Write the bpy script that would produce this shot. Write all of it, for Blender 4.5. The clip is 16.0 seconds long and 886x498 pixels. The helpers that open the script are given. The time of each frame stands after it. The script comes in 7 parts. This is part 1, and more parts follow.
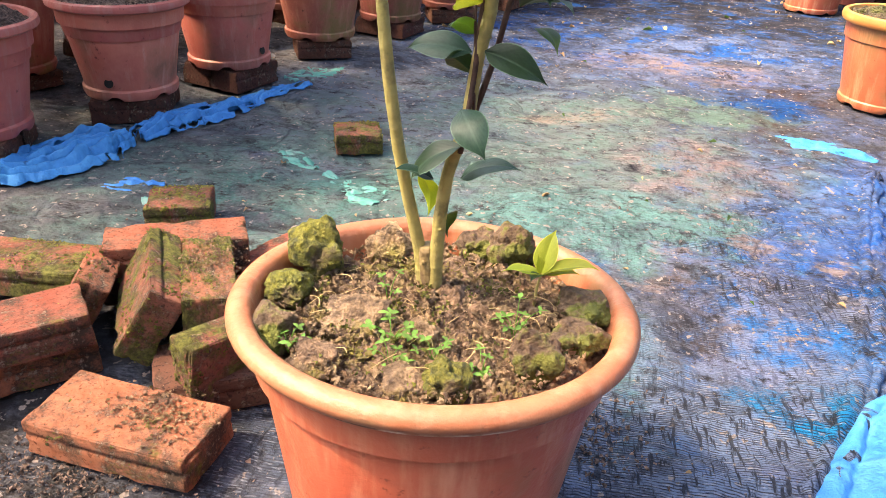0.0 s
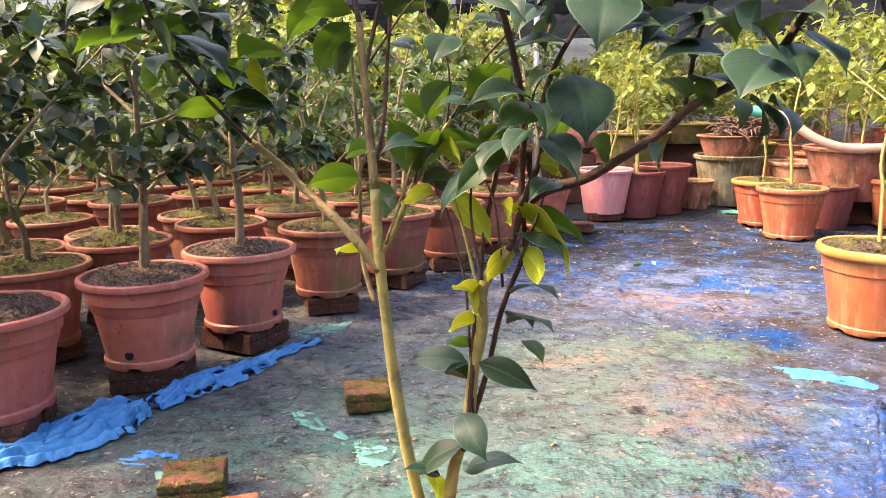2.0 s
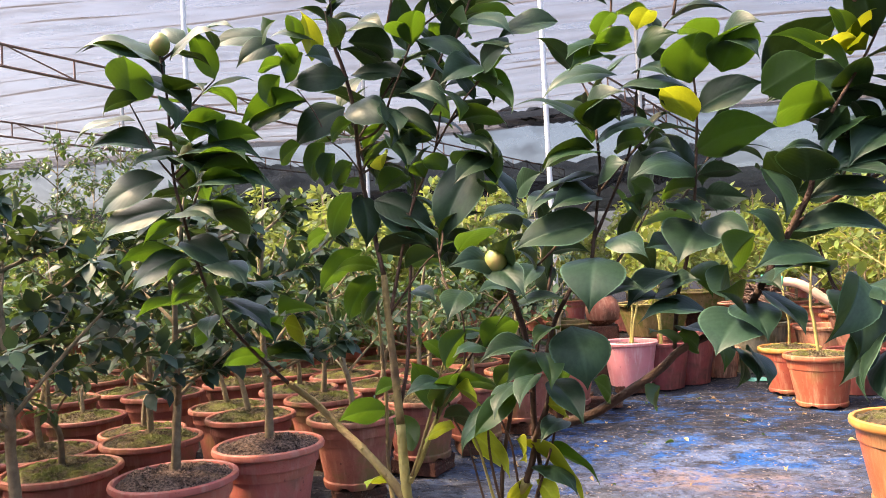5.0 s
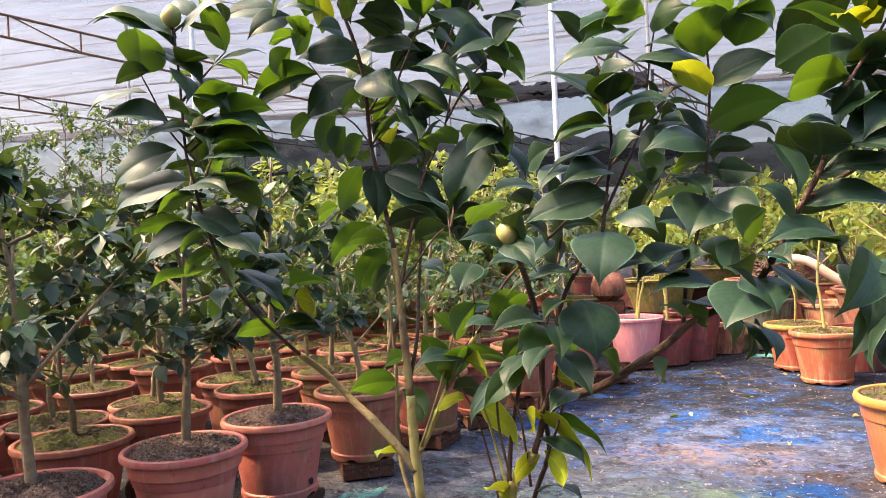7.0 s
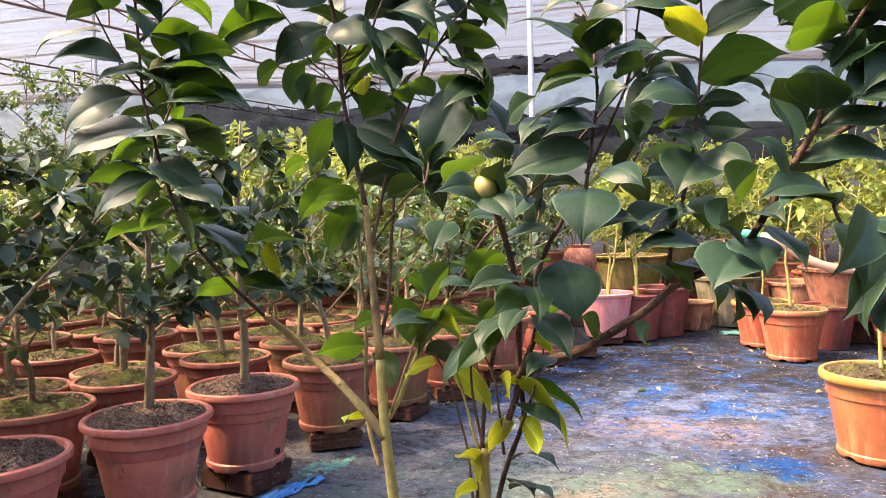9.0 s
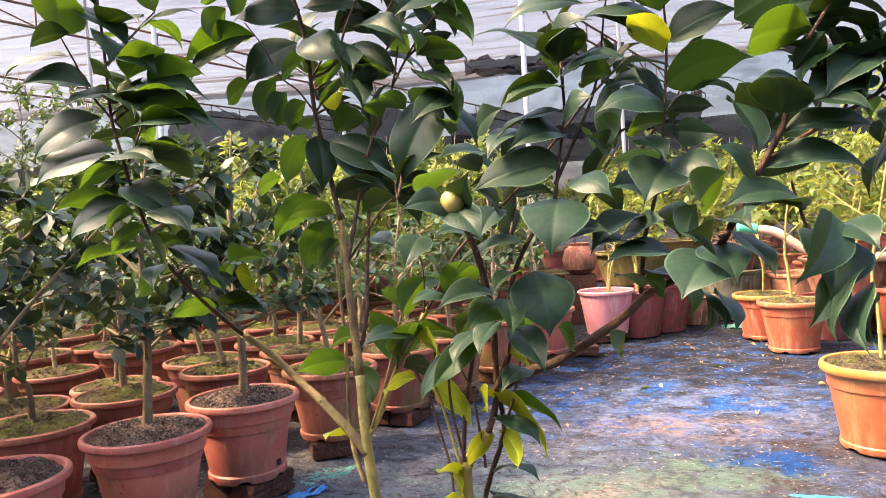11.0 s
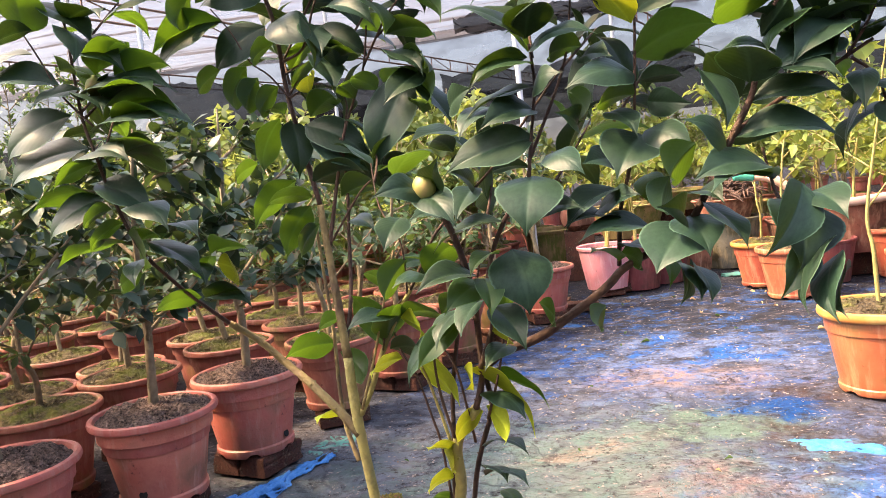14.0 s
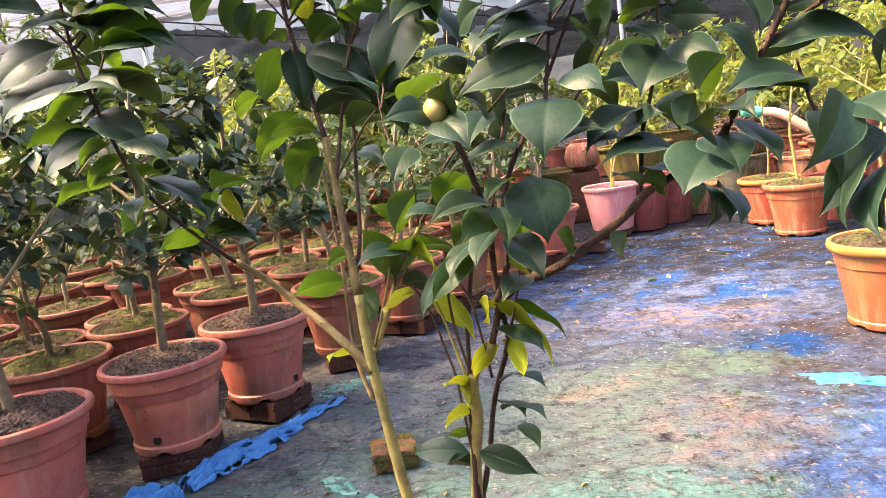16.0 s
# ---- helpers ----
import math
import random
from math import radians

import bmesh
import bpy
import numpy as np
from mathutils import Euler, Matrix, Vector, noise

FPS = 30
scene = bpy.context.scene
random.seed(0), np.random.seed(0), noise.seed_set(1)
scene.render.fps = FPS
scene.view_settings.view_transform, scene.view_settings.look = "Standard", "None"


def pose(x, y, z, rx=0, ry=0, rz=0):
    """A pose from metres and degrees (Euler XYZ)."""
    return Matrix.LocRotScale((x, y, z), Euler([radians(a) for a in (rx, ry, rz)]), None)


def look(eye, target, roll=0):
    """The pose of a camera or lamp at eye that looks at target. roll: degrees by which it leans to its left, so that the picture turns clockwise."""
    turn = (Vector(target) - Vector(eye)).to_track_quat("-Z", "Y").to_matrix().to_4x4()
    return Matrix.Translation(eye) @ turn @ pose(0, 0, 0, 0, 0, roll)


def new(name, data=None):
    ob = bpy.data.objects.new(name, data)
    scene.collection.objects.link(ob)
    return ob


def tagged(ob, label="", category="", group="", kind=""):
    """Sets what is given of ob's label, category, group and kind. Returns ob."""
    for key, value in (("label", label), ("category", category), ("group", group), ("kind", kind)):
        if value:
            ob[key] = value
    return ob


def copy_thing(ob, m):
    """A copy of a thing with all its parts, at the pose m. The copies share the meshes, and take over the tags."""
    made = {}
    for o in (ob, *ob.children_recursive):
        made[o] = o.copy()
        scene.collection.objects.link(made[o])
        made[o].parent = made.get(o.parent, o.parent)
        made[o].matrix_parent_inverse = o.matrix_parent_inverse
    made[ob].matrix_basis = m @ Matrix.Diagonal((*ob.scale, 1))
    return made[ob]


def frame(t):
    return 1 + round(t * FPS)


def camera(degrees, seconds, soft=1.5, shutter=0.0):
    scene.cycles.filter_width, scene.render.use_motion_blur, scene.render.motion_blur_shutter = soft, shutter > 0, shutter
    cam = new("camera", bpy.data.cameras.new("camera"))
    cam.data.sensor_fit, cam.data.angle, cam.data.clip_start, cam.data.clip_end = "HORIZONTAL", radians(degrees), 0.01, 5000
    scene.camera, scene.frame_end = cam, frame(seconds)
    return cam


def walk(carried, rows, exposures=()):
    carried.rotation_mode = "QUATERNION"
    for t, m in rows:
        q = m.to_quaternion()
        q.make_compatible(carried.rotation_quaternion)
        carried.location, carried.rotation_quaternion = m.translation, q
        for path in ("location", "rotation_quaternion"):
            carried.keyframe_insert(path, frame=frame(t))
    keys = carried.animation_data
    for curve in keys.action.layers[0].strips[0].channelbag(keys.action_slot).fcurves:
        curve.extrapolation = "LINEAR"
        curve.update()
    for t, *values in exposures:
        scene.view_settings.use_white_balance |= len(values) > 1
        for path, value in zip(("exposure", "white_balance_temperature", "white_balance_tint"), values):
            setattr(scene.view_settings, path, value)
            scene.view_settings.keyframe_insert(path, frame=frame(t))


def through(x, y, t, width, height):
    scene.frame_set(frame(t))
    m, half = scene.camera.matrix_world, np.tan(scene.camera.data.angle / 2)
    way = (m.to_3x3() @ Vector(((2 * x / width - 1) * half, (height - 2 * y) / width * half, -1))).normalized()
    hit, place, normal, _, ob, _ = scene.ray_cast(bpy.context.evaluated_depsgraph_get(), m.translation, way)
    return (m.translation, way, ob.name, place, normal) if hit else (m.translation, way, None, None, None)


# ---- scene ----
cam = camera(61.4, 16.0, 0.8)
PATH = [
    (0, (0.132, -0.281, 0.949), (-0.106, 1.458, -0.01), 3.1),
    (0.5, (0.134, -0.277, 0.945), (-0.091, 1.491, 0.037), 3.1),
    (1, (0.141, -0.271, 0.946), (-0.077, 1.542, 0.129), 2.7),
    (1.5, (0.134, -0.295, 0.964), (-0.117, 1.587, 0.335), 1.3),
    (1.7, (0.117, -0.312, 1.0), (-0.155, 1.592, 0.454), 0.6),
    (2, (0.146, -0.333, 1.071), (-0.156, 1.603, 0.673), -0.5),
    (2.5, (0.166, -0.388, 1.171), (-0.17, 1.576, 1.002), -1.8),
    (2.6, (0.159, -0.387, 1.173), (-0.191, 1.578, 1.044), -1.3),
    (3, (0.174, -0.437, 1.191), (-0.184, 1.53, 1.165), -2.4),
    (3.2, (0.166, -0.452, 1.186), (-0.173, 1.519, 1.214), -2.8),
    (5.3, (0.173, -0.419, 1.167), (-0.194, 1.546, 1.22), -2.9),
    (5.5, (0.17, -0.426, 1.171), (-0.201, 1.539, 1.21), -2.9),
    (6, (0.167, -0.432, 1.17), (-0.215, 1.531, 1.187), -2.8),
    (6.5, (0.168, -0.427, 1.165), (-0.221, 1.535, 1.167), -2.7),
    (7, (0.168, -0.427, 1.165), (-0.213, 1.536, 1.152), -2.6),
    (7.5, (0.168, -0.422, 1.163), (-0.195, 1.544, 1.13), -2.4),
    (8, (0.155, -0.388, 1.153), (-0.161, 1.586, 1.088), -2.1),
    (8.5, (0.156, -0.381, 1.149), (-0.157, 1.593, 1.067), -1.9),
    (9, (0.156, -0.381, 1.143), (-0.153, 1.593, 1.06), -1.5),
    (9.2, (0.154, -0.382, 1.146), (-0.145, 1.594, 1.065), -1.5),
    (11.3, (0.192, -0.366, 1.156), (-0.13, 1.606, 1.077), -4.0),
    (11.5, (0.19, -0.364, 1.152), (-0.136, 1.608, 1.069), -4.4),
    (12, (0.196, -0.364, 1.156), (-0.139, 1.605, 1.053), -4.8),
    (12.5, (0.194, -0.371, 1.159), (-0.147, 1.596, 1.043), -5.0),
    (13, (0.175, -0.377, 1.155), (-0.17, 1.589, 1.026), -5.2),
    (13.5, (0.202, -0.368, 1.168), (-0.133, 1.598, 1.016), -5.8),
    (14, (0.217, -0.365, 1.178), (-0.108, 1.6, 0.994), -6.4),
    (14.5, (0.204, -0.342, 1.166), (-0.106, 1.62, 0.932), -6.5),
    (15, (0.175, -0.329, 1.145), (-0.141, 1.627, 0.872), -6.7),
    (15.5, (0.166, -0.338, 1.144), (-0.158, 1.612, 0.835), -7.0),
    (16, (0.199, -0.335, 1.158), (-0.149, 1.607, 0.833), -7.7),
]
# the plan below is drawn at 1 / LIFE of life size; the last lines bring it to life size
LIFE = 0.78
walk(cam, [(t, look(Vector(eye) * LIFE, Vector(target) * LIFE, roll)) for t, eye, target, roll in PATH], [(0, 2.52, 6900, 13), (1.0, 2.60, 7100, 15), (1.6, 2.68, 7350, 17), (2.5, 2.72, 7450, 18), (3.2, 2.58, 7300, 17), (5.5, 2.44, 7150, 15), (9, 2.62, 7400, 17), (12, 2.68, 7450, 18), (16, 2.76, 7500, 18)])

# ---- light ----
SUN_FROM = Vector((-0.58, -0.13, 0.80)).normalized()
world = bpy.data.worlds.new("sky")
scene.world = world
world.use_nodes = True
wn = world.node_tree
sky = wn.nodes.new("ShaderNodeTexSky")
sky.sky_type, sky.sun_disc = "NISHITA", False
sky.sun_elevation = math.asin(SUN_FROM.z)
sky.sun_rotation = math.atan2(SUN_FROM.x, SUN_FROM.y)
sky.air_density, sky.dust_density = 0.85, 4.5
wn.links.new(sky.outputs[0], wn.nodes["Background"].inputs[0])
wn.nodes["Background"].inputs[1].default_value = 0.15
sun = new("sun", bpy.data.lights.new("sun", "SUN"))
sun.data.energy, sun.data.angle, sun.data.color = 1.7, radians(5.0), (1.0, 0.78, 0.52)
sun.matrix_world = look(SUN_FROM * 30, (0, 0, 0))

# ---- materials ----
def nodes_of(name):
    m = bpy.data.materials.new(name)
    m.use_nodes = True
    return m, m.node_tree.nodes, m.node_tree.links


def mixed(n, l, a, b, fac, mode="MIX"):
    x = n.new("ShaderNodeMix")
    x.data_type, x.blend_type = "RGBA", mode
    for socket, value in ((x.inputs["A"], a), (x.inputs["B"], b), (x.inputs["Factor"], fac)):
        if isinstance(value, bpy.types.NodeSocket):
            l.new(value, socket)
        elif isinstance(value, (int, float)):
            socket.default_value = value
        else:
            socket.default_value = (*value, 1)
    return x.outputs["Result"]


def noise_fac(n, l, scale, low=0.35, high=0.65, detail=4.0, rough=0.6, where=None, dist=0.0):
    x = n.new("ShaderNodeTexNoise")
    x.inputs["Scale"].default_value, x.inputs["Detail"].default_value = scale, detail
    x.inputs["Roughness"].default_value, x.inputs["Distortion"].default_value = rough, dist
    if where is None:
        where = n.new("ShaderNodeTexCoord").outputs["Object"]
    l.new(where, x.inputs["Vector"])
    r = n.new("ShaderNodeMapRange")
    r.inputs["From Min"].default_value, r.inputs["From Max"].default_value = low, high
    l.new(x.outputs["Fac"], r.inputs["Value"])
    return r.outputs["Result"]


def mult(n, l, a, b):
    x = n.new("ShaderNodeMath")
    x.operation = "MULTIPLY"
    l.new(a, x.inputs[0])
    l.new(b, x.inputs[1])
    return x.outputs[0]


def bump(n, l, height, strength, distance):
    x = n.new("ShaderNodeBump")
    x.inputs["Strength"].default_value, x.inputs["Distance"].default_value = strength, distance
    l.new(height, x.inputs["Height"])
    return x.outputs["Normal"]


def vary(n, l, colour, amount=0.3, hue=0.007):
    """Shifts value and hue from object to object."""
    info = n.new("ShaderNodeObjectInfo")
    h = n.new("ShaderNodeHueSaturation")
    for socket, lo, hi in (("Value", 1 - amount, 1 + amount), ("Hue", 0.5 - hue, 0.5 + hue)):
        r = n.new("ShaderNodeMapRange")
        r.inputs["To Min"].default_value, r.inputs["To Max"].default_value = lo, hi
        l.new(info.outputs["Random"], r.inputs["Value"])
        l.new(r.outputs["Result"], h.inputs[socket])
    l.new(colour, h.inputs["Color"])
    return h.outputs["Color"]


def surface(name, c1, c2, scale, rough=0.8, c3=None, scale3=2.0, lo3=0.5, hi3=0.65, relief=0.4, depth=0.004, change=0.0, fine=None, specular=0.5, streak=None):
    """Two tones by fine grain, a third by large stains, with relief."""
    m, n, l = nodes_of(name)
    p = n["Principled BSDF"]
    f = noise_fac(n, l, scale)
    c = mixed(n, l, c1, c2, f)
    if c3:
        c = mixed(n, l, c, c3, noise_fac(n, l, scale3, lo3, hi3, 5))
    if streak:
        mp = n.new("ShaderNodeMapping")
        mp.inputs["Scale"].default_value = (26, 26, 2.2)
        l.new(n.new("ShaderNodeTexCoord").outputs["Object"], mp.inputs["Vector"])
        c = mixed(n, l, c, streak, noise_fac(n, l, 1.0, 0.5, 0.72, 5, 0.65, mp.outputs[0]))
        c = mixed(n, l, c, tuple(0.45 * v for v in c1), noise_fac(n, l, 30, 0.63, 0.72, 4, 0.7))
    if change:
        c = vary(n, l, c, change)
    l.new(c, p.inputs["Base Color"])
    p.inputs["Roughness"].default_value = rough
    p.inputs["Specular IOR Level"].default_value = specular
    l.new(bump(n, l, noise_fac(n, l, fine or scale * 2.5, 0.2, 0.8, 6), relief, depth), p.inputs["Normal"])
    return m


def leaf_surface(name, dark, light, back, rough=0.32, through=0.35, change=0.35, island=False, vein=True):
    """A leaf: glossy upper side, light that passes through, pale midrib."""
    m, n, l = nodes_of(name)
    p, out = n["Principled BSDF"], n["Material Output"]
    f = noise_fac(n, l, 14.0, 0.3, 0.7)
    c = mixed(n, l, dark, light, f)
    if island:
        g = n.new("ShaderNodeNewGeometry")
        r = n.new("ShaderNodeMapRange")
        r.inputs["To Min"].default_value, r.inputs["To Max"].default_value = 0.55, 1.6
        l.new(g.outputs["Random Per Island"], r.inputs["Value"])
        h = n.new("ShaderNodeHueSaturation")
        l.new(r.outputs["Result"], h.inputs["Value"])
        l.new(c, h.inputs["Color"])
        c = h.outputs["Color"]
    else:
        c = vary(n, l, c, change, 0.025)
    if vein:
        uv = n.new("ShaderNodeUVMap")
        s = n.new("ShaderNodeSeparateXYZ")
        l.new(uv.outputs[0], s.inputs[0])
        a = n.new("ShaderNodeMath")
        a.operation = "ABSOLUTE"
        l.new(s.outputs["X"], a.inputs[0])
        r = n.new("ShaderNodeMapRange")
        r.inputs["From Min"].default_value, r.inputs["From Max"].default_value = 0.015, 0.06
        r.inputs["To Min"].default_value, r.inputs["To Max"].default_value = 0.22, 0.0
        l.new(a.outputs[0], r.inputs["Value"])
        c = mixed(n, l, c, tuple(min(1, 2.2 * v + 0.03) for v in light), r.outputs["Result"])
        # side veins sweep forward from the midrib
        sl = n.new("ShaderNodeMath")
        sl.operation = "MULTIPLY_ADD"
        l.new(a.outputs[0], sl.inputs[0])
        sl.inputs[1].default_value = -0.7
        l.new(s.outputs["Y"], sl.inputs[2])
        wv = n.new("ShaderNodeMath")
        wv.operation = "SINE"
        fr = n.new("ShaderNodeMath")
        fr.operation = "MULTIPLY"
        fr.inputs[1].default_value = 58
        l.new(sl.outputs[0], fr.inputs[0])
        l.new(fr.outputs[0], wv.inputs[0])
        h = n.new("ShaderNodeMath")
        h.operation = "MULTIPLY_ADD"
        l.new(wv.outputs[0], h.inputs[0])
        h.inputs[1].default_value = 0.03
        h.inputs[2].default_value = 0.5
        l.new(bump(n, l, h.outputs[0], 0.15, 0.006), p.inputs["Normal"])
        # the glow of light on the leaf edge, painted as a thin pale margin
        m_ = n.new("ShaderNodeMapRange")
        m_.inputs["From Min"].default_value, m_.inputs["From Max"].default_value = 0.462, 0.492
        m_.inputs["To Max"].default_value = 0.55
        l.new(a.outputs[0], m_.inputs["Value"])
        c = mixed(n, l, c, tuple(min(1, 4.0 * v + 0.05) for v in light), m_.outputs["Result"])
    l.new(c, p.inputs["Base Color"])
    p.inputs["Roughness"].default_value = rough
    p.inputs["Specular IOR Level"].default_value = 0.28
    t = n.new("ShaderNodeBsdfTranslucent")
    t.inputs["Color"].default_value = (*back, 1)
    x = n.new("ShaderNodeMixShader")
    x.inputs[0].default_value = through
    l.new(p.outputs[0], x.inputs[1])
    l.new(t.outputs[0], x.inputs[2])
    l.new(x.outputs[0], out.inputs["Surface"])
    return m


POT_RED = surface("pot_red_plastic", (0.37, 0.092, 0.072), (0.46, 0.14, 0.107), 9, 0.5, (0.20, 0.085, 0.055), 4.5, 0.50, 0.68, 0.3, 0.003, 0.16, 60, 0.5, (0.42, 0.19, 0.155))
# mid-row pots: their shadow put into a darker base, with mossy stains and wear
POT_WORN_SHADED = surface("pot_worn_shaded_brown", (0.23, 0.066, 0.046), (0.31, 0.10, 0.07), 8, 0.6, (0.17, 0.115, 0.04), 4.5, 0.48, 0.64, 0.4, 0.004, 0.25, 50, 0.4, (0.34, 0.15, 0.105))
POT_ORANGE = surface("pot_orange_plastic", (0.34, 0.076, 0.034), (0.43, 0.125, 0.058), 5, 0.38, (0.22, 0.115, 0.045), 4.0, 0.47, 0.66, 0.3, 0.003, 0.06, 60, 0.5, (0.47, 0.20, 0.11))
POT_RIM = surface("pot_rim_faded", (0.30, 0.085, 0.040), (0.345, 0.122, 0.062), 12, 0.5, (0.25, 0.125, 0.062), 9.0, 0.52, 0.66, 0.4, 0.003, 0.05, 70, 0.5, (0.37, 0.165, 0.098))
POT_SEAM = surface("pot_flaked_seam", (0.62, 0.46, 0.36), (0.36, 0.14, 0.075), 38, 0.6, (0.16, 0.08, 0.05), 16.0, 0.50, 0.60, 0.4, 0.002, 0, 90)
POT_YELLOW = surface("pot_yellow_rim", (0.47, 0.22, 0.045), (0.43, 0.165, 0.04), 8, 0.5, (0.5, 0.33, 0.12), 5.0, 0.5, 0.7, 0.15, 0.002, 0, 60)
POT_TERRA = surface("pot_terracotta_plastic", (0.35, 0.072, 0.038), (0.41, 0.105, 0.056), 7, 0.5, (0.28, 0.15, 0.055), 5.0, 0.52, 0.70, 0.3, 0.003, 0.1, 60, 0.5, (0.5, 0.25, 0.15))
POT_PINK = surface("pot_pink_plastic", (0.66, 0.27, 0.30), (0.6, 0.22, 0.25), 7, 0.55, (0.55, 0.3, 0.28), 4.0, 0.5, 0.7, 0.15, 0.002, 0, 60, 0.5, (0.7, 0.42, 0.42))
POT_GREY = surface("pot_grey_weathered", (0.12, 0.115, 0.09), (0.25, 0.23, 0.17), 6, 0.8, (0.10, 0.085, 0.04), 4.0, 0.44, 0.58, 0.5, 0.006, 0.1, 30, 0.3, (0.36, 0.29, 0.17))
POT_MOSSY = surface("pot_mossy_brown", (0.16, 0.115, 0.05), (0.25, 0.17, 0.075), 6, 0.85, (0.11, 0.12, 0.025), 5.0, 0.45, 0.58, 0.5, 0.006, 0.2, 30, 0.3, (0.30, 0.20, 0.10))
POT_OLD = surface("pot_old_terracotta", (0.26, 0.085, 0.06), (0.36, 0.16, 0.105), 5, 0.8, (0.13, 0.06, 0.04), 4.0, 0.47, 0.60, 0.5, 0.006, 0.2, 30, 0.3, (0.44, 0.25, 0.17))
POT_DARK = surface("pot_dark_red", (0.20, 0.05, 0.046), (0.27, 0.078, 0.066), 8, 0.6, (0.12, 0.05, 0.04), 4.5, 0.48, 0.64, 0.3, 0.003, 0.12, 50, 0.4, (0.30, 0.12, 0.10))
BAG = surface("white_plastic_bag", (0.62, 0.60, 0.56), (0.74, 0.72, 0.70), 12, 0.5, (0.40, 0.36, 0.33), 9, 0.52, 0.66, 0.6, 0.01, 0, 25)
SOIL = surface("dry_soil", (0.11, 0.066, 0.038), (0.54, 0.35, 0.20), 44, 0.95, (0.24, 0.19, 0.04), 10.0, 0.53, 0.66, 1.0, 0.03, 0.2, 130)
SOIL_DARK = surface("potting_soil", (0.032, 0.019, 0.015), (0.29, 0.195, 0.155), 85, 0.95, None, 2, 0.5, 0.6, 1.0, 0.03, 0.2, 75)
SOIL_MOSSY = surface("mossy_soil", (0.05, 0.035, 0.018), (0.2, 0.15, 0.07), 45, 0.95, (0.16, 0.17, 0.03), 8.0, 0.46, 0.62, 1.0, 0.025, 0.2, 75)
ROCK = surface("mossy_rock", (0.09, 0.056, 0.032), (0.25, 0.16, 0.09), 30, 0.95, (0.14, 0.15, 0.02), 16.0, 0.47, 0.55, 1.0, 0.02, 0.2, 70)
MOSS = surface("green_moss", (0.055, 0.062, 0.01), (0.28, 0.27, 0.035), 75, 0.95, (0.13, 0.09, 0.045), 14.0, 0.55, 0.64, 1.0, 0.02, 0.1, 110)


def brick_surface(name, c1, c2, dirt, moss, dirt_low, moss_low, change=0.15):
    """Fired clay with pits, ground-in soil at two scales and moss in ragged patches."""
    m, n, l = nodes_of(name)
    p = n["Principled BSDF"]
    c = mixed(n, l, c1, c2, noise_fac(n, l, 14, 0.35, 0.65, 6, 0.7))
    c = mixed(n, l, c, tuple(0.5 * v for v in c1), noise_fac(n, l, 130, 0.56, 0.66, 3, 0.6))
    c = vary(n, l, c, change)
    grime = noise_fac(n, l, 11, dirt_low, dirt_low + 0.13, 12, 0.78)
    c = mixed(n, l, c, dirt, grime)
    c = mixed(n, l, c, (0.36, 0.26, 0.18), mult(n, l, grime, noise_fac(n, l, 90, 0.55, 0.66, 4, 0.7)))
    green = noise_fac(n, l, 9, moss_low, moss_low + 0.1, 12, 0.76, None, 0.4)
    c = mixed(n, l, c, mixed(n, l, moss, tuple(2.4 * v for v in moss), noise_fac(n, l, 80, 0.42, 0.62, 5, 0.7)), green)
    l.new(c, p.inputs["Base Color"])
    p.inputs["Roughness"].default_value, p.inputs["Specular IOR Level"].default_value = 0.92, 0.3
    h = n.new("ShaderNodeMath")
    h.operation = "MULTIPLY_ADD"
    l.new(green, h.inputs[0])
    h.inputs[1].default_value = 0.5
    l.new(noise_fac(n, l, 55, 0.2, 0.8, 12, 0.8), h.inputs[2])
    l.new(bump(n, l, h.outputs[0], 1.0, 0.012), p.inputs["Normal"])
    return m


BRICK = brick_surface("red_brick", (0.38, 0.115, 0.06), (0.47, 0.185, 0.11), (0.085, 0.055, 0.038), (0.10, 0.09, 0.018), 0.46, 0.57)
BRICK_MOSS = brick_surface("mossy_brick", (0.33, 0.11, 0.06), (0.42, 0.185, 0.115), (0.075, 0.052, 0.034), (0.085, 0.085, 0.018), 0.43, 0.45)
# much darker clay: damp and the shade under pots and heap put in colour
BRICK_DARK = brick_surface("damp_shaded_brick", (0.10, 0.04, 0.028), (0.17, 0.07, 0.045), (0.06, 0.04, 0.03), (0.06, 0.06, 0.018), 0.5, 0.62, 0.25)
BARK_YELLOW = surface("bark_yellow_green", (0.38, 0.32, 0.095), (0.28, 0.24, 0.08), 28, 0.65, (0.13, 0.11, 0.04), 16.0, 0.53, 0.68, 0.5, 0.004, 0, 90)
BARK_MID = surface("bark_olive_brown", (0.19, 0.135, 0.055), (0.27, 0.205, 0.075), 45, 0.75, (0.11, 0.07, 0.035), 14.0, 0.48, 0.62, 0.6, 0.003, 0, 140)
BARK_BROWN = surface("bark_brown_twig", (0.045, 0.025, 0.018), (0.095, 0.05, 0.034), 50, 0.85, (0.10, 0.06, 0.035), 18.0, 0.55, 0.7, 0.6, 0.003, 0, 150)
BARK_GREY = surface("bark_grey", (0.18, 0.135, 0.08), (0.28, 0.22, 0.13), 30, 0.85, (0.12, 0.1, 0.06), 10.0, 0.5, 0.7, 0.6, 0.004, 0.2, 100)
LEAF = leaf_surface("camellia_leaf", (0.009, 0.027, 0.015), (0.018, 0.044, 0.024), (0.08, 0.16, 0.010), 0.47, 0.07, 0.3)
# nearly the same leaf with more light let through, for leaves seen backlit
LEAF_GREEN = leaf_surface("camellia_leaf_green", (0.010, 0.030, 0.012), (0.018, 0.046, 0.016), (0.13, 0.26, 0.012), 0.48, 0.26, 0.3)
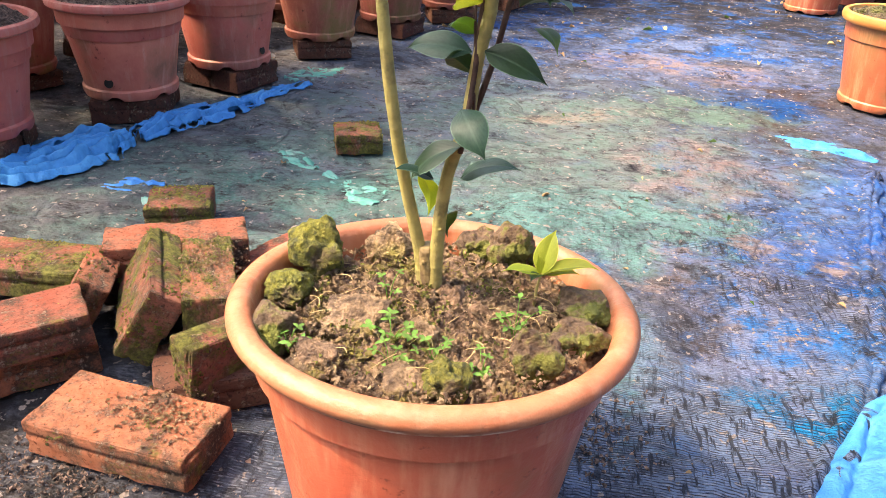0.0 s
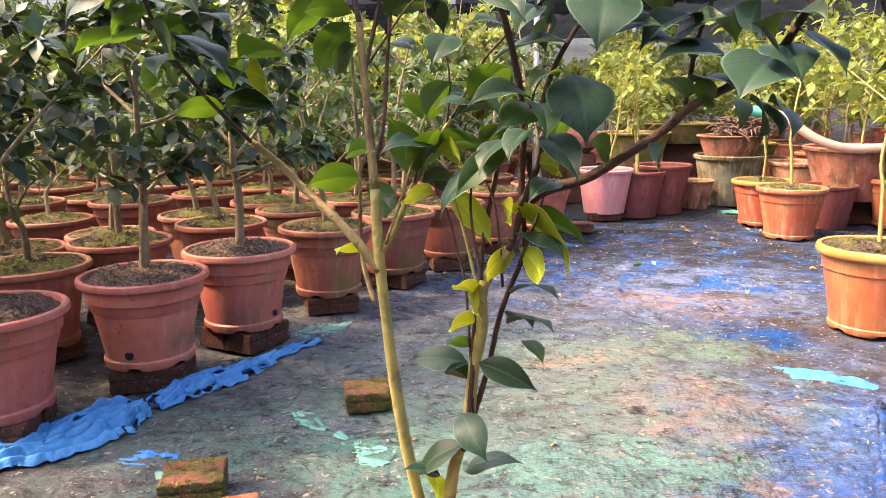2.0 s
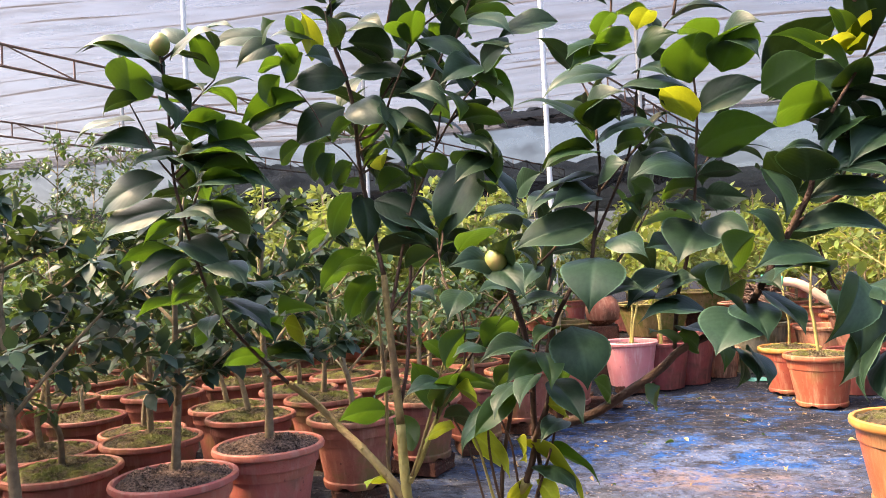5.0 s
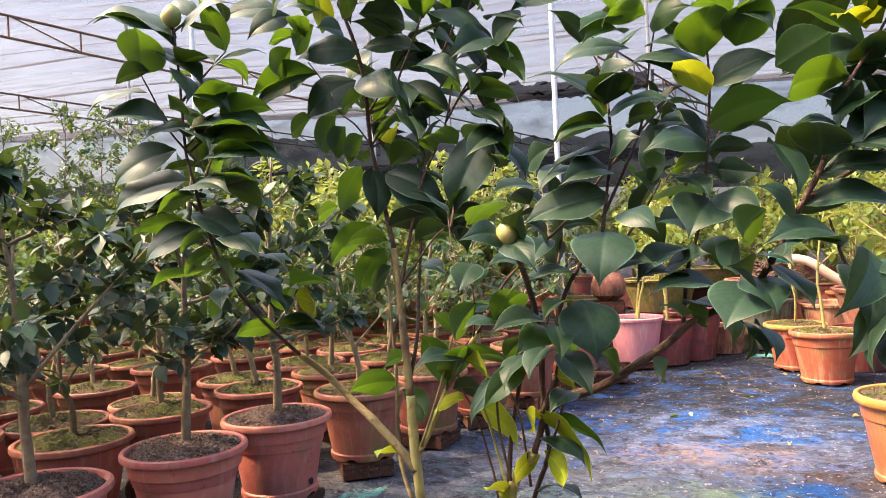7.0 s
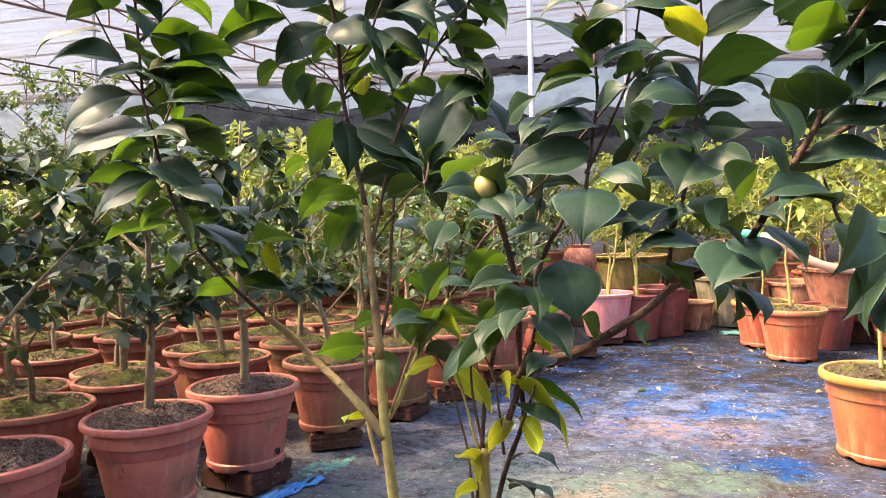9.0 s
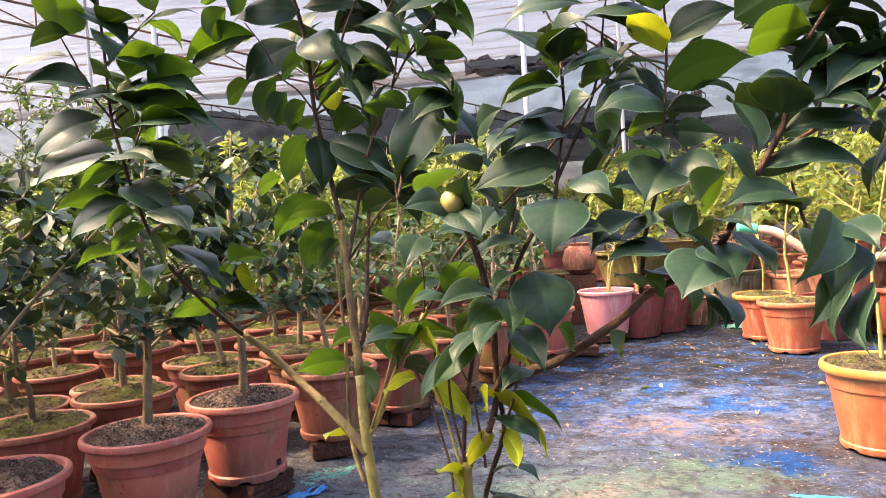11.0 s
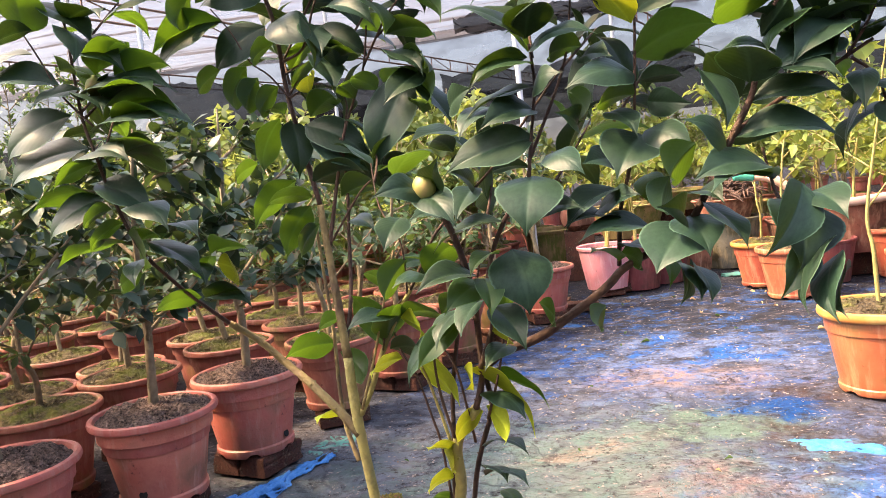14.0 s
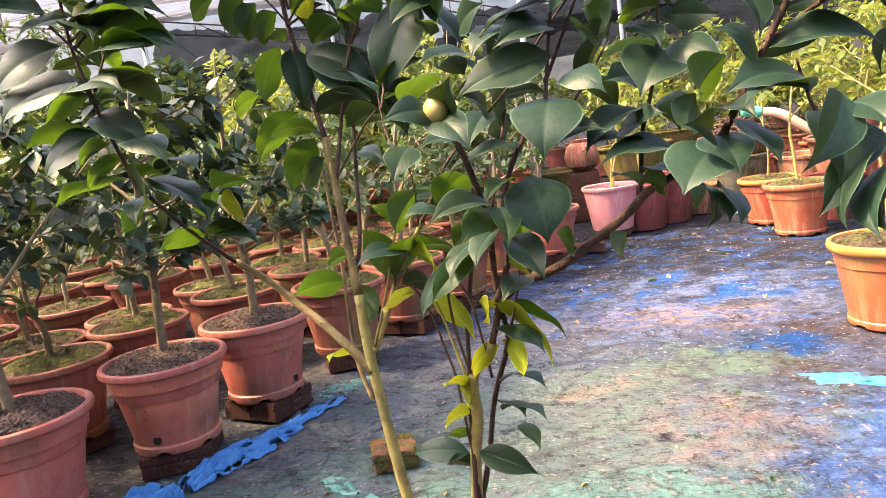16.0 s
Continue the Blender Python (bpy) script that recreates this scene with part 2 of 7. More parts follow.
# yellow of the sprout; in the crown it paints sunlight on lit leaves
LEAF_YELLOW = leaf_surface("camellia_leaf_young_sunlit", (0.17, 0.22, 0.018), (0.25, 0.30, 0.028), (0.42, 0.46, 0.018), 0.45, 0.36, 0.15)
# crown tones get paler with distance: front shade and back sunlight put in colour
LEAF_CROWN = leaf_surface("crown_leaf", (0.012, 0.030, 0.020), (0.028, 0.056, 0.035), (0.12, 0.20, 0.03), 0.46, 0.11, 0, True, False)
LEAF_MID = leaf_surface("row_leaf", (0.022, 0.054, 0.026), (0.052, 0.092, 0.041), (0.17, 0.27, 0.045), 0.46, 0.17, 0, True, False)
LEAF_FAR = leaf_surface("far_sunlit_leaf", (0.055, 0.10, 0.035), (0.14, 0.175, 0.06), (0.36, 0.42, 0.09), 0.45, 0.36, 0, True, False)
# sunlit yellow foliage across the path, its sunlight put into the leaf colour
LEAF_PALE = leaf_surface("pale_sunlit_leaf", (0.075, 0.125, 0.026), (0.155, 0.20, 0.045), (0.30, 0.35, 0.05), 0.5, 0.34, 0, True, False)
WEED = leaf_surface("weed_leaf", (0.07, 0.16, 0.03), (0.12, 0.23, 0.045), (0.3, 0.5, 0.05), 0.5, 0.35, 0, True, False)
BUD = surface("flower_bud", (0.17, 0.22, 0.045), (0.24, 0.26, 0.065), 40, 0.5, (0.34, 0.21, 0.09), 20, 0.55, 0.7, 0.2, 0.001, 0, 90)
TARP = surface("blue_tarp", (0.03, 0.18, 0.46), (0.055, 0.245, 0.53), 14, 0.55, (0.08, 0.28, 0.55), 7, 0.58, 0.75, 0.6, 0.012, 0.05, 24, 0.25, (0.02, 0.14, 0.34))
TARP_GREEN = surface("green_tarp", (0.04, 0.20, 0.165), (0.085, 0.29, 0.24), 14, 0.6, (0.16, 0.25, 0.22), 12, 0.50, 0.66, 0.5, 0.004, 0.05, 40)
STEEL = surface("galvanised_steel", (0.5, 0.51, 0.53), (0.62, 0.62, 0.64), 20, 0.45, (0.45, 0.3, 0.2), 4, 0.62, 0.72, 0.1, 0.001, 0)
RUST = surface("rusty_steel", (0.13, 0.07, 0.05), (0.2, 0.11, 0.08), 20, 0.8, None, 2, .5, .6, 0.3, 0.002, 0)
TUBE_PINK = surface("pink_plank_tube", (0.62, 0.38, 0.28), (0.7, 0.46, 0.34), 12, 0.55, None, 2, .5, .6, 0.1, 0.002, 0)
TUBE_GREEN = surface("green_tube_end", (0.06, 0.5, 0.33), (0.09, 0.58, 0.4), 10, 0.5, None, 2, .5, .6, 0.1, 0.002, 0)
DEAD = surface("dead_leaf", (0.34, 0.22, 0.1), (0.46, 0.33, 0.16), 20, 0.9, None, 2, .5, .6, 0.4, 0.003, 0.3)
HOLE = surface("drain_hole_dark", (0.006, 0.005, 0.005), (0.012, 0.009, 0.008), 40, 0.95, None, 2, 0.5, 0.6, 0.2, 0.001)


def ground_material():
    """Worn woven ground cloth with blue and green film, dust and soil trodden into it."""
    m, n, l = nodes_of("worn_ground_cloth")
    p = n["Principled BSDF"]
    co = n.new("ShaderNodeTexCoord").outputs["Object"]
    stretch = n.new("ShaderNodeMapping")
    stretch.inputs["Scale"].default_value = (1.0, 1.25, 1)
    stretch.inputs["Rotation"].default_value = (0, 0, radians(14))
    l.new(co, stretch.inputs["Vector"])
    st = stretch.outputs[0]

    def calc(kind, a, b, c=None):
        x = n.new("ShaderNodeMath")
        x.operation = kind
        for k, q in enumerate((a, b, c)):
            if isinstance(q, (int, float)):
                x.inputs[k].default_value = q
            elif q is not None:
                l.new(q, x.inputs[k])
        return x.outputs[0]

    def ramp(q, lo, hi, a=0.0, b=1.0):
        r = n.new("ShaderNodeMapRange")
        for name, val in (("From Min", lo), ("From Max", hi), ("To Min", a), ("To Max", b)):
            r.inputs[name].default_value = val
        l.new(q, r.inputs["Value"])
        return r.outputs["Result"]

    def cloud(scale, detail=9, rough=0.7, where=st, twist=0.0):
        x = n.new("ShaderNodeTexNoise")
        x.inputs["Scale"].default_value, x.inputs["Detail"].default_value = scale, detail
        x.inputs["Roughness"].default_value, x.inputs["Distortion"].default_value = rough, twist
        l.new(where, x.inputs["Vector"])
        return x.outputs["Fac"]

    ragged = cloud(4.5, 10, 0.72)
    coarse = cloud(1.9, 8, 0.66)

    def patch(x, y, rx, ry, soft=0.3, turn=0, edge=ragged):
        mp = n.new("ShaderNodeMapping")
        mp.vector_type = "TEXTURE"
        mp.inputs["Location"].default_value = (x, y, 0)
        mp.inputs["Rotation"].default_value = (0, 0, radians(turn))
        mp.inputs["Scale"].default_value = (rx, ry, 1)
        l.new(co, mp.inputs["Vector"])
        d = n.new("ShaderNodeVectorMath")
        d.operation = "LENGTH"
        l.new(mp.outputs[0], d.inputs[0])
        return ramp(calc("MULTIPLY_ADD", edge, 3.0, d.outputs["Value"]), 2.5 - soft, 2.5 + soft, 1, 0)

    def lay(c, colour, *masks):
        f = masks[0]
        for k in masks[1:]:
            f = calc("MULTIPLY", f, k)
        return mixed(n, l, c, colour, f)

    fleck = ramp(cloud(9, 8, 0.74), 0.40, 0.58)
    fleck_b = ramp(cloud(6.3, 9, 0.74, co), 0.42, 0.58)
    most = ramp(cloud(3.4, 9, 0.72), 0.39, 0.54)
    # bare dark cloth and grey dust
    c = mixed(n, l, (0.034, 0.033, 0.038), (0.20, 0.195, 0.205), ramp(cloud(7, 10, 0.75, co), 0.38, 0.62))
    c = lay(c, (0.17, 0.215, 0.345), patch(0.55, 2.7, 1.35, 2.4, 0.5, 0, coarse), ramp(cloud(3.0, 10, 0.74), 0.44, 0.60))
    # the far stretch: dark with blue streaks
    c = lay(c, (0.022, 0.027, 0.042), patch(0.8, 5.6, 2.6, 1.75, 0.5, 0, coarse), ramp(cloud(3.4, 9, 0.72), 0.34, 0.48))
    far = n.new("ShaderNodeMapping")
    far.inputs["Scale"].default_value = (1.0, 1.7, 1)
    far.inputs["Rotation"].default_value = (0, 0, radians(-10))
    l.new(co, far.inputs["Vector"])
    c = lay(c, (0.11, 0.20, 0.43), patch(0.8, 5.0, 1.9, 1.3, 0.5, 0, coarse), ramp(cloud(3.6, 10, 0.75, far.outputs[0]), 0.50, 0.60))
    c = lay(c, (0.30, 0.25, 0.25), patch(0.9, 5.0, 1.7, 1.0, 0.5, 0, coarse), ramp(cloud(7.0, 9, 0.75, far.outputs[0]), 0.56, 0.64))
    c = lay(c, (0.30, 0.37, 0.55), patch(0.75, 3.95, 0.95, 0.65, 0.5), ramp(cloud(4.0, 9, 0.72), 0.42, 0.55))
    c = lay(c, (0.15, 0.27, 0.60), patch(0.6, 4.0, 1.1, 0.6, 0.4), ramp(cloud(3.1, 8, 0.7, co), 0.51, 0.57))
    # pale lavender strip
    c = lay(c, (0.36, 0.40, 0.57), patch(0.88, 1.45, 0.62, 0.95, 0.5, -14), most)
    c = lay(c, (0.15, 0.33, 0.70), patch(0.92, 1.55, 0.55, 0.9, 0.4, -14), ramp(cloud(3.8, 8, 0.7, co), 0.50, 0.58))
    c = lay(c, (0.14, 0.25, 0.60), patch(1.02, 2.02, 0.48, 0.48, 0.4), ramp(cloud(3.4, 9, 0.72), 0.33, 0.46))
    c = lay(c, (0.30, 0.40, 0.66), patch(1.05, 2.1, 0.45, 0.45, 0.5), ramp(cloud(9, 8, 0.74), 0.48, 0.60))
    # a paler grey patch painting sunlight beside the left pots, then grey and green film
    c = lay(c, (0.30, 0.29, 0.29), patch(-0.85, 2.6, 0.55, 1.3, 0.5, 20, coarse), ramp(cloud(3.7, 9, 0.74), 0.40, 0.58))
    c = lay(c, (0.24, 0.27, 0.32), patch(-0.35, 2.9, 0.7, 1.2, 0.5, 0, coarse), ramp(cloud(3.9, 9, 0.74), 0.40, 0.56))
    c = lay(c, (0.19, 0.25, 0.24), patch(-0.55, 1.95, 0.85, 0.75, 0.5), most)
    c = lay(c, (0.17, 0.32, 0.29), patch(-0.25, 1.75, 0.75, 0.42, 0.5, 10), fleck_b)
    c = lay(c, (0.21, 0.31, 0.275), patch(0.30, 2.40, 0.72, 0.62, 0.45), most)
    c = lay(c, (0.25, 0.28, 0.27), patch(0.35, 2.35, 0.6, 0.55, 0.5), fleck)
    c = lay(c, (0.20, 0.28, 0.235), patch(0.84, 2.95, 0.30, 0.24, 0.35, 20), most)
    c = lay(c, (0.24, 0.41, 0.385), patch(0.34, 1.74, 0.40, 0.20, 0.2, 8), ramp(cloud(8, 8, 0.72), 0.34, 0.5))
    c = lay(c, (0.24, 0.41, 0.385), patch(0.33, 1.05, 0.13, 0.28, 0.3), fleck_b)
    # dust and soil
    c = lay(c, (0.38, 0.295, 0.285), patch(0.66, 2.27, 0.27, 0.24, 0.35), fleck_b)
    c = lay(c, (0.46, 0.38, 0.31), patch(0.25, 2.72, 0.30, 0.08, 0.35, 22), fleck)
    c = lay(c, (0.38, 0.305, 0.305), patch(0.78, 3.68, 0.52, 0.24, 0.4), fleck_b)
    c = lay(c, (0.40, 0.325, 0.315), patch(0.70, 1.60, 0.45, 0.40, 0.4), ramp(cloud(5.2, 8, 0.7), 0.54, 0.60))
    c = lay(c, (0.09, 0.055, 0.042), patch(1.05, 2.70, 0.13, 0.30, 0.4), fleck_b)
    c = lay(c, (0.09, 0.055, 0.042), patch(1.27, 3.30, 0.22, 0.14, 0.4), fleck_b)
    c = lay(c, (0.12, 0.09, 0.08), patch(0.52, 1.28, 0.08, 0.32, 0.4, -8), fleck_b)
    c = lay(c, (0.06, 0.14, 0.36), patch(1.07, 3.13, 0.22, 0.15, 0.25), most)
    # the bare weave nearest the walk
    near = patch(0.55, 0.72, 0.85, 0.42, 0.5, 0, coarse)
    c = lay(c, (0.34, 0.42, 0.58), near, ramp(cloud(4.5, 8, 0.7), 0.36, 0.52))
    c = lay(c, (0.09, 0.40, 0.76), patch(0.74, 0.98, 0.16, 0.08, 0.3), fleck_b)
    c = lay(c, (0.03, 0.028, 0.028), patch(-0.75, 0.5, 0.8, 0.42, 0.5), fleck)
    # dark lines along creases and crinkles
    def lines(scale, wide, deep, twist):
        return ramp(calc("ABSOLUTE", calc("SUBTRACT", cloud(scale, 4, 0.55, st, twist), 0.5), None), 0.0, wide, deep, 0.0)
    crease, crinkle = lines(2.0, 0.030, 0.62, 0.7), lines(6.0, 0.06, 0.40, 0.3)
    c = lay(c, (0.03, 0.027, 0.03), crease, ramp(cloud(3.0, 5, 0.6, co), 0.35, 0.6))
    c = lay(c, (0.035, 0.03, 0.032), crinkle, ramp(cloud(1.7, 5, 0.6, co), 0.36, 0.56))
    c = lay(c, (0.04, 0.033, 0.032), ramp(cloud(21, 7, 0.80, st), 0.53, 0.61), ramp(cloud(2.2, 5, 0.6, co), 0.35, 0.6, 0.35, 1.0))
    c = lay(c, (0.028, 0.027, 0.034), ramp(cloud(5.2, 10, 0.80, far.outputs[0]), 0.55, 0.63))
    c = lay(c, (0.50, 0.44, 0.40), ramp(cloud(40, 3, 0.6, co), 0.63, 0.67))
    # weave: rows of dark thread, broken and uneven
    bands = n.new("ShaderNodeTexWave")
    bands.bands_direction = "Y"
    for name, val in (("Scale", 52), ("Distortion", 4.2), ("Detail", 3), ("Detail Scale", 0.8)):
        bands.inputs[name].default_value = val
    l.new(co, bands.inputs["Vector"])
    thread = n.new("ShaderNodeMapping")
    thread.inputs["Scale"].default_value = (40, 170, 1)
    thread.inputs["Rotation"].default_value = (0, 0, radians(-6))
    l.new(co, thread.inputs["Vector"])
    warp = n.new("ShaderNodeMapping")
    warp.inputs["Scale"].default_value = (85, 15, 1)
    warp.inputs["Rotation"].default_value = (0, 0, radians(5))
    l.new(co, warp.inputs["Vector"])
    weave = calc("MULTIPLY", ramp(bands.outputs["Fac"], 0.35, 0.95), ramp(cloud(1.0, 3, 0.6, thread.outputs[0]), 0.36, 0.52))
    weave = calc("MAXIMUM", weave, ramp(cloud(1.0, 4, 0.65, warp.outputs[0]), 0.52, 0.60))
    shown = calc("MAXIMUM", near, calc("MULTIPLY", patch(0.85, 1.3, 0.75, 0.9, 0.6, 0, coarse), ramp(cloud(3.3, 6, 0.65, co), 0.36, 0.60)))
    shown = calc("MAXIMUM", shown, calc("MULTIPLY", ramp(cloud(1.6, 5, 0.6, co), 0.48, 0.66), 0.5))
    shown = calc("MULTIPLY", shown, patch(0.3, 1.4, 1.9, 1.7, 0.5, 0, coarse))
    weave = calc("MULTIPLY", weave, shown)
    c = lay(c, (0.50, 0.53, 0.60), calc("MULTIPLY", calc("MULTIPLY", ramp(cloud(1.0, 3, 0.6, thread.outputs[0]), 0.55, 0.61), shown), 0.7))
    c = lay(c, (0.014, 0.015, 0.022), calc("MULTIPLY", weave, 0.9))
    worn = n.new("ShaderNodeHueSaturation")
    worn.inputs["Value"].default_value, worn.inputs["Saturation"].default_value = 0.60, 1.3
    l.new(c, worn.inputs["Color"])
    l.new(worn.outputs["Color"], p.inputs["Base Color"])
    p.inputs["Roughness"].default_value = 0.8
    p.inputs["Specular IOR Level"].default_value = 0.25
    ridge = n.new("ShaderNodeTexNoise")
    ridge.noise_type = "RIDGED_MULTIFRACTAL"
    for name, val in (("Scale", 3.2), ("Detail", 8), ("Roughness", 0.6), ("Distortion", 1.1)):
        ridge.inputs[name].default_value = val
    l.new(st, ridge.inputs["Vector"])
    h = calc("MULTIPLY_ADD", ramp(ridge.outputs["Fac"], 0.3, 1.5), 1.0, ramp(cloud(9, 8, 0.68), 0.2, 0.8))
    h = calc("MULTIPLY_ADD", weave, -0.10, h)
    h = calc("MULTIPLY_ADD", crease, -0.25, h)
    l.new(bump(n, l, h, 1.0, 0.036), p.inputs["Normal"])
    return m


def net_material(name, colour, clear, folds=(0.6, 3.0)):
    m, n, l = nodes_of(name)
    p, out = n["Principled BSDF"], n["Material Output"]
    co = n.new("ShaderNodeTexCoord").outputs["Object"]
    mp = n.new("ShaderNodeMapping")
    mp.inputs["Scale"].default_value = (folds[0], folds[1], 1)
    mp.inputs["Rotation"].default_value = (0, 0, radians(9))
    l.new(co, mp.inputs["Vector"])
    c = mixed(n, l, colour, tuple(0.62 * v for v in colour), noise_fac(n, l, 1.3, 0.45, 0.75, 6, 0.65, mp.outputs[0]))
    t = n.new("ShaderNodeBsdfTranslucent")
    l.new(c, t.inputs["Color"])
    l.new(c, p.inputs["Base Color"])
    p.inputs["Roughness"].default_value = 0.8
    a, b, tr = n.new("ShaderNodeMixShader"), n.new("ShaderNodeMixShader"), n.new("ShaderNodeBsdfTransparent")
    a.inputs[0].default_value = 0.6
    thin = n.new("ShaderNodeMapRange")
    thin.inputs["To Min"].default_value, thin.inputs["To Max"].default_value = clear, clear * 0.35
    l.new(noise_fac(n, l, 2.2, 0.46, 0.72, 7, 0.68, mp.outputs[0]), thin.inputs["Value"])
    l.new(thin.outputs["Result"], b.inputs[0])
    l.new(p.outputs[0], a.inputs[1])
    l.new(t.outputs[0], a.inputs[2])
    l.new(a.outputs[0], b.inputs[1])
    l.new(tr.outputs[0], b.inputs[2])
    l.new(b.outputs[0], out.inputs["Surface"])
    return m


GROUND = ground_material()
NET_WHITE = net_material("white_shade_net", (0.088, 0.085, 0.093), 0.22, (0.35, 2.6))
NET_BLACK = net_material("black_shade_net", (0.022, 0.022, 0.026), 0.12)

# ---- mesh helpers ----
rng = random.Random(7)


def part(name, bm, material, parent=None, label="", smooth=True, sharp=40):
    me = bpy.data.meshes.new(name)
    bm.to_mesh(me)
    bm.free()
    me.materials.append(material)
    if smooth:
        me.shade_smooth()
        me.set_sharp_from_angle(angle=radians(sharp))
    ob = new(name, me)
    if parent:
        ob.parent = parent
    return tagged(ob, label) if label else ob


def raw(name, verts, faces, material, parent=None, label="", smooth=True, uv=None):
    me = bpy.data.meshes.new(name)
    me.from_pydata(verts, [], faces)
    me.materials.append(material)
    if uv is not None:
        layer = me.uv_layers.new(name="UVMap")
        idx = np.empty(len(me.loops), dtype=np.int32)
        me.loops.foreach_get("vertex_index", idx)
        layer.data.foreach_set("uv", np.asarray(uv, dtype=np.float32)[idx].ravel())
    if smooth:
        me.shade_smooth()
    me.update()
    ob = new(name, me)
    if parent:
        ob.parent = parent
    return tagged(ob, label) if label else ob


def lathe(profile, seg=48, notches=0, notch_rows=0, flutes=0, flute_depth=0.0):
    """A turned shell; the first rows can carry notches cut into the foot."""
    bm = bmesh.new()
    rings = []
    for k, (r, z) in enumerate(profile):
        ring = []
        for s in range(seg):
            a = 2 * math.pi * s / seg
            zz, rr = z, r
            if notches and k < notch_rows and (s * notches / seg) % 1 < 0.13:
                zz = max(z, 0.016)
            if flutes and z < 0.95 * profile[-1][1]:
                rr = r + flute_depth * math.cos(flutes * a)
            ring.append(bm.verts.new((rr * math.cos(a), rr * math.sin(a), zz)))
        rings.append(ring)
    for a, b in zip(rings, rings[1:]):
        for s in range(seg):
            bm.faces.new((a[s], a[(s + 1) % seg], b[(s + 1) % seg], b[s]))
    return bm


def tube_data(points, radii, seg=8, wobble=0.0, seed=0, closed=True):
    """Vertices and faces of a tapering tube along points, smoothed between them."""
    pts = [Vector(p) for p in points]
    fine, rad = [], []
    for i in range(len(pts) - 1):
        p0, p1, p2, p3 = pts[max(i - 1, 0)], pts[i], pts[i + 1], pts[min(i + 2, len(pts) - 1)]
        for k in range(4):
            t = k / 4
            fine.append(0.5 * ((2 * p1) + (p2 - p0) * t + (2 * p0 - 5 * p1 + 4 * p2 - p3) * t * t + (3 * p1 - p0 - 3 * p2 + p3) * t ** 3))
            rad.append(radii[i] * (1 - t) + radii[i + 1] * t)
    fine.append(pts[-1])
    rad.append(radii[-1])
    r = random.Random(seed)
    verts, faces = [], []
    up = Vector((0.3, 1, 0.1)).normalized()
    for i, p in enumerate(fine):
        d = (fine[min(i + 1, len(fine) - 1)] - fine[max(i - 1, 0)]).normalized()
        u = d.cross(up).normalized()
        v = d.cross(u)
        for s in range(seg):
            a = 2 * math.pi * s / seg
            q = rad[i] * (1 + wobble * r.uniform(-1, 1))
            verts.append(p + u * (q * math.cos(a)) + v * (q * math.sin(a)))
    for i in range(len(fine) - 1):
        for s in range(seg):
            faces.append((i * seg + s, i * seg + (s + 1) % seg, (i + 1) * seg + (s + 1) % seg, (i + 1) * seg + s))
    if closed:
        faces.append(tuple(range(seg))[::-1])
        faces.append(tuple(range((len(fine) - 1) * seg, len(fine) * seg)))
    return verts, faces


def join(chunks):
    verts, faces = [], []
    for v, f in chunks:
        o = len(verts)
        verts += [tuple(p) for p in v]
        faces += [tuple(i + o for i in q) for q in f]
    return verts, faces


def rough_block(sx, sy, sz, seed, wear=0.004, cuts=3, bevel=0.006, seam=0.0):
    """A worn block standing on z = 0, with knocked edges."""
    bm = bmesh.new()
    bmesh.ops.create_cube(bm, size=1)
    for v in bm.verts:
        v.co = Vector((v.co.x * sx, v.co.y * sy, (v.co.z + 0.5) * sz))
    bmesh.ops.bevel(bm, geom=bm.edges[:], offset=bevel, segments=2, affect="EDGES")
    bmesh.ops.subdivide_edges(bm, edges=[e for e in bm.edges if e.calc_length() > 0.03], cuts=cuts, use_grid_fill=True)
    o = Vector((seed * 3.1, seed * 1.7, seed))
    half = Vector((sx / 2, sy / 2, sz / 2))
    for v in bm.verts:
        c = v.co - Vector((0, 0, half.z))
        near = sum(1 for k in range(3) if half[k] - abs(c[k]) < 0.012)
        chip = max(0, noise.noise(v.co * 24 + o) - 0.12) * (0.013 if near >= 2 else 0.002)
        inward = Vector([math.copysign(1, c[k]) if half[k] - abs(c[k]) < 0.012 else 0 for k in range(3)])
        v.co -= inward * chip
        if seam and half.y - abs(c.y) < 0.012 and abs(c.z - 0.1 * sz) < 0.06 * sz:
            v.co.y -= math.copysign(seam, c.y)
        v.co += noise.noise_vector(v.co * 9 + o) * wear * 0.6 + noise.noise_vector(v.co * 55 + o) * wear * 0.7
    return bm


def lump(radius, seed, flat=0.8, rough=0.25, sub=3):
    bm = bmesh.new()
    bmesh.ops.create_icosphere(bm, subdivisions=sub, radius=radius)
    o = Vector((seed * 2.3, seed * 5.1, seed * 0.7))
    for v in bm.verts:
        d = v.co.normalized()
        v.co *= 1 + rough * noise.noise(d * 1.4 + o) * 1.6 + rough * 0.6 * noise.noise(d * 4 + o) + rough * 0.25 * noise.noise(d * 11 + o)
        v.co.z *= flat
    return bm


# ---- ground ----
def ground_height(x, y):
    h = 0.016 * noise.noise(Vector((x * 1.1, y * 1.6, 0))) + 0.010 * noise.noise(Vector((x * 3.2, y * 5.5, 4))) + 0.007 * noise.noise(Vector((x * 10, y * 16, 9)))
    h -= 0.022 * abs(noise.noise(Vector((x * 2.4 + y, y * 6.5 - x * 1.5, 2)))) + 0.013 * abs(noise.noise(Vector((x * 7 - y, y * 17 + x * 3, 6))))
    return h - 0.004


def axis(lo, hi, step, far):
    mid = list(np.arange(lo, hi + 1e-6, step))
    return [-f for f in far[::-1] if -f < lo] + mid + [f for f in far if f > hi]


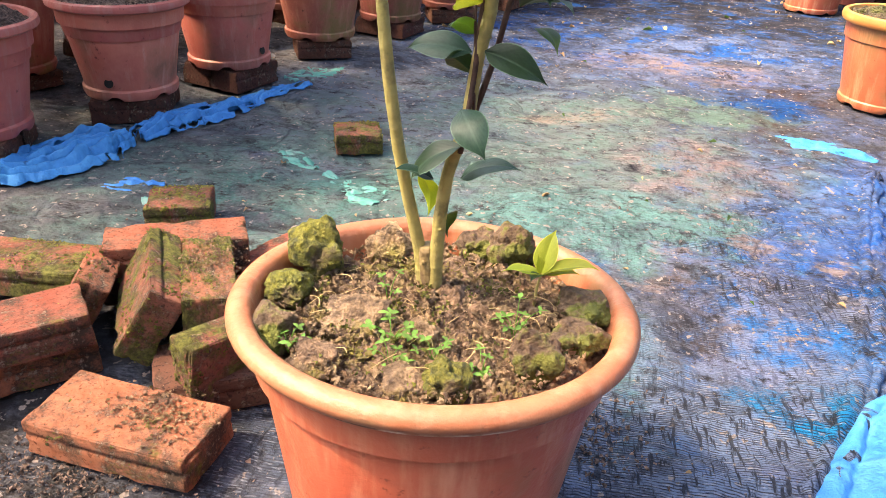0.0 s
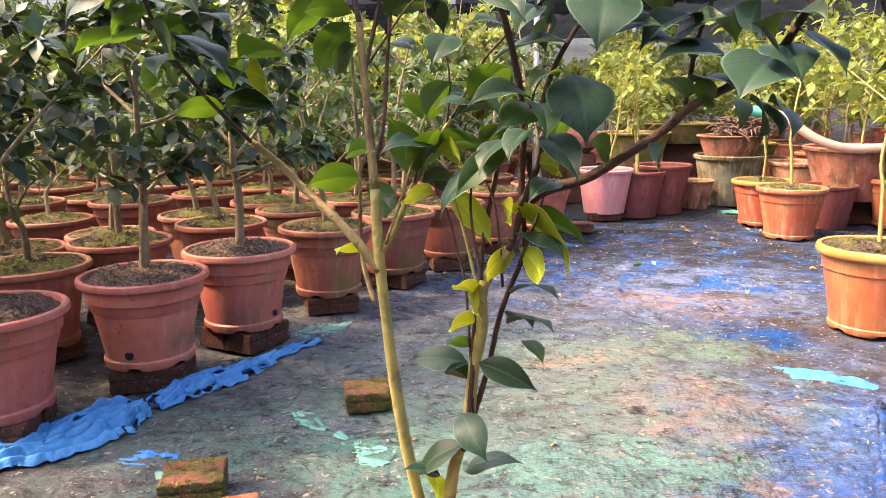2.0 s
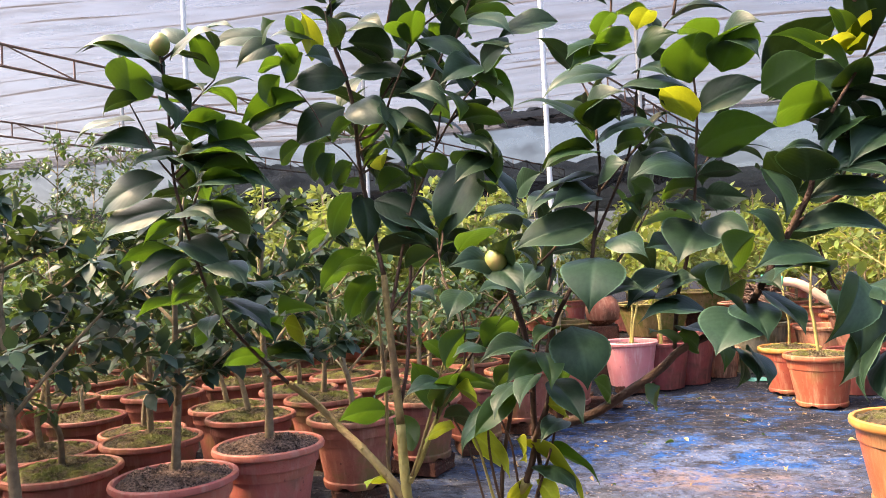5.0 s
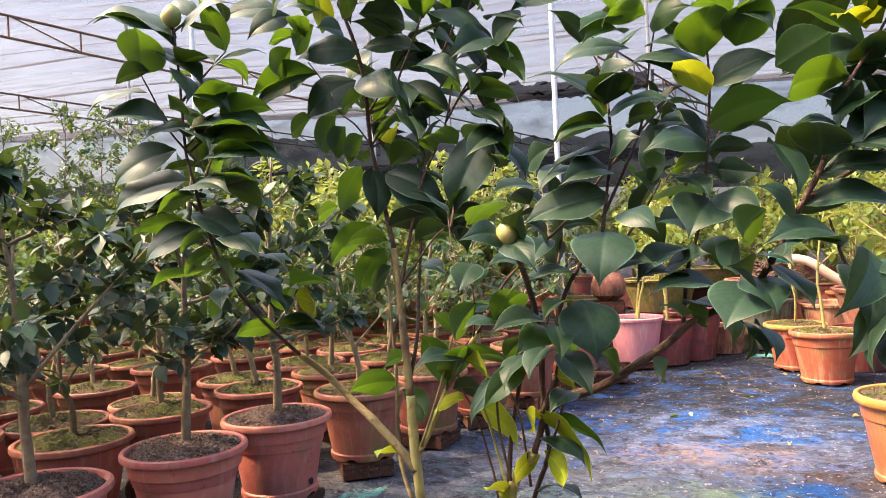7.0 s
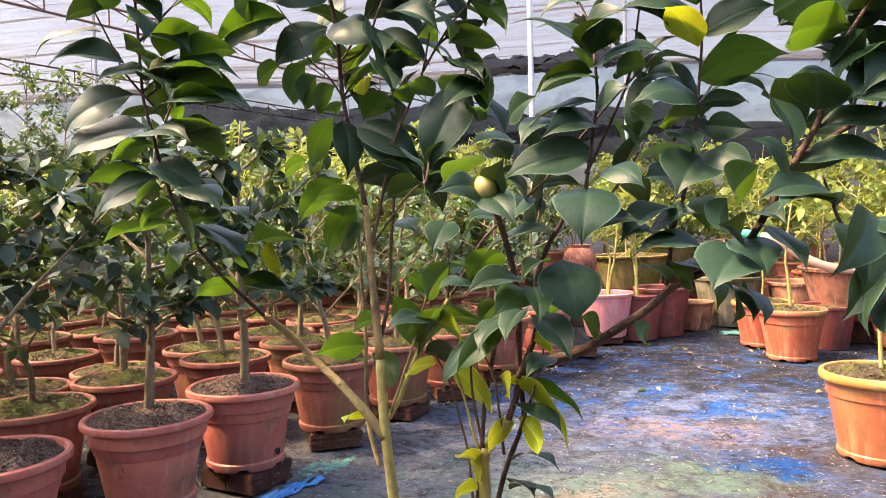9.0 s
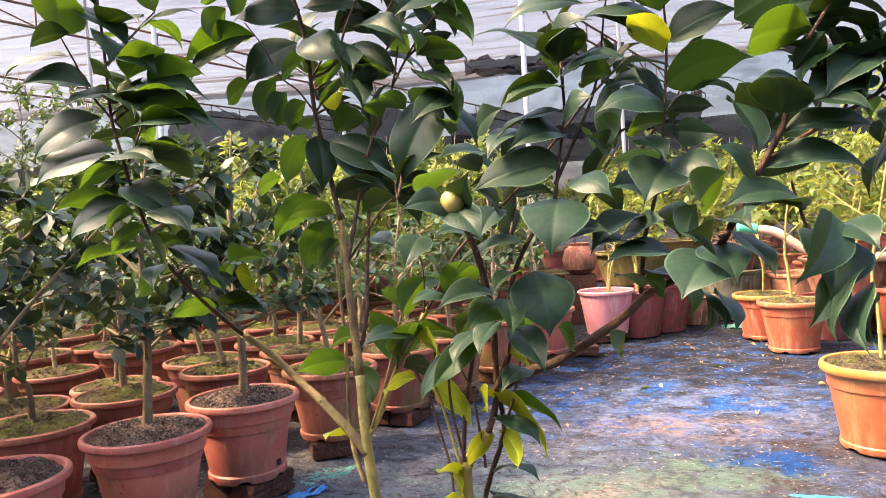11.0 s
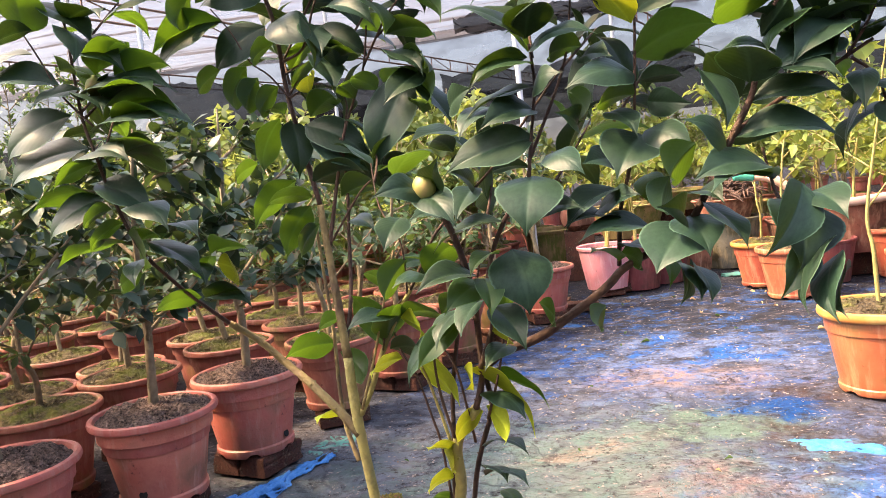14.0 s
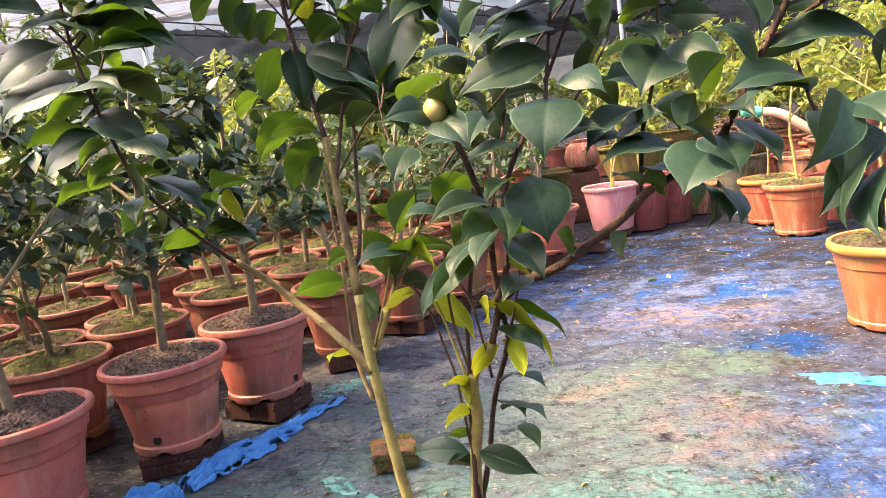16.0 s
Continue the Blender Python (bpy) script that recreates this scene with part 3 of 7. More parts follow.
gx, gy = axis(-2.6, 3.0, 0.028, [4, 5, 7, 10, 16, 30, 80, 300, 1500]), axis(0.0, 6.4, 0.024, [7, 8, 9, 11, 14, 18, 30, 80, 300, 1500])
gy = [-1500, -300, -60, -15, -5, -2.5, -1.2, -0.5] + [v for v in gy if v >= -0.01]
verts = [(x, y, ground_height(x, y) if abs(x) < 12 and -6 < y < 20 else 0) for y in gy for x in gx]
nx = len(gx)
faces = [(j * nx + i, j * nx + i + 1, (j + 1) * nx + i + 1, (j + 1) * nx + i) for j in range(len(gy) - 1) for i in range(nx - 1)]
tagged(raw("ground", verts, faces, GROUND), "worn dark ground cloth with blue and green film and dust", "ground", kind="structure")


def crumpled(name, spine, widths, material, label, seed, height=0.05, rows=30, steps=16, folds=2.6, torn=0.30, tear=1.0, sink=0.0):
    """A torn strip of film lying along a line on the ground, in long soft folds."""
    pts = [Vector((*p, 0)) for p in spine]
    fine, wid = [], []
    for i in range(len(pts) - 1):
        for k in range(steps):
            t = k / steps
            p0, p1, p2, p3 = pts[max(i - 1, 0)], pts[i], pts[i + 1], pts[min(i + 2, len(pts) - 1)]
            fine.append(0.5 * ((2 * p1) + (p2 - p0) * t + (2 * p0 - 5 * p1 + 4 * p2 - p3) * t * t + (3 * p1 - p0 - 3 * p2 + p3) * t ** 3))
            wid.append(widths[i] * (1 - t) + widths[i + 1] * t)
    fine.append(pts[-1])
    wid.append(widths[-1])
    v, f = [], []
    run = 0.0
    hole = []
    for i, p in enumerate(fine):
        d = (fine[min(i + 1, len(fine) - 1)] - fine[max(i - 1, 0)]).normalized()
        run += (p - fine[max(i - 1, 0)]).length
        side = Vector((-d.y, d.x, 0))
        for k in range(rows):
            s = k / (rows - 1) - 0.5
            e = 3 if s > 0 else 0
            ragged = 1 + tear * (0.38 * noise.noise(Vector((run * 9, seed + e, 0))) + 0.5 * noise.noise(Vector((run * 38, seed + e, 7))))
            q = p + side * (s * wid[i] * ragged)
            bend = 0.7 * noise.noise(Vector((run * 2.4, s * 1.5, seed))) + 0.22 * noise.noise(Vector((run * 8, s * 3, seed + 5)))
            wave = math.sin(math.pi * (folds * s + bend + 0.37 * seed))
            n2 = noise.noise(Vector((q.x * 16, q.y * 16, seed)))
            n3 = noise.noise(Vector((q.x * 55, q.y * 55, seed)))
            edge = 1 - (2 * abs(s)) ** 4
            rise = abs(wave) ** 0.8
            z = 0.006 + 0.5 * height * (rise * edge * (0.75 + 0.5 * n2) + 0.22 * abs(n2) + 0.10 * n3) + ground_height(q.x, q.y)
            z -= sink * (1 + 1.1 * noise.noise(Vector((q.x * 13, q.y * 22, seed + 3))) + 0.9 * noise.noise(Vector((q.x * 37, q.y * 60, seed + 9))))
            v.append((q.x + 0.012 * n2 + 0.004 * n3, q.y + 0.012 * n2, z))
            hole.append(noise.noise(Vector((run * 7, s * 3.5, seed + 11))) + 0.5 * noise.noise(Vector((run * 22, s * 9, seed + 17))) > torn)
    for i in range(len(fine) - 1):
        for k in range(rows - 1):
            a = i * rows + k
            if not hole[a]:
                f.append((a, a + 1, a + rows + 1, a + rows))
    ob = raw(name, v, f, material)
    ob.modifiers.new("thickness", "SOLIDIFY").thickness = 0.001
    return tagged(ob, label, "tarp")


BLUE = "bright blue plastic film"
crumpled("blue_tarp", [(-1.64, 1.40), (-1.50, 1.56), (-1.41, 1.69), (-1.335, 1.85), (-1.275, 1.94)], [0.20, 0.19, 0.26, 0.29, 0.09], TARP, "crumpled " + BLUE + " on the ground beside pots", 1, 0.11, 64, 24, 6.5, 0.40, 0.22)
crumpled("blue_tarp", [(-1.25, 1.95), (-1.235, 2.03), (-1.20, 2.20), (-1.12, 2.33), (-1.03, 2.44)], [0.08, 0.13, 0.20, 0.20, 0.07], TARP, "twisted " + BLUE + " along the row of pots", 2, 0.09, 56, 24, 5.0, 0.26, 0.25)
crumpled("blue_tarp", [(-1.11, 2.36), (-1.06, 2.46), (-1.04, 2.56)], [0.09, 0.13, 0.05], TARP, "torn " + BLUE + " piece on the ground", 3, 0.04, 20)
crumpled("blue_tarp", [(-1.03, 2.55), (-0.98, 2.68), (-0.93, 2.80)], [0.05, 0.09, 0.06], TARP, "small torn " + BLUE + " piece on the ground", 13, 0.03, 18)
crumpled("green_tarp", [(-1.02, 2.80), (-0.95, 2.95), (-0.86, 3.14)], [0.068, 0.187, 0.034], TARP_GREEN, "torn turquoise film piece on the ground", 4, 0.014, 40, 24, 1.9, 0.42, 0.8, 0.0105)
crumpled("blue_tarp", [(0.71, 0.56), (0.83, 0.78), (0.93, 0.95), (1.0, 1.06)], [0.26, 0.26, 0.24, 0.14], TARP, "creased " + BLUE + " sheet at the cloth edge", 5, 0.08, 56, 24, 3.6, 2.0, 0.04)
crumpled("blue_tarp", [(1.04, 1.34), (1.10, 1.56), (1.22, 1.92)], [0.05, 0.09, 0.06], TARP, "narrow " + BLUE + " strip showing at the cloth edge", 6, 0.02)
crumpled("blue_tarp", [(1.04, 2.73), (1.12, 2.66), (1.22, 2.63), (1.36, 2.55)], [0.05, 0.13, 0.13, 0.04], TARP, "flat torn " + BLUE + " on the ground", 7, 0.014, 40, 24, 1.6, 0.6, 0.6, 0.006)
crumpled("green_tarp", [(-0.43, 1.80), (-0.39, 1.74), (-0.34, 1.70)], [0.085, 0.17, 0.085], TARP_GREEN, "small turquoise film scrap on the ground", 8, 0.014, 40, 24, 1.9, 0.42, 0.8, 0.0105)
crumpled("green_tarp", [(-0.76, 2.02), (-0.68, 1.96), (-0.60, 1.90)], [0.034, 0.085, 0.034], TARP_GREEN, "thin turquoise film scrap on the ground", 9, 0.014, 40, 24, 1.9, 0.42, 0.8, 0.0105)
crumpled("green_tarp", [(-0.56, 1.88), (-0.50, 1.84), (-0.45, 1.79)], [0.034, 0.068, 0.034], TARP_GREEN, "thin turquoise film shred on the ground", 14, 0.014, 40, 24, 1.9, 0.42, 0.8, 0.0105)
crumpled("green_tarp", [(-1.0, 1.52), (-0.92, 1.56), (-0.86, 1.62)], [0.068, 0.119, 0.051], TARP_GREEN, "turquoise film scrap beside the bricks", 10, 0.014, 40, 24, 1.9, 0.42, 0.8, 0.0105)
crumpled("blue_tarp", [(-1.16, 1.60), (-1.08, 1.63), (-1.0, 1.66)], [0.034, 0.102, 0.034], TARP, "small blue film scrap trodden into the ground", 15, 0.014, 40, 24, 1.9, 0.42, 0.8, 0.0105)
crumpled("cloth_edge", [(1.30, 2.4), (1.22, 2.2), (1.07, 1.71), (0.91, 1.22), (0.75, 0.89), (0.60, 0.62)], [0.04, 0.06, 0.07, 0.07, 0.06, 0.05], GROUND, "rumpled dark edge of the ground cloth", 11, 0.03, 20, 16, 1.4, 2.0)

# ---- pots and potted trees ----
POT_ROW = [(r, 1.076 * z) for r, z in [(0.150, 0.0), (0.166, 0.0), (0.171, 0.010), (0.171, 0.030), (0.163, 0.036), (0.166, 0.052), (0.2005, 0.233), (0.1985, 0.2415), (0.199, 0.2445), (0.2175, 0.2480), (0.2205, 0.292), (0.221, 0.298)]]
POT_ROW_RIM = [(r, z + 0.0226) for r, z in [(0.220, 0.296), (0.236, 0.297), (0.245, 0.303), (0.247, 0.314), (0.243, 0.325), (0.233, 0.330), (0.224, 0.326), (0.219, 0.312), (0.205, 0.22), (0.2, 0.2)]]
POT_TALL = [(0.165, 0.0), (0.180, 0.0), (0.186, 0.012), (0.186, 0.03), (0.180, 0.036), (0.183, 0.06), (0.221, 0.27), (0.223, 0.282), (0.230, 0.286), (0.236, 0.345), (0.240, 0.352)]
POT_TALL_RIM = [(0.238, 0.350), (0.252, 0.352), (0.260, 0.362), (0.262, 0.376), (0.258, 0.390), (0.248, 0.396), (0.238, 0.392), (0.232, 0.376), (0.218, 0.30), (0.21, 0.26)]
LEAF_KEYS = ((0.0, 0.02), (0.05, 0.13), (0.10, 0.26), (0.18, 0.39), (0.28, 0.47), (0.38, 0.50), (0.5, 0.485), (0.6, 0.435), (0.7, 0.345), (0.79, 0.235), (0.86, 0.125), (0.91, 0.06), (0.96, 0.022), (1.0, 0.0))
# the outline at finer steps, with a shallow saw-toothed edge
LEAF_OUTLINE = [(t, float(np.interp(t, [k[0] for k in LEAF_KEYS], [k[1] for k in LEAF_KEYS])) * (1.009 if i % 2 else 0.991)) for i, t in enumerate(np.linspace(0, 1, 31))]


def leaf_grid(length, width, droop, cup, twist=0.0, wave=0.0, seed=0):
    """Vertices (axis along +x, face up), faces and uv of one curved leaf with a sunk midrib and an uneven edge."""
    r = random.Random(seed)
    ph = r.uniform(0, 6)
    sides = (-1, -0.72, -0.4, -0.08, 0, 0.08, 0.4, 0.72, 1)
    v, f, uv = [], [], []
    for t, w in LEAF_OUTLINE:
        bend = -droop * length * t * t
        for s in sides:
            groove = -0.035 * math.exp(-(s / 0.12) ** 2) * (1 - t)
            lift = width * (cup * (s * s) * w * 2 + groove + wave * math.sin(8 * t + ph + (2 if s > 0 else 0)) * s * s)
            y = s * w * width
            a = twist * t
            v.append((t * length, y * math.cos(a) - lift * math.sin(a), bend + lift * math.cos(a) + y * math.sin(a)))
            uv.append((s * 0.5, t))
    m = len(sides)
    for i in range(len(LEAF_OUTLINE) - 1):
        for k in range(m - 1):
            a = i * m + k
            f.append((a, a + m, a + m + 1, a + 1))
    return v, f, uv


SMALL_LEAF = [(0, 0, 0), (0.28, 0.22, 0.04), (0.6, 0.24, 0.02), (1, 0, -0.12), (0.6, -0.24, 0.02), (0.28, -0.22, 0.04), (0.3, 0, 0), (0.62, 0, -0.03)]
SMALL_FACES = [(0, 6, 1), (1, 6, 7, 2), (2, 7, 3), (0, 5, 6), (6, 5, 4, 7), (7, 4, 3)]


def add_leaf(verts, faces, at, way, face, size):
    x = way.normalized()
    y = face.cross(x)
    if y.length < 1e-3:
        y = Vector((0, 1, 0)).cross(x)
    y.normalize()
    z = x.cross(y)
    o = len(verts)
    for p in SMALL_LEAF:
        verts.append(tuple(at + x * (p[0] * size) + y * (p[1] * size) + z * (p[2] * size)))
    faces += [tuple(i + o for i in q) for q in SMALL_FACES]


def tree_data(seed, height=1.25, clear=0.4, spread=0.34, limbs=6, twigs=5, leaves=9, size=0.085, r0=0.016, lean=0.05, stems=1):
    """A small tree: trunk tube data with limbs, and leaf data."""
    r = random.Random(seed)
    wood, lv, lf = [], [], []
    for s in range(stems):
        off = Vector((r.uniform(-1, 1) * 0.04 * (stems - 1), r.uniform(-1, 1) * 0.04 * (stems - 1), 0))
        tip = Vector((r.uniform(-lean, lean) * 3, r.uniform(-lean, lean) * 3, height * (1 - 0.12 * s))) + off * 4
        mid = Vector((r.uniform(-lean, lean), r.uniform(-lean, lean), height * 0.33)) + off * 2
        spine = [off + Vector((0, 0, -0.03)), off.lerp(mid, 0.5) + Vector((r.uniform(-.025, .025), r.uniform(-.02, .02), mid.z * 0.1)), mid, mid.lerp(tip, 0.5) + Vector((r.uniform(-.03, .03), r.uniform(-.03, .03), 0)), tip]
        wood.append(tube_data(spine, [r0 * 1.25, r0, r0 * 0.9, r0 * 0.55, r0 * 0.2], 7, 0.08, seed))
        for i in range(limbs):
            h = clear + (0.92 - clear) * (i + r.random() * 0.7) / limbs
            k = h * 4
            base = spine[min(int(k), 3)].lerp(spine[min(int(k), 3) + 1], k - int(k)) if k < 4 else tip
            az = i * 2.4 + r.uniform(-0.5, 0.5) + s
            reach = spread * (1.15 - 0.65 * max(0, h - 0.45) / 0.5) * r.uniform(0.75, 1.15)
            end = base + Vector((math.cos(az) * reach, math.sin(az) * reach, reach * r.uniform(0.3, 1.1)))
            knee = base.lerp(end, 0.45) + Vector((0, 0, -0.03 + 0.05 * r.random()))
            wood.append(tube_data([base, knee, end], [r0 * 0.5, r0 * 0.36, r0 * 0.14], 5, 0.08, seed + i))
            for j in range(twigs):
                f = 0.2 + 0.8 * (j + r.random()) / twigs
                st = base.lerp(knee, f / 0.45) if f < 0.45 else knee.lerp(end, (f - 0.45) / 0.55)
                d = Vector((math.cos(az) + r.uniform(-0.9, 0.9), math.sin(az) + r.uniform(-0.9, 0.9), r.uniform(-0.1, 1.3))).normalized()
                ln = r.uniform(0.08, 0.17)
                wood.append(tube_data([st, st + d * ln * 0.5 + Vector((0, 0, 0.01)), st + d * ln], [r0 * 0.2, r0 * 0.16, r0 * 0.1], 4, 0, 0))
                for q in range(leaves):
                    at = st + d * (ln * (0.15 + 0.85 * q / (leaves - 1)))
                    a = q * 2.39 + r.uniform(-0.4, 0.4)
                    side = d.orthogonal().normalized()
                    side.rotate(Matrix.Rotation(a, 3, d))
                    way = (side * 1.0 + d * r.uniform(0.2, 0.9) + Vector((0, 0, r.uniform(-0.55, 0.25))))
                    face = Vector((r.uniform(-0.5, 0.5), r.uniform(-0.5, 0.5), 1)) + side * 0.2
                    add_leaf(lv, lf, at, way, face, size * r.uniform(0.7, 1.15))
    return join(wood), (lv, lf)


def soil_disc(radius, seed, height=0.02, rough=0.017, rings=34, seg=84):
    bm = bmesh.new()
    o = Vector((seed * 7.1, seed, 0))
    prev = None
    centre = bm.verts.new((0, 0, height))
    for k in range(1, rings + 1):
        q = radius * k / rings
        ring = []
        for s in range(seg):
            a = 2 * math.pi * s / seg
            p = Vector((q * math.cos(a), q * math.sin(a), 0))
            z = height * (1 - (k / rings) ** 2) + rough * (noise.noise(p * 14 + o) + 0.8 * noise.noise(p * 40 + o) + 0.6 * abs(noise.noise(p * 85 + o)))
            ring.append(bm.verts.new((p.x, p.y, z)))
        for s in range(seg):
            if prev:
                bm.faces.new((prev[s], ring[s], ring[(s + 1) % seg], prev[(s + 1) % seg]))
            else:
                bm.faces.new((centre, ring[s], ring[(s + 1) % seg]))
        prev = ring
    return bm


def with_chips(bm, radius, seed, count=520):
    """Adds loose lumps and chips to a soil disc."""
    r = random.Random(seed)
    for i in range(count):
        a, q = r.uniform(0, 6.283), radius * math.sqrt(r.random())
        o = Vector((q * math.cos(a), q * math.sin(a), 0.034 * (1 - (q / radius) ** 2) + 0.004))
        k = r.uniform(0.003, 0.010)
        p = [bm.verts.new(o + Vector((r.uniform(-1, 1), r.uniform(-1, 1), r.uniform(-0.6, 0.8))).normalized() * k) for _ in range(6)]
        for t in ((0, 1, 2), (0, 2, 3), (0, 3, 4), (0, 4, 1), (5, 2, 1), (5, 3, 2), (5, 4, 3), (5, 1, 4)):
            bm.faces.new([p[x] for x in t])
    return bm


def potted_tree(name, label, body, rim, pot_mat, rim_mat, soil_mat, bark, leaf_mat, seed, scale=1.0, grow=True, **tree):
    root = new(name)
    pot = part("pot", lathe(body, 48, 6, 5), pot_mat, root)
    part("rim", lathe(rim, 48), rim_mat, pot)
    hole = bmesh.new()
    bmesh.ops.create_circle(hole, cap_ends=True, radius=0.017, segments=14)
    bmesh.ops.transform(hole, matrix=Matrix.Translation((body[5][0] + 0.0058, 0, body[5][1] + 0.012)) @ Matrix.Rotation(radians(79), 4, "Y"), verts=hole.verts[:])
    part("drain_hole", hole, HOLE, pot, "dark drain hole")
    top = rim[-1][1] + 0.114
    s = part("soil", with_chips(soil_disc(rim[-1][0] + 0.018, seed, 0.034), rim[-1][0], seed), soil_mat, root, "crumbly dark soil", sharp=60)
    s.location.z = top
    if grow:
        (wv, wf), (lv, lf) = tree_data(seed, **tree)
        t = raw("trunk", wv, wf, bark, root, "slender bare trunk with thin limbs")
        c = raw("crown", lv, lf, leaf_mat, root, "many glossy pointed leaves")
        t.location.z = c.location.z = top
    tagged(root, label, "potted tree")
    root.scale = (scale,) * 3
    return root


KINDS = []
for i, (mossy, kw) in enumerate((
        (False, dict(height=1.10, limbs=13, clear=0.36, spread=0.40, twigs=5, leaves=11, size=0.09, r0=0.0180)),
        (False, dict(height=1.17, limbs=13, clear=0.36, spread=0.40, twigs=5, leaves=11, size=0.09, r0=0.0175)),
        (True, dict(height=0.92, limbs=8, clear=0.30, spread=0.30, twigs=4, leaves=8, size=0.078, r0=0.0144, lean=0.08)),
        (True, dict(height=1.0, limbs=8, clear=0.30, spread=0.32, twigs=4, leaves=8, size=0.078, r0=0.0152)),
        (False, dict(height=1.2, limbs=6, clear=0.3, spread=0.27, twigs=4, leaves=7, size=0.078, r0=0.016, stems=2)),
        (True, dict(height=0.78, limbs=6, clear=0.3, spread=0.24, twigs=4, leaves=7, size=0.075, r0=0.013)))):
    KINDS.append(potted_tree("potted_tree", "young camellia tree in a dusty red plastic pot" if not mossy else "young camellia tree in a red pot with mossy soil",
                             POT_ROW, POT_ROW_RIM, POT_WORN_SHADED if i in (2, 3, 5) else POT_RED, POT_WORN_SHADED if i in (2, 3, 5) else POT_RED, SOIL_MOSSY if mossy else SOIL_DARK, BARK_GREY, LEAF_MID if i in (2, 3, 5) else LEAF_CROWN, 20 + i, **kw))
# far shrubs take the leaf tone that has sunlight mixed into it
FAR_KINDS = [potted_tree("potted_tree", "leafy shrub in a red pot, leaf colour sunlit bright green", POT_ROW, POT_ROW_RIM, POT_RED, POT_RIM, SOIL_MOSSY, BARK_GREY, LEAF_FAR, 40 + i,
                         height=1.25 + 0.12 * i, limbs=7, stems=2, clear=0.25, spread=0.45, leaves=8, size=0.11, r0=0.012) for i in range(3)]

u, v2 = Vector((0.205, 0.53, 0)), Vector((-0.67, 0.13, 0))
ROW_SPOTS = [(-1.64, 1.70, 0.085, 0), (-1.41, 2.23, 0.085, 0), (-1.23, 2.70, 0.09, 1), (-1.03, 3.32, 0.085, 2), (-0.80, 3.87, 0.08, 3), (-0.55, 4.35, 0.08, 2), (-0.30, 4.88, 0.08, 3), (0.02, 5.45, 0.08, 4),
         (-2.25, 1.85, 0.06, 0), (-2.03, 2.40, 0.06, 5), (-1.92, 2.90, 0.08, 3), (-1.65, 3.42, 0.08, 2), (-1.43, 3.97, 0.08, 3), (-1.21, 4.50, 0.06, 2), (-0.99, 5.05, 0.06, 3), (-0.74, 5.62, 0.06, 3), (-0.48, 6.2, 0.06, 2)]
used_kinds = set()


def stand(kinds, k, x, y, z, turn, scale=1.0):
    """Puts a tree of a kind at a place: the first one itself, then copies."""
    ob = kinds[k]
    m = pose(x, y, z, 0, 0, turn)
    if ob.name in used_kinds:
        ob = copy_thing(ob, m)
    else:
        used_kinds.add(ob.name)
        ob.matrix_basis = m
    ob.scale = (scale,) * 3
    tagged(ob, group="potted trees in rows")
    return ob


for i, (x, y, z, k) in enumerate(ROW_SPOTS):
    stand(KINDS, k, x, y, z, {1: -85, 2: -15}.get(i, rng.uniform(0, 360)), rng.uniform(0.97, 1.03))
for row in range(2, 9):
    for col in range(-1, 11):
        p = Vector((-1.25, 1.95, 0)) + v2 * row + u * (col + 0.4 * (row % 2)) + Vector((rng.uniform(-0.07, 0.07), rng.uniform(-0.07, 0.07), 0))
        if p.x < -1.02 * (p.y + 1.2) - 0.4 or p.y > 8.6:
            continue
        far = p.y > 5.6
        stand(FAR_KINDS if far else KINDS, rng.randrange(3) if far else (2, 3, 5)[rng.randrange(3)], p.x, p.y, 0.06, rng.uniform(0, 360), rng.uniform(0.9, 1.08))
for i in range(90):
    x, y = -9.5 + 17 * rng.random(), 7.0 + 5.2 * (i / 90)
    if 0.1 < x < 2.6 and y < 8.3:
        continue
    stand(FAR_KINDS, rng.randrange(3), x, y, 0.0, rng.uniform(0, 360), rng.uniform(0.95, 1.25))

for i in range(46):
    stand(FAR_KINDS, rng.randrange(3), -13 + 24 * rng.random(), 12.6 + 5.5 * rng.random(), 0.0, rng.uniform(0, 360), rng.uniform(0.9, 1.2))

# ---- bricks ----
BL, BW, BH = 0.308, 0.148, 0.070
brick_meshes = {}


def brick(x, y, z, rx=0, ry=0, rz=0, material=None, seed=0, length=BL, label="weathered red clay brick", name="brick", group=""):
    """A brick with its centre of underside at the place, turned by degrees."""
    material = material or BRICK
    key = (material.name, seed, length)
    if key not in brick_meshes:
        ob = part(name, rough_block(length, BW, BH, seed + 1, 0.0016, 9, 0.0025, 0.005), material, sharp=50)
        brick_meshes[key] = ob.data
    else:
        ob = new(name, brick_meshes[key])
    ob.matrix_basis = pose(x, y, z, rx, ry, rz)
    return tagged(ob, label, "brick", group)


# the loose heap beside the pot
HEAP = "loose brick heap"
brick(-0.515, 0.605, 0.0, 0, 0, -7, BRICK, 1, BL, "orange-red brick lying flat with soil crumbs on it", group=HEAP)
brick(-0.84, 0.735, 0.0, 0, 0, 41, BRICK, 2, BL, "dark red brick at the bottom of a stack", group=HEAP)
brick(-0.825, 0.712, 0.0745, 1, -1, 40, BRICK, 3, BL, "red brick with a mortar patch stacked on another", group=HEAP).scale.y = 0.85
brick(-1.02, 1.05, 0.0, 0, 0, 4, BRICK_MOSS, 4, BL, "mossy red brick lying flat", group=HEAP)
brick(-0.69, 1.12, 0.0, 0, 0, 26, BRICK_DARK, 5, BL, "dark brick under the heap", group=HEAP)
brick(-0.668, 1.105, 0.074, 0, 1, 27, BRICK, 6, BL, "pale red brick lying across the heap", group=HEAP).scale.y = 0.8
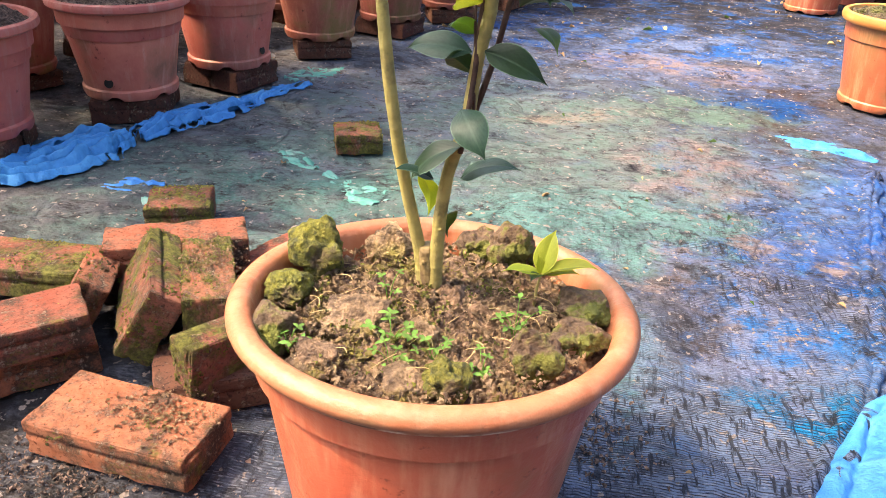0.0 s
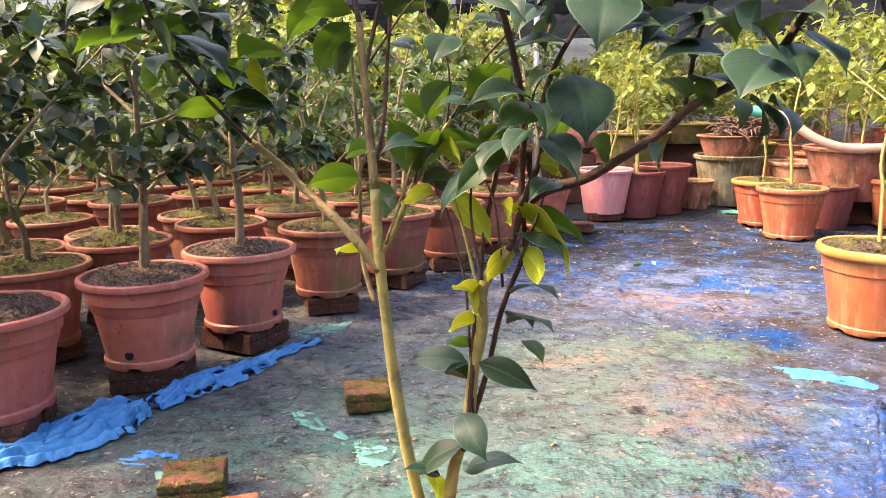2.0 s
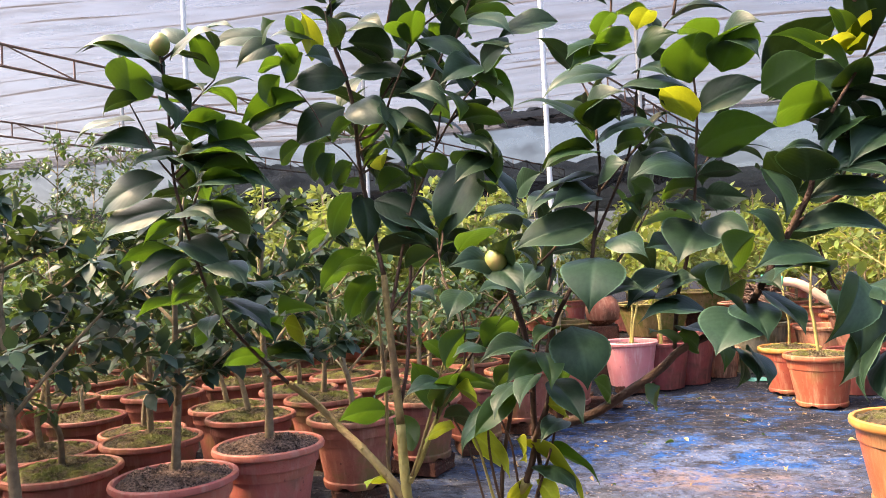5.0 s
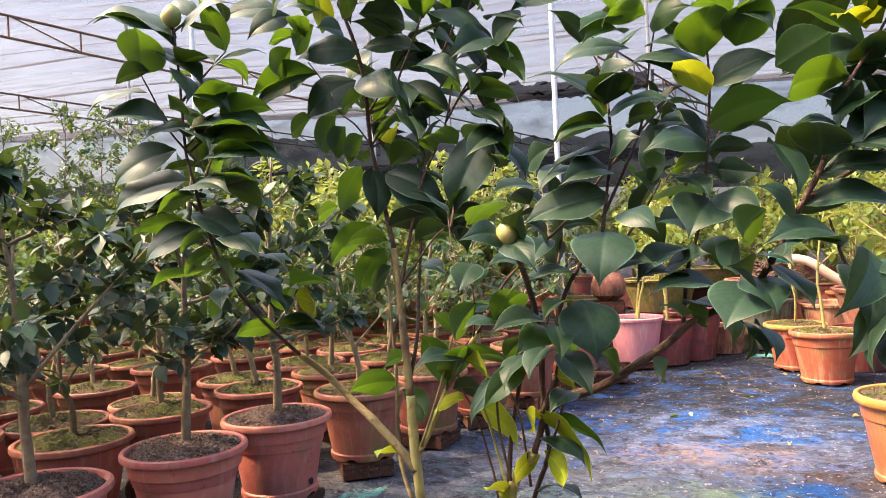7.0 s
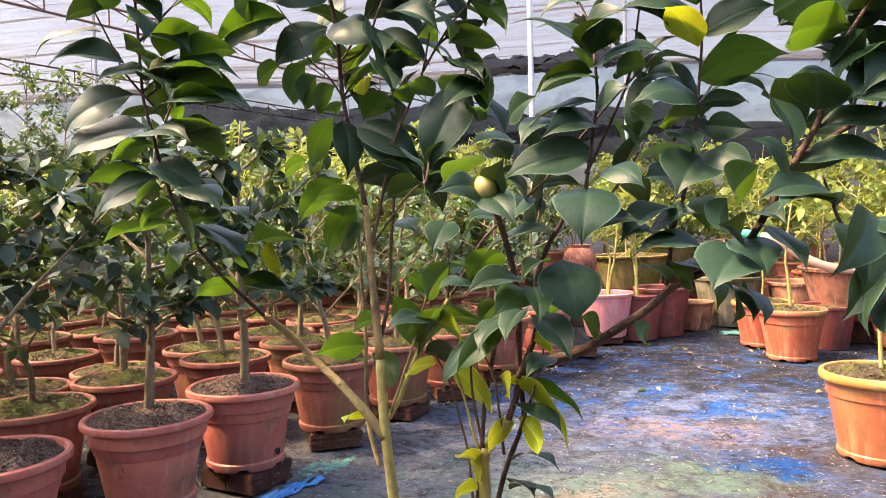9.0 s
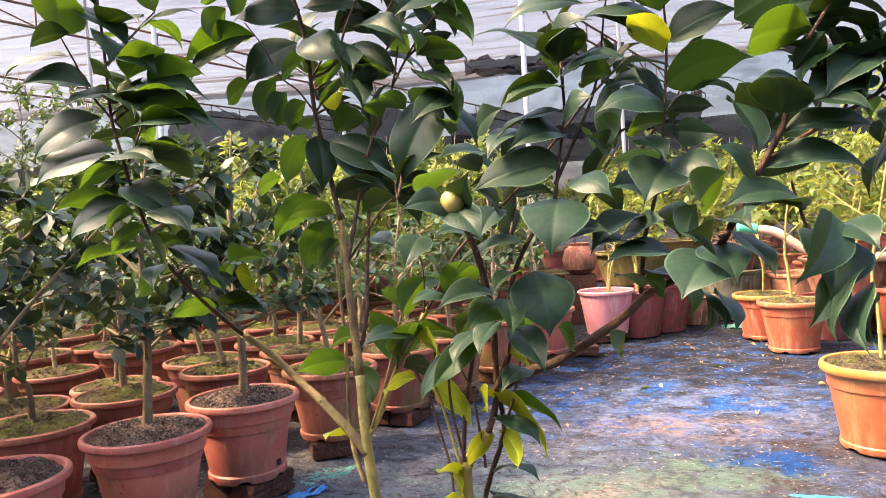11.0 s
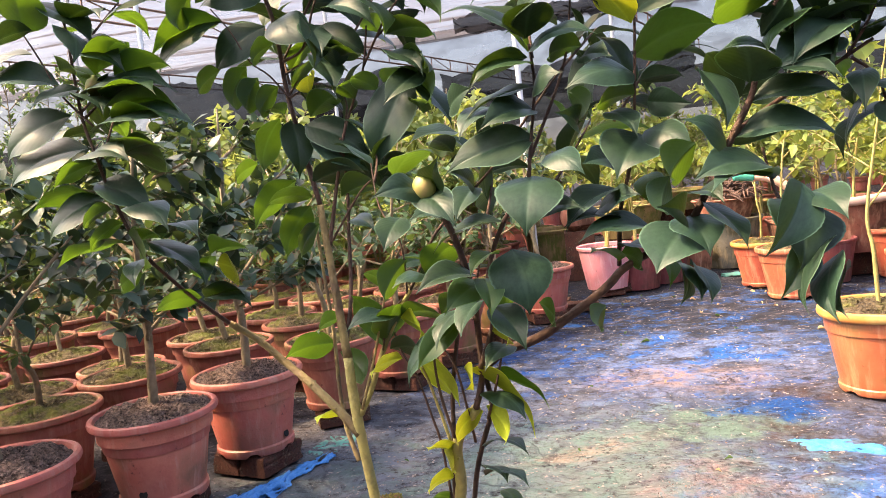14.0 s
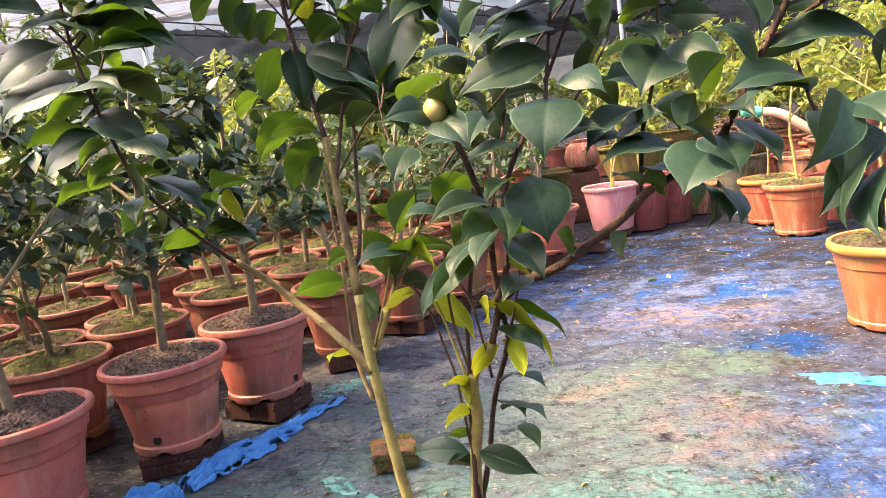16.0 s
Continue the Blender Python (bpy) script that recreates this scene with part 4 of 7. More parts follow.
brick(-0.455, 1.20, 0.0, 0, 0, 60, BRICK, 7, 0.24, "pale red brick lying flat behind the pot", group=HEAP)
brick(-0.83, 1.43, 0.0, 0, 0, 20, BRICK_MOSS, 8, 0.17, "half brick overgrown with moss", group=HEAP)
brick(-0.52, 0.955, 0.0, 0, 0, -62, BRICK_DARK, 9, BL, "damp brick under the heap, coloured dark with shade", group=HEAP).scale = (1, 0.74, 1.3)
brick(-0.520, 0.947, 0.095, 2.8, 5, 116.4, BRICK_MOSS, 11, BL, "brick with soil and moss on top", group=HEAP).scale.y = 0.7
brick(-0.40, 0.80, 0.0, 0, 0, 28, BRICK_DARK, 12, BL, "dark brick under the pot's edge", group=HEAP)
brick(-0.405, 0.845, 0.0735, 90, 3, 56, BRICK_MOSS, 13, BL, "red brick on edge with a mossy end by the pot", group=HEAP)
brick(-0.775, 0.93, 0.03, 0, -58, 20, BRICK, 14, 0.2, "pinkish broken brick tilted in the heap", group=HEAP)
standing = brick(0, 0, 0, 0, 0, 0, BRICK_MOSS, 10, BL, "moss-covered brick tilted on edge against another", group=HEAP)
standing.matrix_basis = pose(-0.602, 0.917, 0.097, -56.1, 2.4, 118.3)
brick(-0.51, 2.09, 0.0, 0, 0, 20, BRICK_MOSS, 15, 0.155, "half brick with a mossy top on the ground cloth")
def moss_on(ob, count, seed, faces="t", length=BL):
    """Small tufts of moss and grit clinging to the top, sides or ends of a brick."""
    r = random.Random(seed)
    out = []
    while len(out) < count:
        f = r.choice(faces)
        a, b = r.uniform(-0.5, 0.5), r.uniform(-0.5, 0.5)
        q = {"t": (a * length, b * BW, BH), "f": (a * length, -BW / 2, (b + 0.5) * BH), "b": (a * length, BW / 2, (b + 0.5) * BH), "e": (length / 2, a * BW, (b + 0.5) * BH), "u": (-length / 2, a * BW, (b + 0.5) * BH)}[f]
        o = Vector(q)
        if noise.noise(o * 16 + Vector((seed, 0, 0))) + 0.5 * noise.noise(o * 45 + Vector((0, seed, 0))) < 0.02:
            continue
        k = r.uniform(0.0015, 0.0055)
        pts = [o + Vector((r.uniform(-1, 1), r.uniform(-1, 1), r.uniform(-1, 1))).normalized() * k * r.uniform(0.6, 1.3) for _ in range(6)]
        out.append((pts, [(0, 1, 2), (0, 2, 3), (0, 3, 4), (0, 4, 1), (5, 2, 1), (5, 3, 2), (5, 4, 3), (5, 1, 4)]))
    v, f = join(out)
    tagged(raw("moss", v, f, MOSS, ob, "tufts of green moss and grit", smooth=False), kind="stuff")


for ob in [o for o in scene.objects if o.name.startswith("brick") and o.data and o.data.materials[0] == BRICK_MOSS]:
    moss_on(ob, 620, int(abs(ob.matrix_basis.translation.x) * 100), "tttfbeu", 0.155 if ob.matrix_basis.translation.y > 1.3 else BL)
for ob in [o for o in scene.objects if o.name.startswith("brick") and o.data and o.data.materials[0] == BRICK]:
    moss_on(ob, 130, int(abs(ob.matrix_basis.translation.x) * 100) + 50, "eeufb", 0.22)
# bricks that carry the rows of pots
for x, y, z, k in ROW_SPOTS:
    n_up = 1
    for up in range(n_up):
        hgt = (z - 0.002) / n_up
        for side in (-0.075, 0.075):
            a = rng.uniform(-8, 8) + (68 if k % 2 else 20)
            ob = brick(x + side * math.cos(radians(a + 90)), y + side * math.sin(radians(a + 90)), up * hgt, 0, 0, a, BRICK_DARK, 20 + up * 2 + (side > 0), 0.26, "damp brick supporting a plant pot, coloured dark with shade", "brick", "bricks under the pots")
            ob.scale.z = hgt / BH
for x, y, a in ((0.30, 5.72, 5), (0.12, 5.9, 80), (0.55, 6.33, 15), (0.62, 6.48, 15)):
    brick(x, y, 0.0, 0, 0, a, BRICK_DARK, 22, 0.26, "dark brick on the ground cloth", "brick", "bricks under the pots")

# ---- pots across the path ----
def sapling_pot(x, y, label, turn, scale=1.0, pot_mat=POT_ORANGE, rim_mat=POT_YELLOW, leaf_mat=LEAF_PALE, seed=60, **kw):
    ob = potted_tree("potted_sapling", label, POT_TALL, POT_TALL_RIM, pot_mat, rim_mat, SOIL_MOSSY, BARK_YELLOW, leaf_mat, seed, scale, **kw)
    ob.matrix_basis = pose(x, y, 0, 0, 0, turn) @ Matrix.Scale(scale, 4)
    return tagged(ob, category="potted sapling", group="saplings across the path")


sapling_pot(1.60, 3.27, "thin sapling in an orange pot with a yellow rim", 20, 1.0, seed=61, height=1.35, limbs=6, twigs=4, leaves=5, size=0.1, r0=0.009, spread=0.4, clear=0.5)
sapling_pot(1.90, 5.65, "thin sapling in an orange plastic pot", 50, 0.98, POT_TERRA, POT_TERRA, seed=62, height=1.3, limbs=6, twigs=4, leaves=5, size=0.1, r0=0.012, spread=0.4, clear=0.5)
sapling_pot(1.84, 6.25, "thin sapling in a mossy orange pot", 90, 0.95, POT_TERRA, POT_YELLOW, seed=63, height=1.2, limbs=5, twigs=4, leaves=5, size=0.1, r0=0.01, spread=0.4, clear=0.5)
for i, (x, y) in enumerate(((2.9, 6.2), (3.4, 7.2), (2.4, 8.4), (3.9, 8.2), (4.6, 7.0), (2.95, 4.4), (3.2, 9.2))):
    sapling_pot(x, y, "bushy sapling in an orange pot, leaf colour sunlit yellow-green", 40 * i, 1.0, POT_TERRA, POT_TERRA, seed=70 + i, height=1.5, limbs=8, twigs=4, leaves=7, size=0.1, r0=0.012, spread=0.5, clear=0.2, stems=2)
for i, (x, y) in enumerate(((-4.35, 5.3), (-3.85, 5.6), (-4.9, 5.5), (-4.6, 6.2))):
    ob = potted_tree("tall_sapling", "tall sparse sapling with small pale leaves", POT_ROW, POT_ROW_RIM, POT_RED, POT_RED, SOIL_MOSSY, BARK_GREY, LEAF_MID, 80 + i, height=2.3, limbs=20, twigs=5, leaves=8, size=0.06, r0=0.011, spread=0.4, clear=0.45, lean=0.04)
    ob.matrix_basis = pose(x, y, 0, 0, 0, 70 * i)

# ---- the camellia in the large pot ----
MAIN = (0.009, 0.564)
camellia = tagged(new("potted_camellia"), "tall camellia with glossy dark leaves in a big terracotta-coloured plastic pot", "potted tree")
camellia.location = (*MAIN, 0)
BIG = [(0.172, 0.0), (0.190, 0.0), (0.196, 0.012), (0.196, 0.034), (0.189, 0.040), (0.192, 0.06), (0.2305, 0.316), (0.2285, 0.3265), (0.2290, 0.3295), (0.2425, 0.3330), (0.245, 0.372), (0.249, 0.380), (0.249, 0.386)]
BIG_RIM = [(0.248, 0.379), (0.2555, 0.3795), (0.2585, 0.382), (0.2575, 0.385), (0.2545, 0.3868), (0.2600, 0.3872), (0.268, 0.391), (0.2735, 0.399), (0.2735, 0.405), (0.269, 0.4125), (0.261, 0.4165), (0.251, 0.4165), (0.243, 0.411), (0.239, 0.401), (0.234, 0.37), (0.224, 0.30)]
LEAN_BACK = pose(0, 0, 0.416, -4, 0, 0) @ pose(0, 0, -0.416)
pot = part("pot", lathe(BIG, 96, 6, 5), POT_ORANGE, camellia, "orange-red plastic pot body with faint stains")
pot.matrix_basis = LEAN_BACK
part("rim", lathe(BIG_RIM, 96), POT_RIM, pot, "faded broad rolled rim")
part("seam", lathe([(0.2560, 0.3812), (0.2588, 0.3814), (0.2598, 0.3828), (0.2600, 0.3842), (0.2586, 0.3858), (0.2560, 0.3860)], 96), POT_SEAM, pot, "pale flaking seam under the rim")


def main_soil():
    v, f = [], []
    n_r, n_a = 90, 260
    for i in range(n_r + 1):
        q = 0.236 * i / n_r
        for k in range(n_a):
            a = 2 * math.pi * k / n_a
            p = Vector((q * math.cos(a), q * math.sin(a), 0))
            mound = 0.024 * math.exp(-((p.x + 0.01) ** 2 + (p.y - 0.04) ** 2) / 0.018)
            clod = 0.014 * noise.noise(p * 13) + 0.02 * abs(noise.noise(p * 24 + Vector((3, 1, 2)))) - 0.004 + 0.014 * abs(noise.noise(p * 48)) + 0.005 * noise.noise(p * 100) + 0.003 * noise.noise(p * 190)
            edge = -0.026 * (q / 0.236) ** 5
            v.append((p.x, p.y, 0.376 + mound + clod + edge))
    for i in range(n_r):
        for k in range(n_a):
            f.append((i * n_a + k, (i + 1) * n_a + k, (i + 1) * n_a + (k + 1) % n_a, i * n_a + (k + 1) % n_a))
    raw("soil", v, f, SOIL, camellia, "dry cloddy brown soil with moss").matrix_basis = LEAN_BACK


main_soil()


twig_lines = []


def stem(kind, bark, r0, r1, points):
    if kind == "twig":
        twig_lines.append([Vector(q) for q in points])
    p = [Vector(q) - Vector((*MAIN, 0)) for q in points]
    k = len(p) - 1
    radii = [r0 + (r1 - r0) * (i / k) ** 0.8 for i in range(k + 1)]
    if kind == "trunk":
        radii[0] *= 1.45
        p[0].z -= 0.03
    verts, faces = tube_data(p, radii, 12 if r0 > 0.006 else 8, 0.07, int(1e4 * r0))
    chunks = [(verts, faces)]
    r = random.Random(int(points[0][0] * 1e5))
    for i in range(0 if r0 < 0.004 else 2 * k):
        a = r.random() * k
        q = p[int(a)].lerp(p[min(int(a) + 1, k)], a % 1)
        rad = r0 + (r1 - r0) * (a / k) ** 0.8
        d = Vector((r.uniform(-1, 1), r.uniform(-1, 1), 0.5)).normalized()
        chunks.append(tube_data([q + d * rad * 0.5, q + d * rad * 1.2, q + d * rad * 1.5], [rad * 0.4, rad * 0.28, rad * 0.1], 5))
    v, f = join(chunks)
    return raw(kind, v, f, bark, camellia)


def arched_leaf(arch, fold, twist, wave, seed, hook=0.9):
    """A unit leaf: arched along its length with a hooked tip, folded a little along the midrib, edges slightly waved."""
    r = random.Random(seed)
    ph, ph2 = r.uniform(0, 6), r.uniform(0, 6)
    sides = (-1, -0.8, -0.55, -0.3, -0.07, 0, 0.07, 0.3, 0.55, 0.8, 1)
    v, f, uv = [], [], []
    for t, w in LEAF_OUTLINE:
        mid = arch * (t - t * t) - hook * max(0, t - 0.72) ** 2
        for s in sides:
            half = 0.5 * s * w / 0.5
            lift = fold * abs(half) - 0.16 * half * half + wave * math.sin(9 * t + (ph if s > 0 else ph2)) * s * s * w - 0.008 * math.exp(-(s / 0.1) ** 2)
            a = twist * (t - 0.3)
            y = half * math.cos(a) - lift * math.sin(a)
            v.append((t, y, mid + lift * math.cos(a) + 0.45 * half * math.sin(a)))
            uv.append((s * 0.5, t))
    m = len(sides)
    for i in range(len(LEAF_OUTLINE) - 1):
        for k in range(m - 1):
            a = i * m + k
            f.append((a, a + m, a + m + 1, a + 1))
    return v, f, uv


SHAPES = [arched_leaf(0.55, 0.10, 0.0, 0.03, 1), arched_leaf(0.40, 0.20, 0.35, 0.05, 2), arched_leaf(0.65, 0.06, -0.3, 0.04, 3), arched_leaf(0.30, 0.16, 0.25, 0.05, 4, 0.5), arched_leaf(0.50, 0.24, -0.25, 0.04, 5), arched_leaf(0.60, -0.04, 0.3, 0.05, 6), arched_leaf(0.45, 0.12, -0.4, 0.06, 7)]
leaf_meshes = {}
leaf_rng = random.Random(11)


def leaf(bx, by, bz, tx, ty, tz, width, roll, kind):
    """One leaf from its base to its tip; roll turns it about that line from face-up."""
    shape = leaf_rng.randrange(len(SHAPES))
    mat = {"d": LEAF, "g": LEAF_GREEN, "y": LEAF_YELLOW}[kind]
    b, t = Vector((bx, by, bz)), Vector((tx, ty, tz))
    x = (t - b).normalized()
    up = Vector((0, 0, 1))
    n0 = (up - x * up.dot(x)).normalized()
    n0.rotate(Matrix.Rotation(radians(roll), 3, x))
    y = n0.cross(x)
    length = (t - b).length
    if (kind, shape) in leaf_meshes:
        ob = new("leaf", leaf_meshes[kind, shape])
        ob.parent = camellia
    else:
        v, f, uv = SHAPES[shape]
        ob = raw("leaf", v, f, mat, camellia, uv=uv)
        leaf_meshes[kind, shape] = ob.data
    m = Matrix((x * length, y * (0.92 * width), n0 * length)).transposed().to_4x4()
    m.translation = b - Vector((*MAIN, 0))
    ob.matrix_basis = m
    return ob


stem('trunk', BARK_MID, 0.0175, 0.0125, [(-0.002, 0.602, 0.380), (-0.004, 0.601, 0.405), (-0.007, 0.599, 0.435), (-0.009, 0.597, 0.468)])
stem('trunk', BARK_YELLOW, 0.0095, 0.0064, [(-0.007, 0.602, 0.395), (-0.021, 0.600, 0.460), (-0.040, 0.590, 0.554), (-0.057, 0.575, 0.670), (-0.071, 0.565, 0.819), (-0.075, 0.560, 0.884), (-0.079, 0.565, 0.960)])
stem('limb', BARK_MID, 0.0062, 0.0044, [(-0.079, 0.565, 0.960), (-0.090, 0.580, 1.059), (-0.102, 0.600, 1.162)])
stem('twig', BARK_BROWN, 0.0037, 0.0026, [(-0.102, 0.600, 1.162), (-0.124, 0.620, 1.253), (-0.137, 0.625, 1.320), (-0.140, 0.620, 1.402), (-0.149, 0.610, 1.458), (-0.162, 0.600, 1.505), (-0.169, 0.600, 1.546)])
stem('limb', BARK_MID, 0.0065, 0.0044, [(-0.074, 0.560, 0.857), (-0.100, 0.565, 0.889), (-0.139, 0.580, 0.924), (-0.175, 0.595, 0.950), (-0.210, 0.590, 0.988), (-0.239, 0.570, 1.018)])
stem('twig', BARK_BROWN, 0.0028, 0.0015, [(-0.239, 0.570, 1.018), (-0.267, 0.540, 1.059), (-0.284, 0.510, 1.095), (-0.299, 0.490, 1.127), (-0.310, 0.480, 1.162), (-0.325, 0.475, 1.214), (-0.335, 0.475, 1.256), (-0.348, 0.480, 1.298), (-0.354, 0.485, 1.355), (-0.359, 0.490, 1.410), (-0.364, 0.490, 1.448), (-0.368, 0.490, 1.475)])
stem('twig', BARK_BROWN, 0.0016, 0.0009, [(-0.332, 0.475, 1.289), (-0.368, 0.475, 1.331), (-0.386, 0.475, 1.370), (-0.407, 0.475, 1.411)])
stem('twig', BARK_MID, 0.0036, 0.0022, [(-0.092, 0.600, 0.806), (-0.109, 0.615, 0.848), (-0.114, 0.620, 0.899), (-0.113, 0.620, 0.949), (-0.114, 0.625, 0.997), (-0.119, 0.630, 1.063), (-0.123, 0.635, 1.129)])
stem('trunk', BARK_YELLOW, 0.0096, 0.0065, [(0.001, 0.600, 0.404), (0.005, 0.590, 0.486), (0.015, 0.580, 0.581), (0.036, 0.570, 0.657), (0.045, 0.555, 0.732), (0.057, 0.540, 0.792), (0.060, 0.530, 0.850), (0.091, 0.510, 0.899)])
stem('twig', BARK_BROWN, 0.0042, 0.0035, [(0.091, 0.510, 0.899), (0.104, 0.500, 0.941), (0.106, 0.490, 0.988), (0.108, 0.470, 1.040), (0.103, 0.450, 1.089), (0.094, 0.420, 1.134), (0.085, 0.385, 1.166)])
stem('twig', BARK_BROWN, 0.0036, 0.0026, [(0.031, 0.565, 0.618), (0.043, 0.550, 0.714), (0.047, 0.545, 0.784), (0.055, 0.540, 0.861), (0.061, 0.530, 0.915), (0.074, 0.520, 0.976), (0.082, 0.510, 1.013)])
stem('twig', BARK_BROWN, 0.004, 0.003, [(0.044, 0.572, 0.667), (0.062, 0.565, 0.731), (0.077, 0.555, 0.802), (0.091, 0.545, 0.845), (0.108, 0.530, 0.894), (0.107, 0.500, 0.944)])
stem('twig', BARK_YELLOW, 0.0045, 0.0031, [(-0.069, 0.560, 0.884), (-0.049, 0.560, 0.921), (-0.026, 0.550, 0.970), (-0.003, 0.540, 1.010), (0.023, 0.530, 1.048)])
stem('twig', BARK_BROWN, 0.002, 0.0013, [(0.023, 0.530, 1.048), (0.046, 0.520, 1.085), (0.068, 0.510, 1.119), (0.112, 0.500, 1.158), (0.149, 0.490, 1.192), (0.184, 0.480, 1.232), (0.212, 0.480, 1.264), (0.236, 0.490, 1.291)])
stem('twig', BARK_BROWN, 0.0038, 0.0015, [(0.105, 0.490, 0.954), (0.125, 0.470, 1.002), (0.132, 0.460, 1.041), (0.128, 0.460, 1.064), (0.141, 0.460, 1.104), (0.164, 0.450, 1.143), (0.182, 0.440, 1.162), (0.188, 0.440, 1.190), (0.193, 0.450, 1.223), (0.200, 0.460, 1.269), (0.198, 0.460, 1.312)])
stem('twig', BARK_BROWN, 0.0022, 0.0009, [(0.186, 0.450, 1.187), (0.204, 0.460, 1.223), (0.231, 0.470, 1.281), (0.242, 0.480, 1.325), (0.249, 0.480, 1.374), (0.257, 0.480, 1.413)])
stem('limb', BARK_BROWN, 0.0068, 0.0026, [(0.102, 0.500, 0.948), (0.132, 0.500, 0.969), (0.174, 0.500, 0.982), (0.215, 0.490, 1.008), (0.254, 0.480, 1.036), (0.277, 0.470, 1.059), (0.307, 0.450, 1.078), (0.336, 0.410, 1.101), (0.356, 0.390, 1.139), (0.383, 0.385, 1.190), (0.402, 0.380, 1.227), (0.404, 0.380, 1.251)])
stem('twig', BARK_BROWN, 0.0027, 0.0012, [(0.273, 0.475, 1.062), (0.278, 0.460, 1.122), (0.288, 0.455, 1.157), (0.298, 0.450, 1.204), (0.305, 0.450, 1.273), (0.309, 0.450, 1.329), (0.308, 0.450, 1.367)])
stem('twig', BARK_BROWN, 0.002, 0.0012, [(0.434, 0.320, 1.088), (0.409, 0.340, 1.126), (0.409, 0.370, 1.152), (0.412, 0.400, 1.174)])
stem('twig', BARK_BROWN, 0.0022, 0.0009, [(-0.134, 0.620, 1.360), (-0.098, 0.600, 1.370), (-0.073, 0.580, 1.412), (-0.053, 0.570, 1.446), (-0.037, 0.560, 1.480), (-0.032, 0.560, 1.510)])
stem('twig', BARK_BROWN, 0.003, 0.0012, [(-0.093, 0.590, 1.106), (-0.082, 0.600, 1.161), (-0.071, 0.600, 1.205), (-0.056, 0.600, 1.256), (-0.032, 0.590, 1.301), (-0.015, 0.580, 1.333), (-0.003, 0.570, 1.380)])
stem('twig', BARK_BROWN, 0.0018, 0.0009, [(-0.015, 0.580, 1.333), (0.021, 0.570, 1.384), (0.056, 0.560, 1.418), (0.080, 0.560, 1.453)])
stem('twig', BARK_BROWN, 0.0014, 0.0008, [(-0.132, 0.620, 1.309), (-0.153, 0.610, 1.342), (-0.174, 0.600, 1.362), (-0.190, 0.590, 1.400), (-0.210, 0.580, 1.432)])
stem('twig', BARK_BROWN, 0.0014, 0.0008, [(0.107, 0.480, 1.018), (0.120, 0.440, 1.076), (0.131, 0.420, 1.091)])
stem('twig', BARK_BROWN, 0.0014, 0.0009, [(0.014, 0.540, 1.028), (0.021, 0.520, 1.063), (0.021, 0.510, 1.111), (-0.001, 0.520, 1.152), (-0.010, 0.540, 1.189), (-0.013, 0.550, 1.208)])
stem('twig', BARK_BROWN, 0.002, 0.0012, [(0.045, 0.560, 0.661), (0.038, 0.545, 0.829), (0.029, 0.540, 0.883), (0.016, 0.540, 0.935), (-0.002, 0.545, 0.970), (-0.009, 0.550, 0.993)])
stem('twig', BARK_YELLOW, 0.0023, 0.0014, [(0.052, 0.530, 0.850), (0.040, 0.530, 0.901), (0.030, 0.530, 0.939), (0.022, 0.530, 0.958)])
stem('twig', BARK_BROWN, 0.0014, 0.0009, [(-0.025, 0.545, 0.971), (-0.014, 0.540, 1.010), (0.011, 0.530, 1.037)])
stem('twig', BARK_BROWN, 0.0022, 0.0012, [(0.059, 0.520, 0.860), (0.049, 0.510, 0.921), (0.049, 0.500, 0.973), (0.062, 0.490, 1.017)])
stem('twig', BARK_BROWN, 0.002, 0.0011, [(0.083, 0.530, 0.850), (0.081, 0.500, 0.909), (0.075, 0.480, 0.963), (0.054, 0.470, 1.006)])
stem('twig', BARK_BROWN, 0.002, 0.0011, [(0.103, 0.520, 0.882), (0.121, 0.490, 0.933), (0.133, 0.480, 0.976), (0.138, 0.480, 1.011)])
stem('twig', BARK_MID, 0.0022, 0.0012, [(-0.065, 0.555, 0.893), (-0.036, 0.540, 0.965), (-0.011, 0.530, 1.041), (0.007, 0.530, 1.099)])
stem('twig', BARK_BROWN, 0.002, 0.0011, [(-0.103, 0.600, 1.098), (-0.068, 0.580, 1.137), (-0.036, 0.570, 1.175), (-0.010, 0.560, 1.193)])
stem('twig', BARK_BROWN, 0.003, 0.002, [(-0.085, 0.575, 0.966), (-0.071, 0.585, 1.035), (-0.068, 0.600, 1.113), (-0.061, 0.600, 1.192), (-0.063, 0.600, 1.248)])
leaf(-0.406, 0.475, 1.409, -0.375, 0.421, 1.456, 0.073, -27, 'g')
leaf(-0.360, 0.490, 1.457, -0.484, 0.477, 1.493, 0.076, -27, 'd')
leaf(-0.361, 0.490, 1.443, -0.472, 0.477, 1.493, 0.072, -15, 'd')
leaf(-0.353, 0.490, 1.464, -0.272, 0.475, 1.494, 0.051, 51, 'd')
leaf(-0.259, 0.596, 1.516, -0.342, 0.583, 1.506, 0.050, -51, 'd')
leaf(-0.264, 0.594, 1.514, -0.224, 0.541, 1.521, 0.039, 90, 'g')
leaf(-0.397, 0.489, 1.448, -0.314, 0.476, 1.386, 0.061, 9, 'd')
leaf(-0.393, 0.475, 1.412, -0.411, 0.421, 1.383, 0.037, 48, 'd')
leaf(-0.398, 0.475, 1.384, -0.484, 0.462, 1.360, 0.052, -27, 'd')
leaf(-0.369, 0.475, 1.343, -0.467, 0.462, 1.347, 0.059, -36, 'd')
leaf(-0.358, 0.490, 1.419, -0.276, 0.436, 1.407, 0.057, -9, 'd')
leaf(-0.354, 0.488, 1.390, -0.269, 0.457, 1.348, 0.057, 24, 'd')
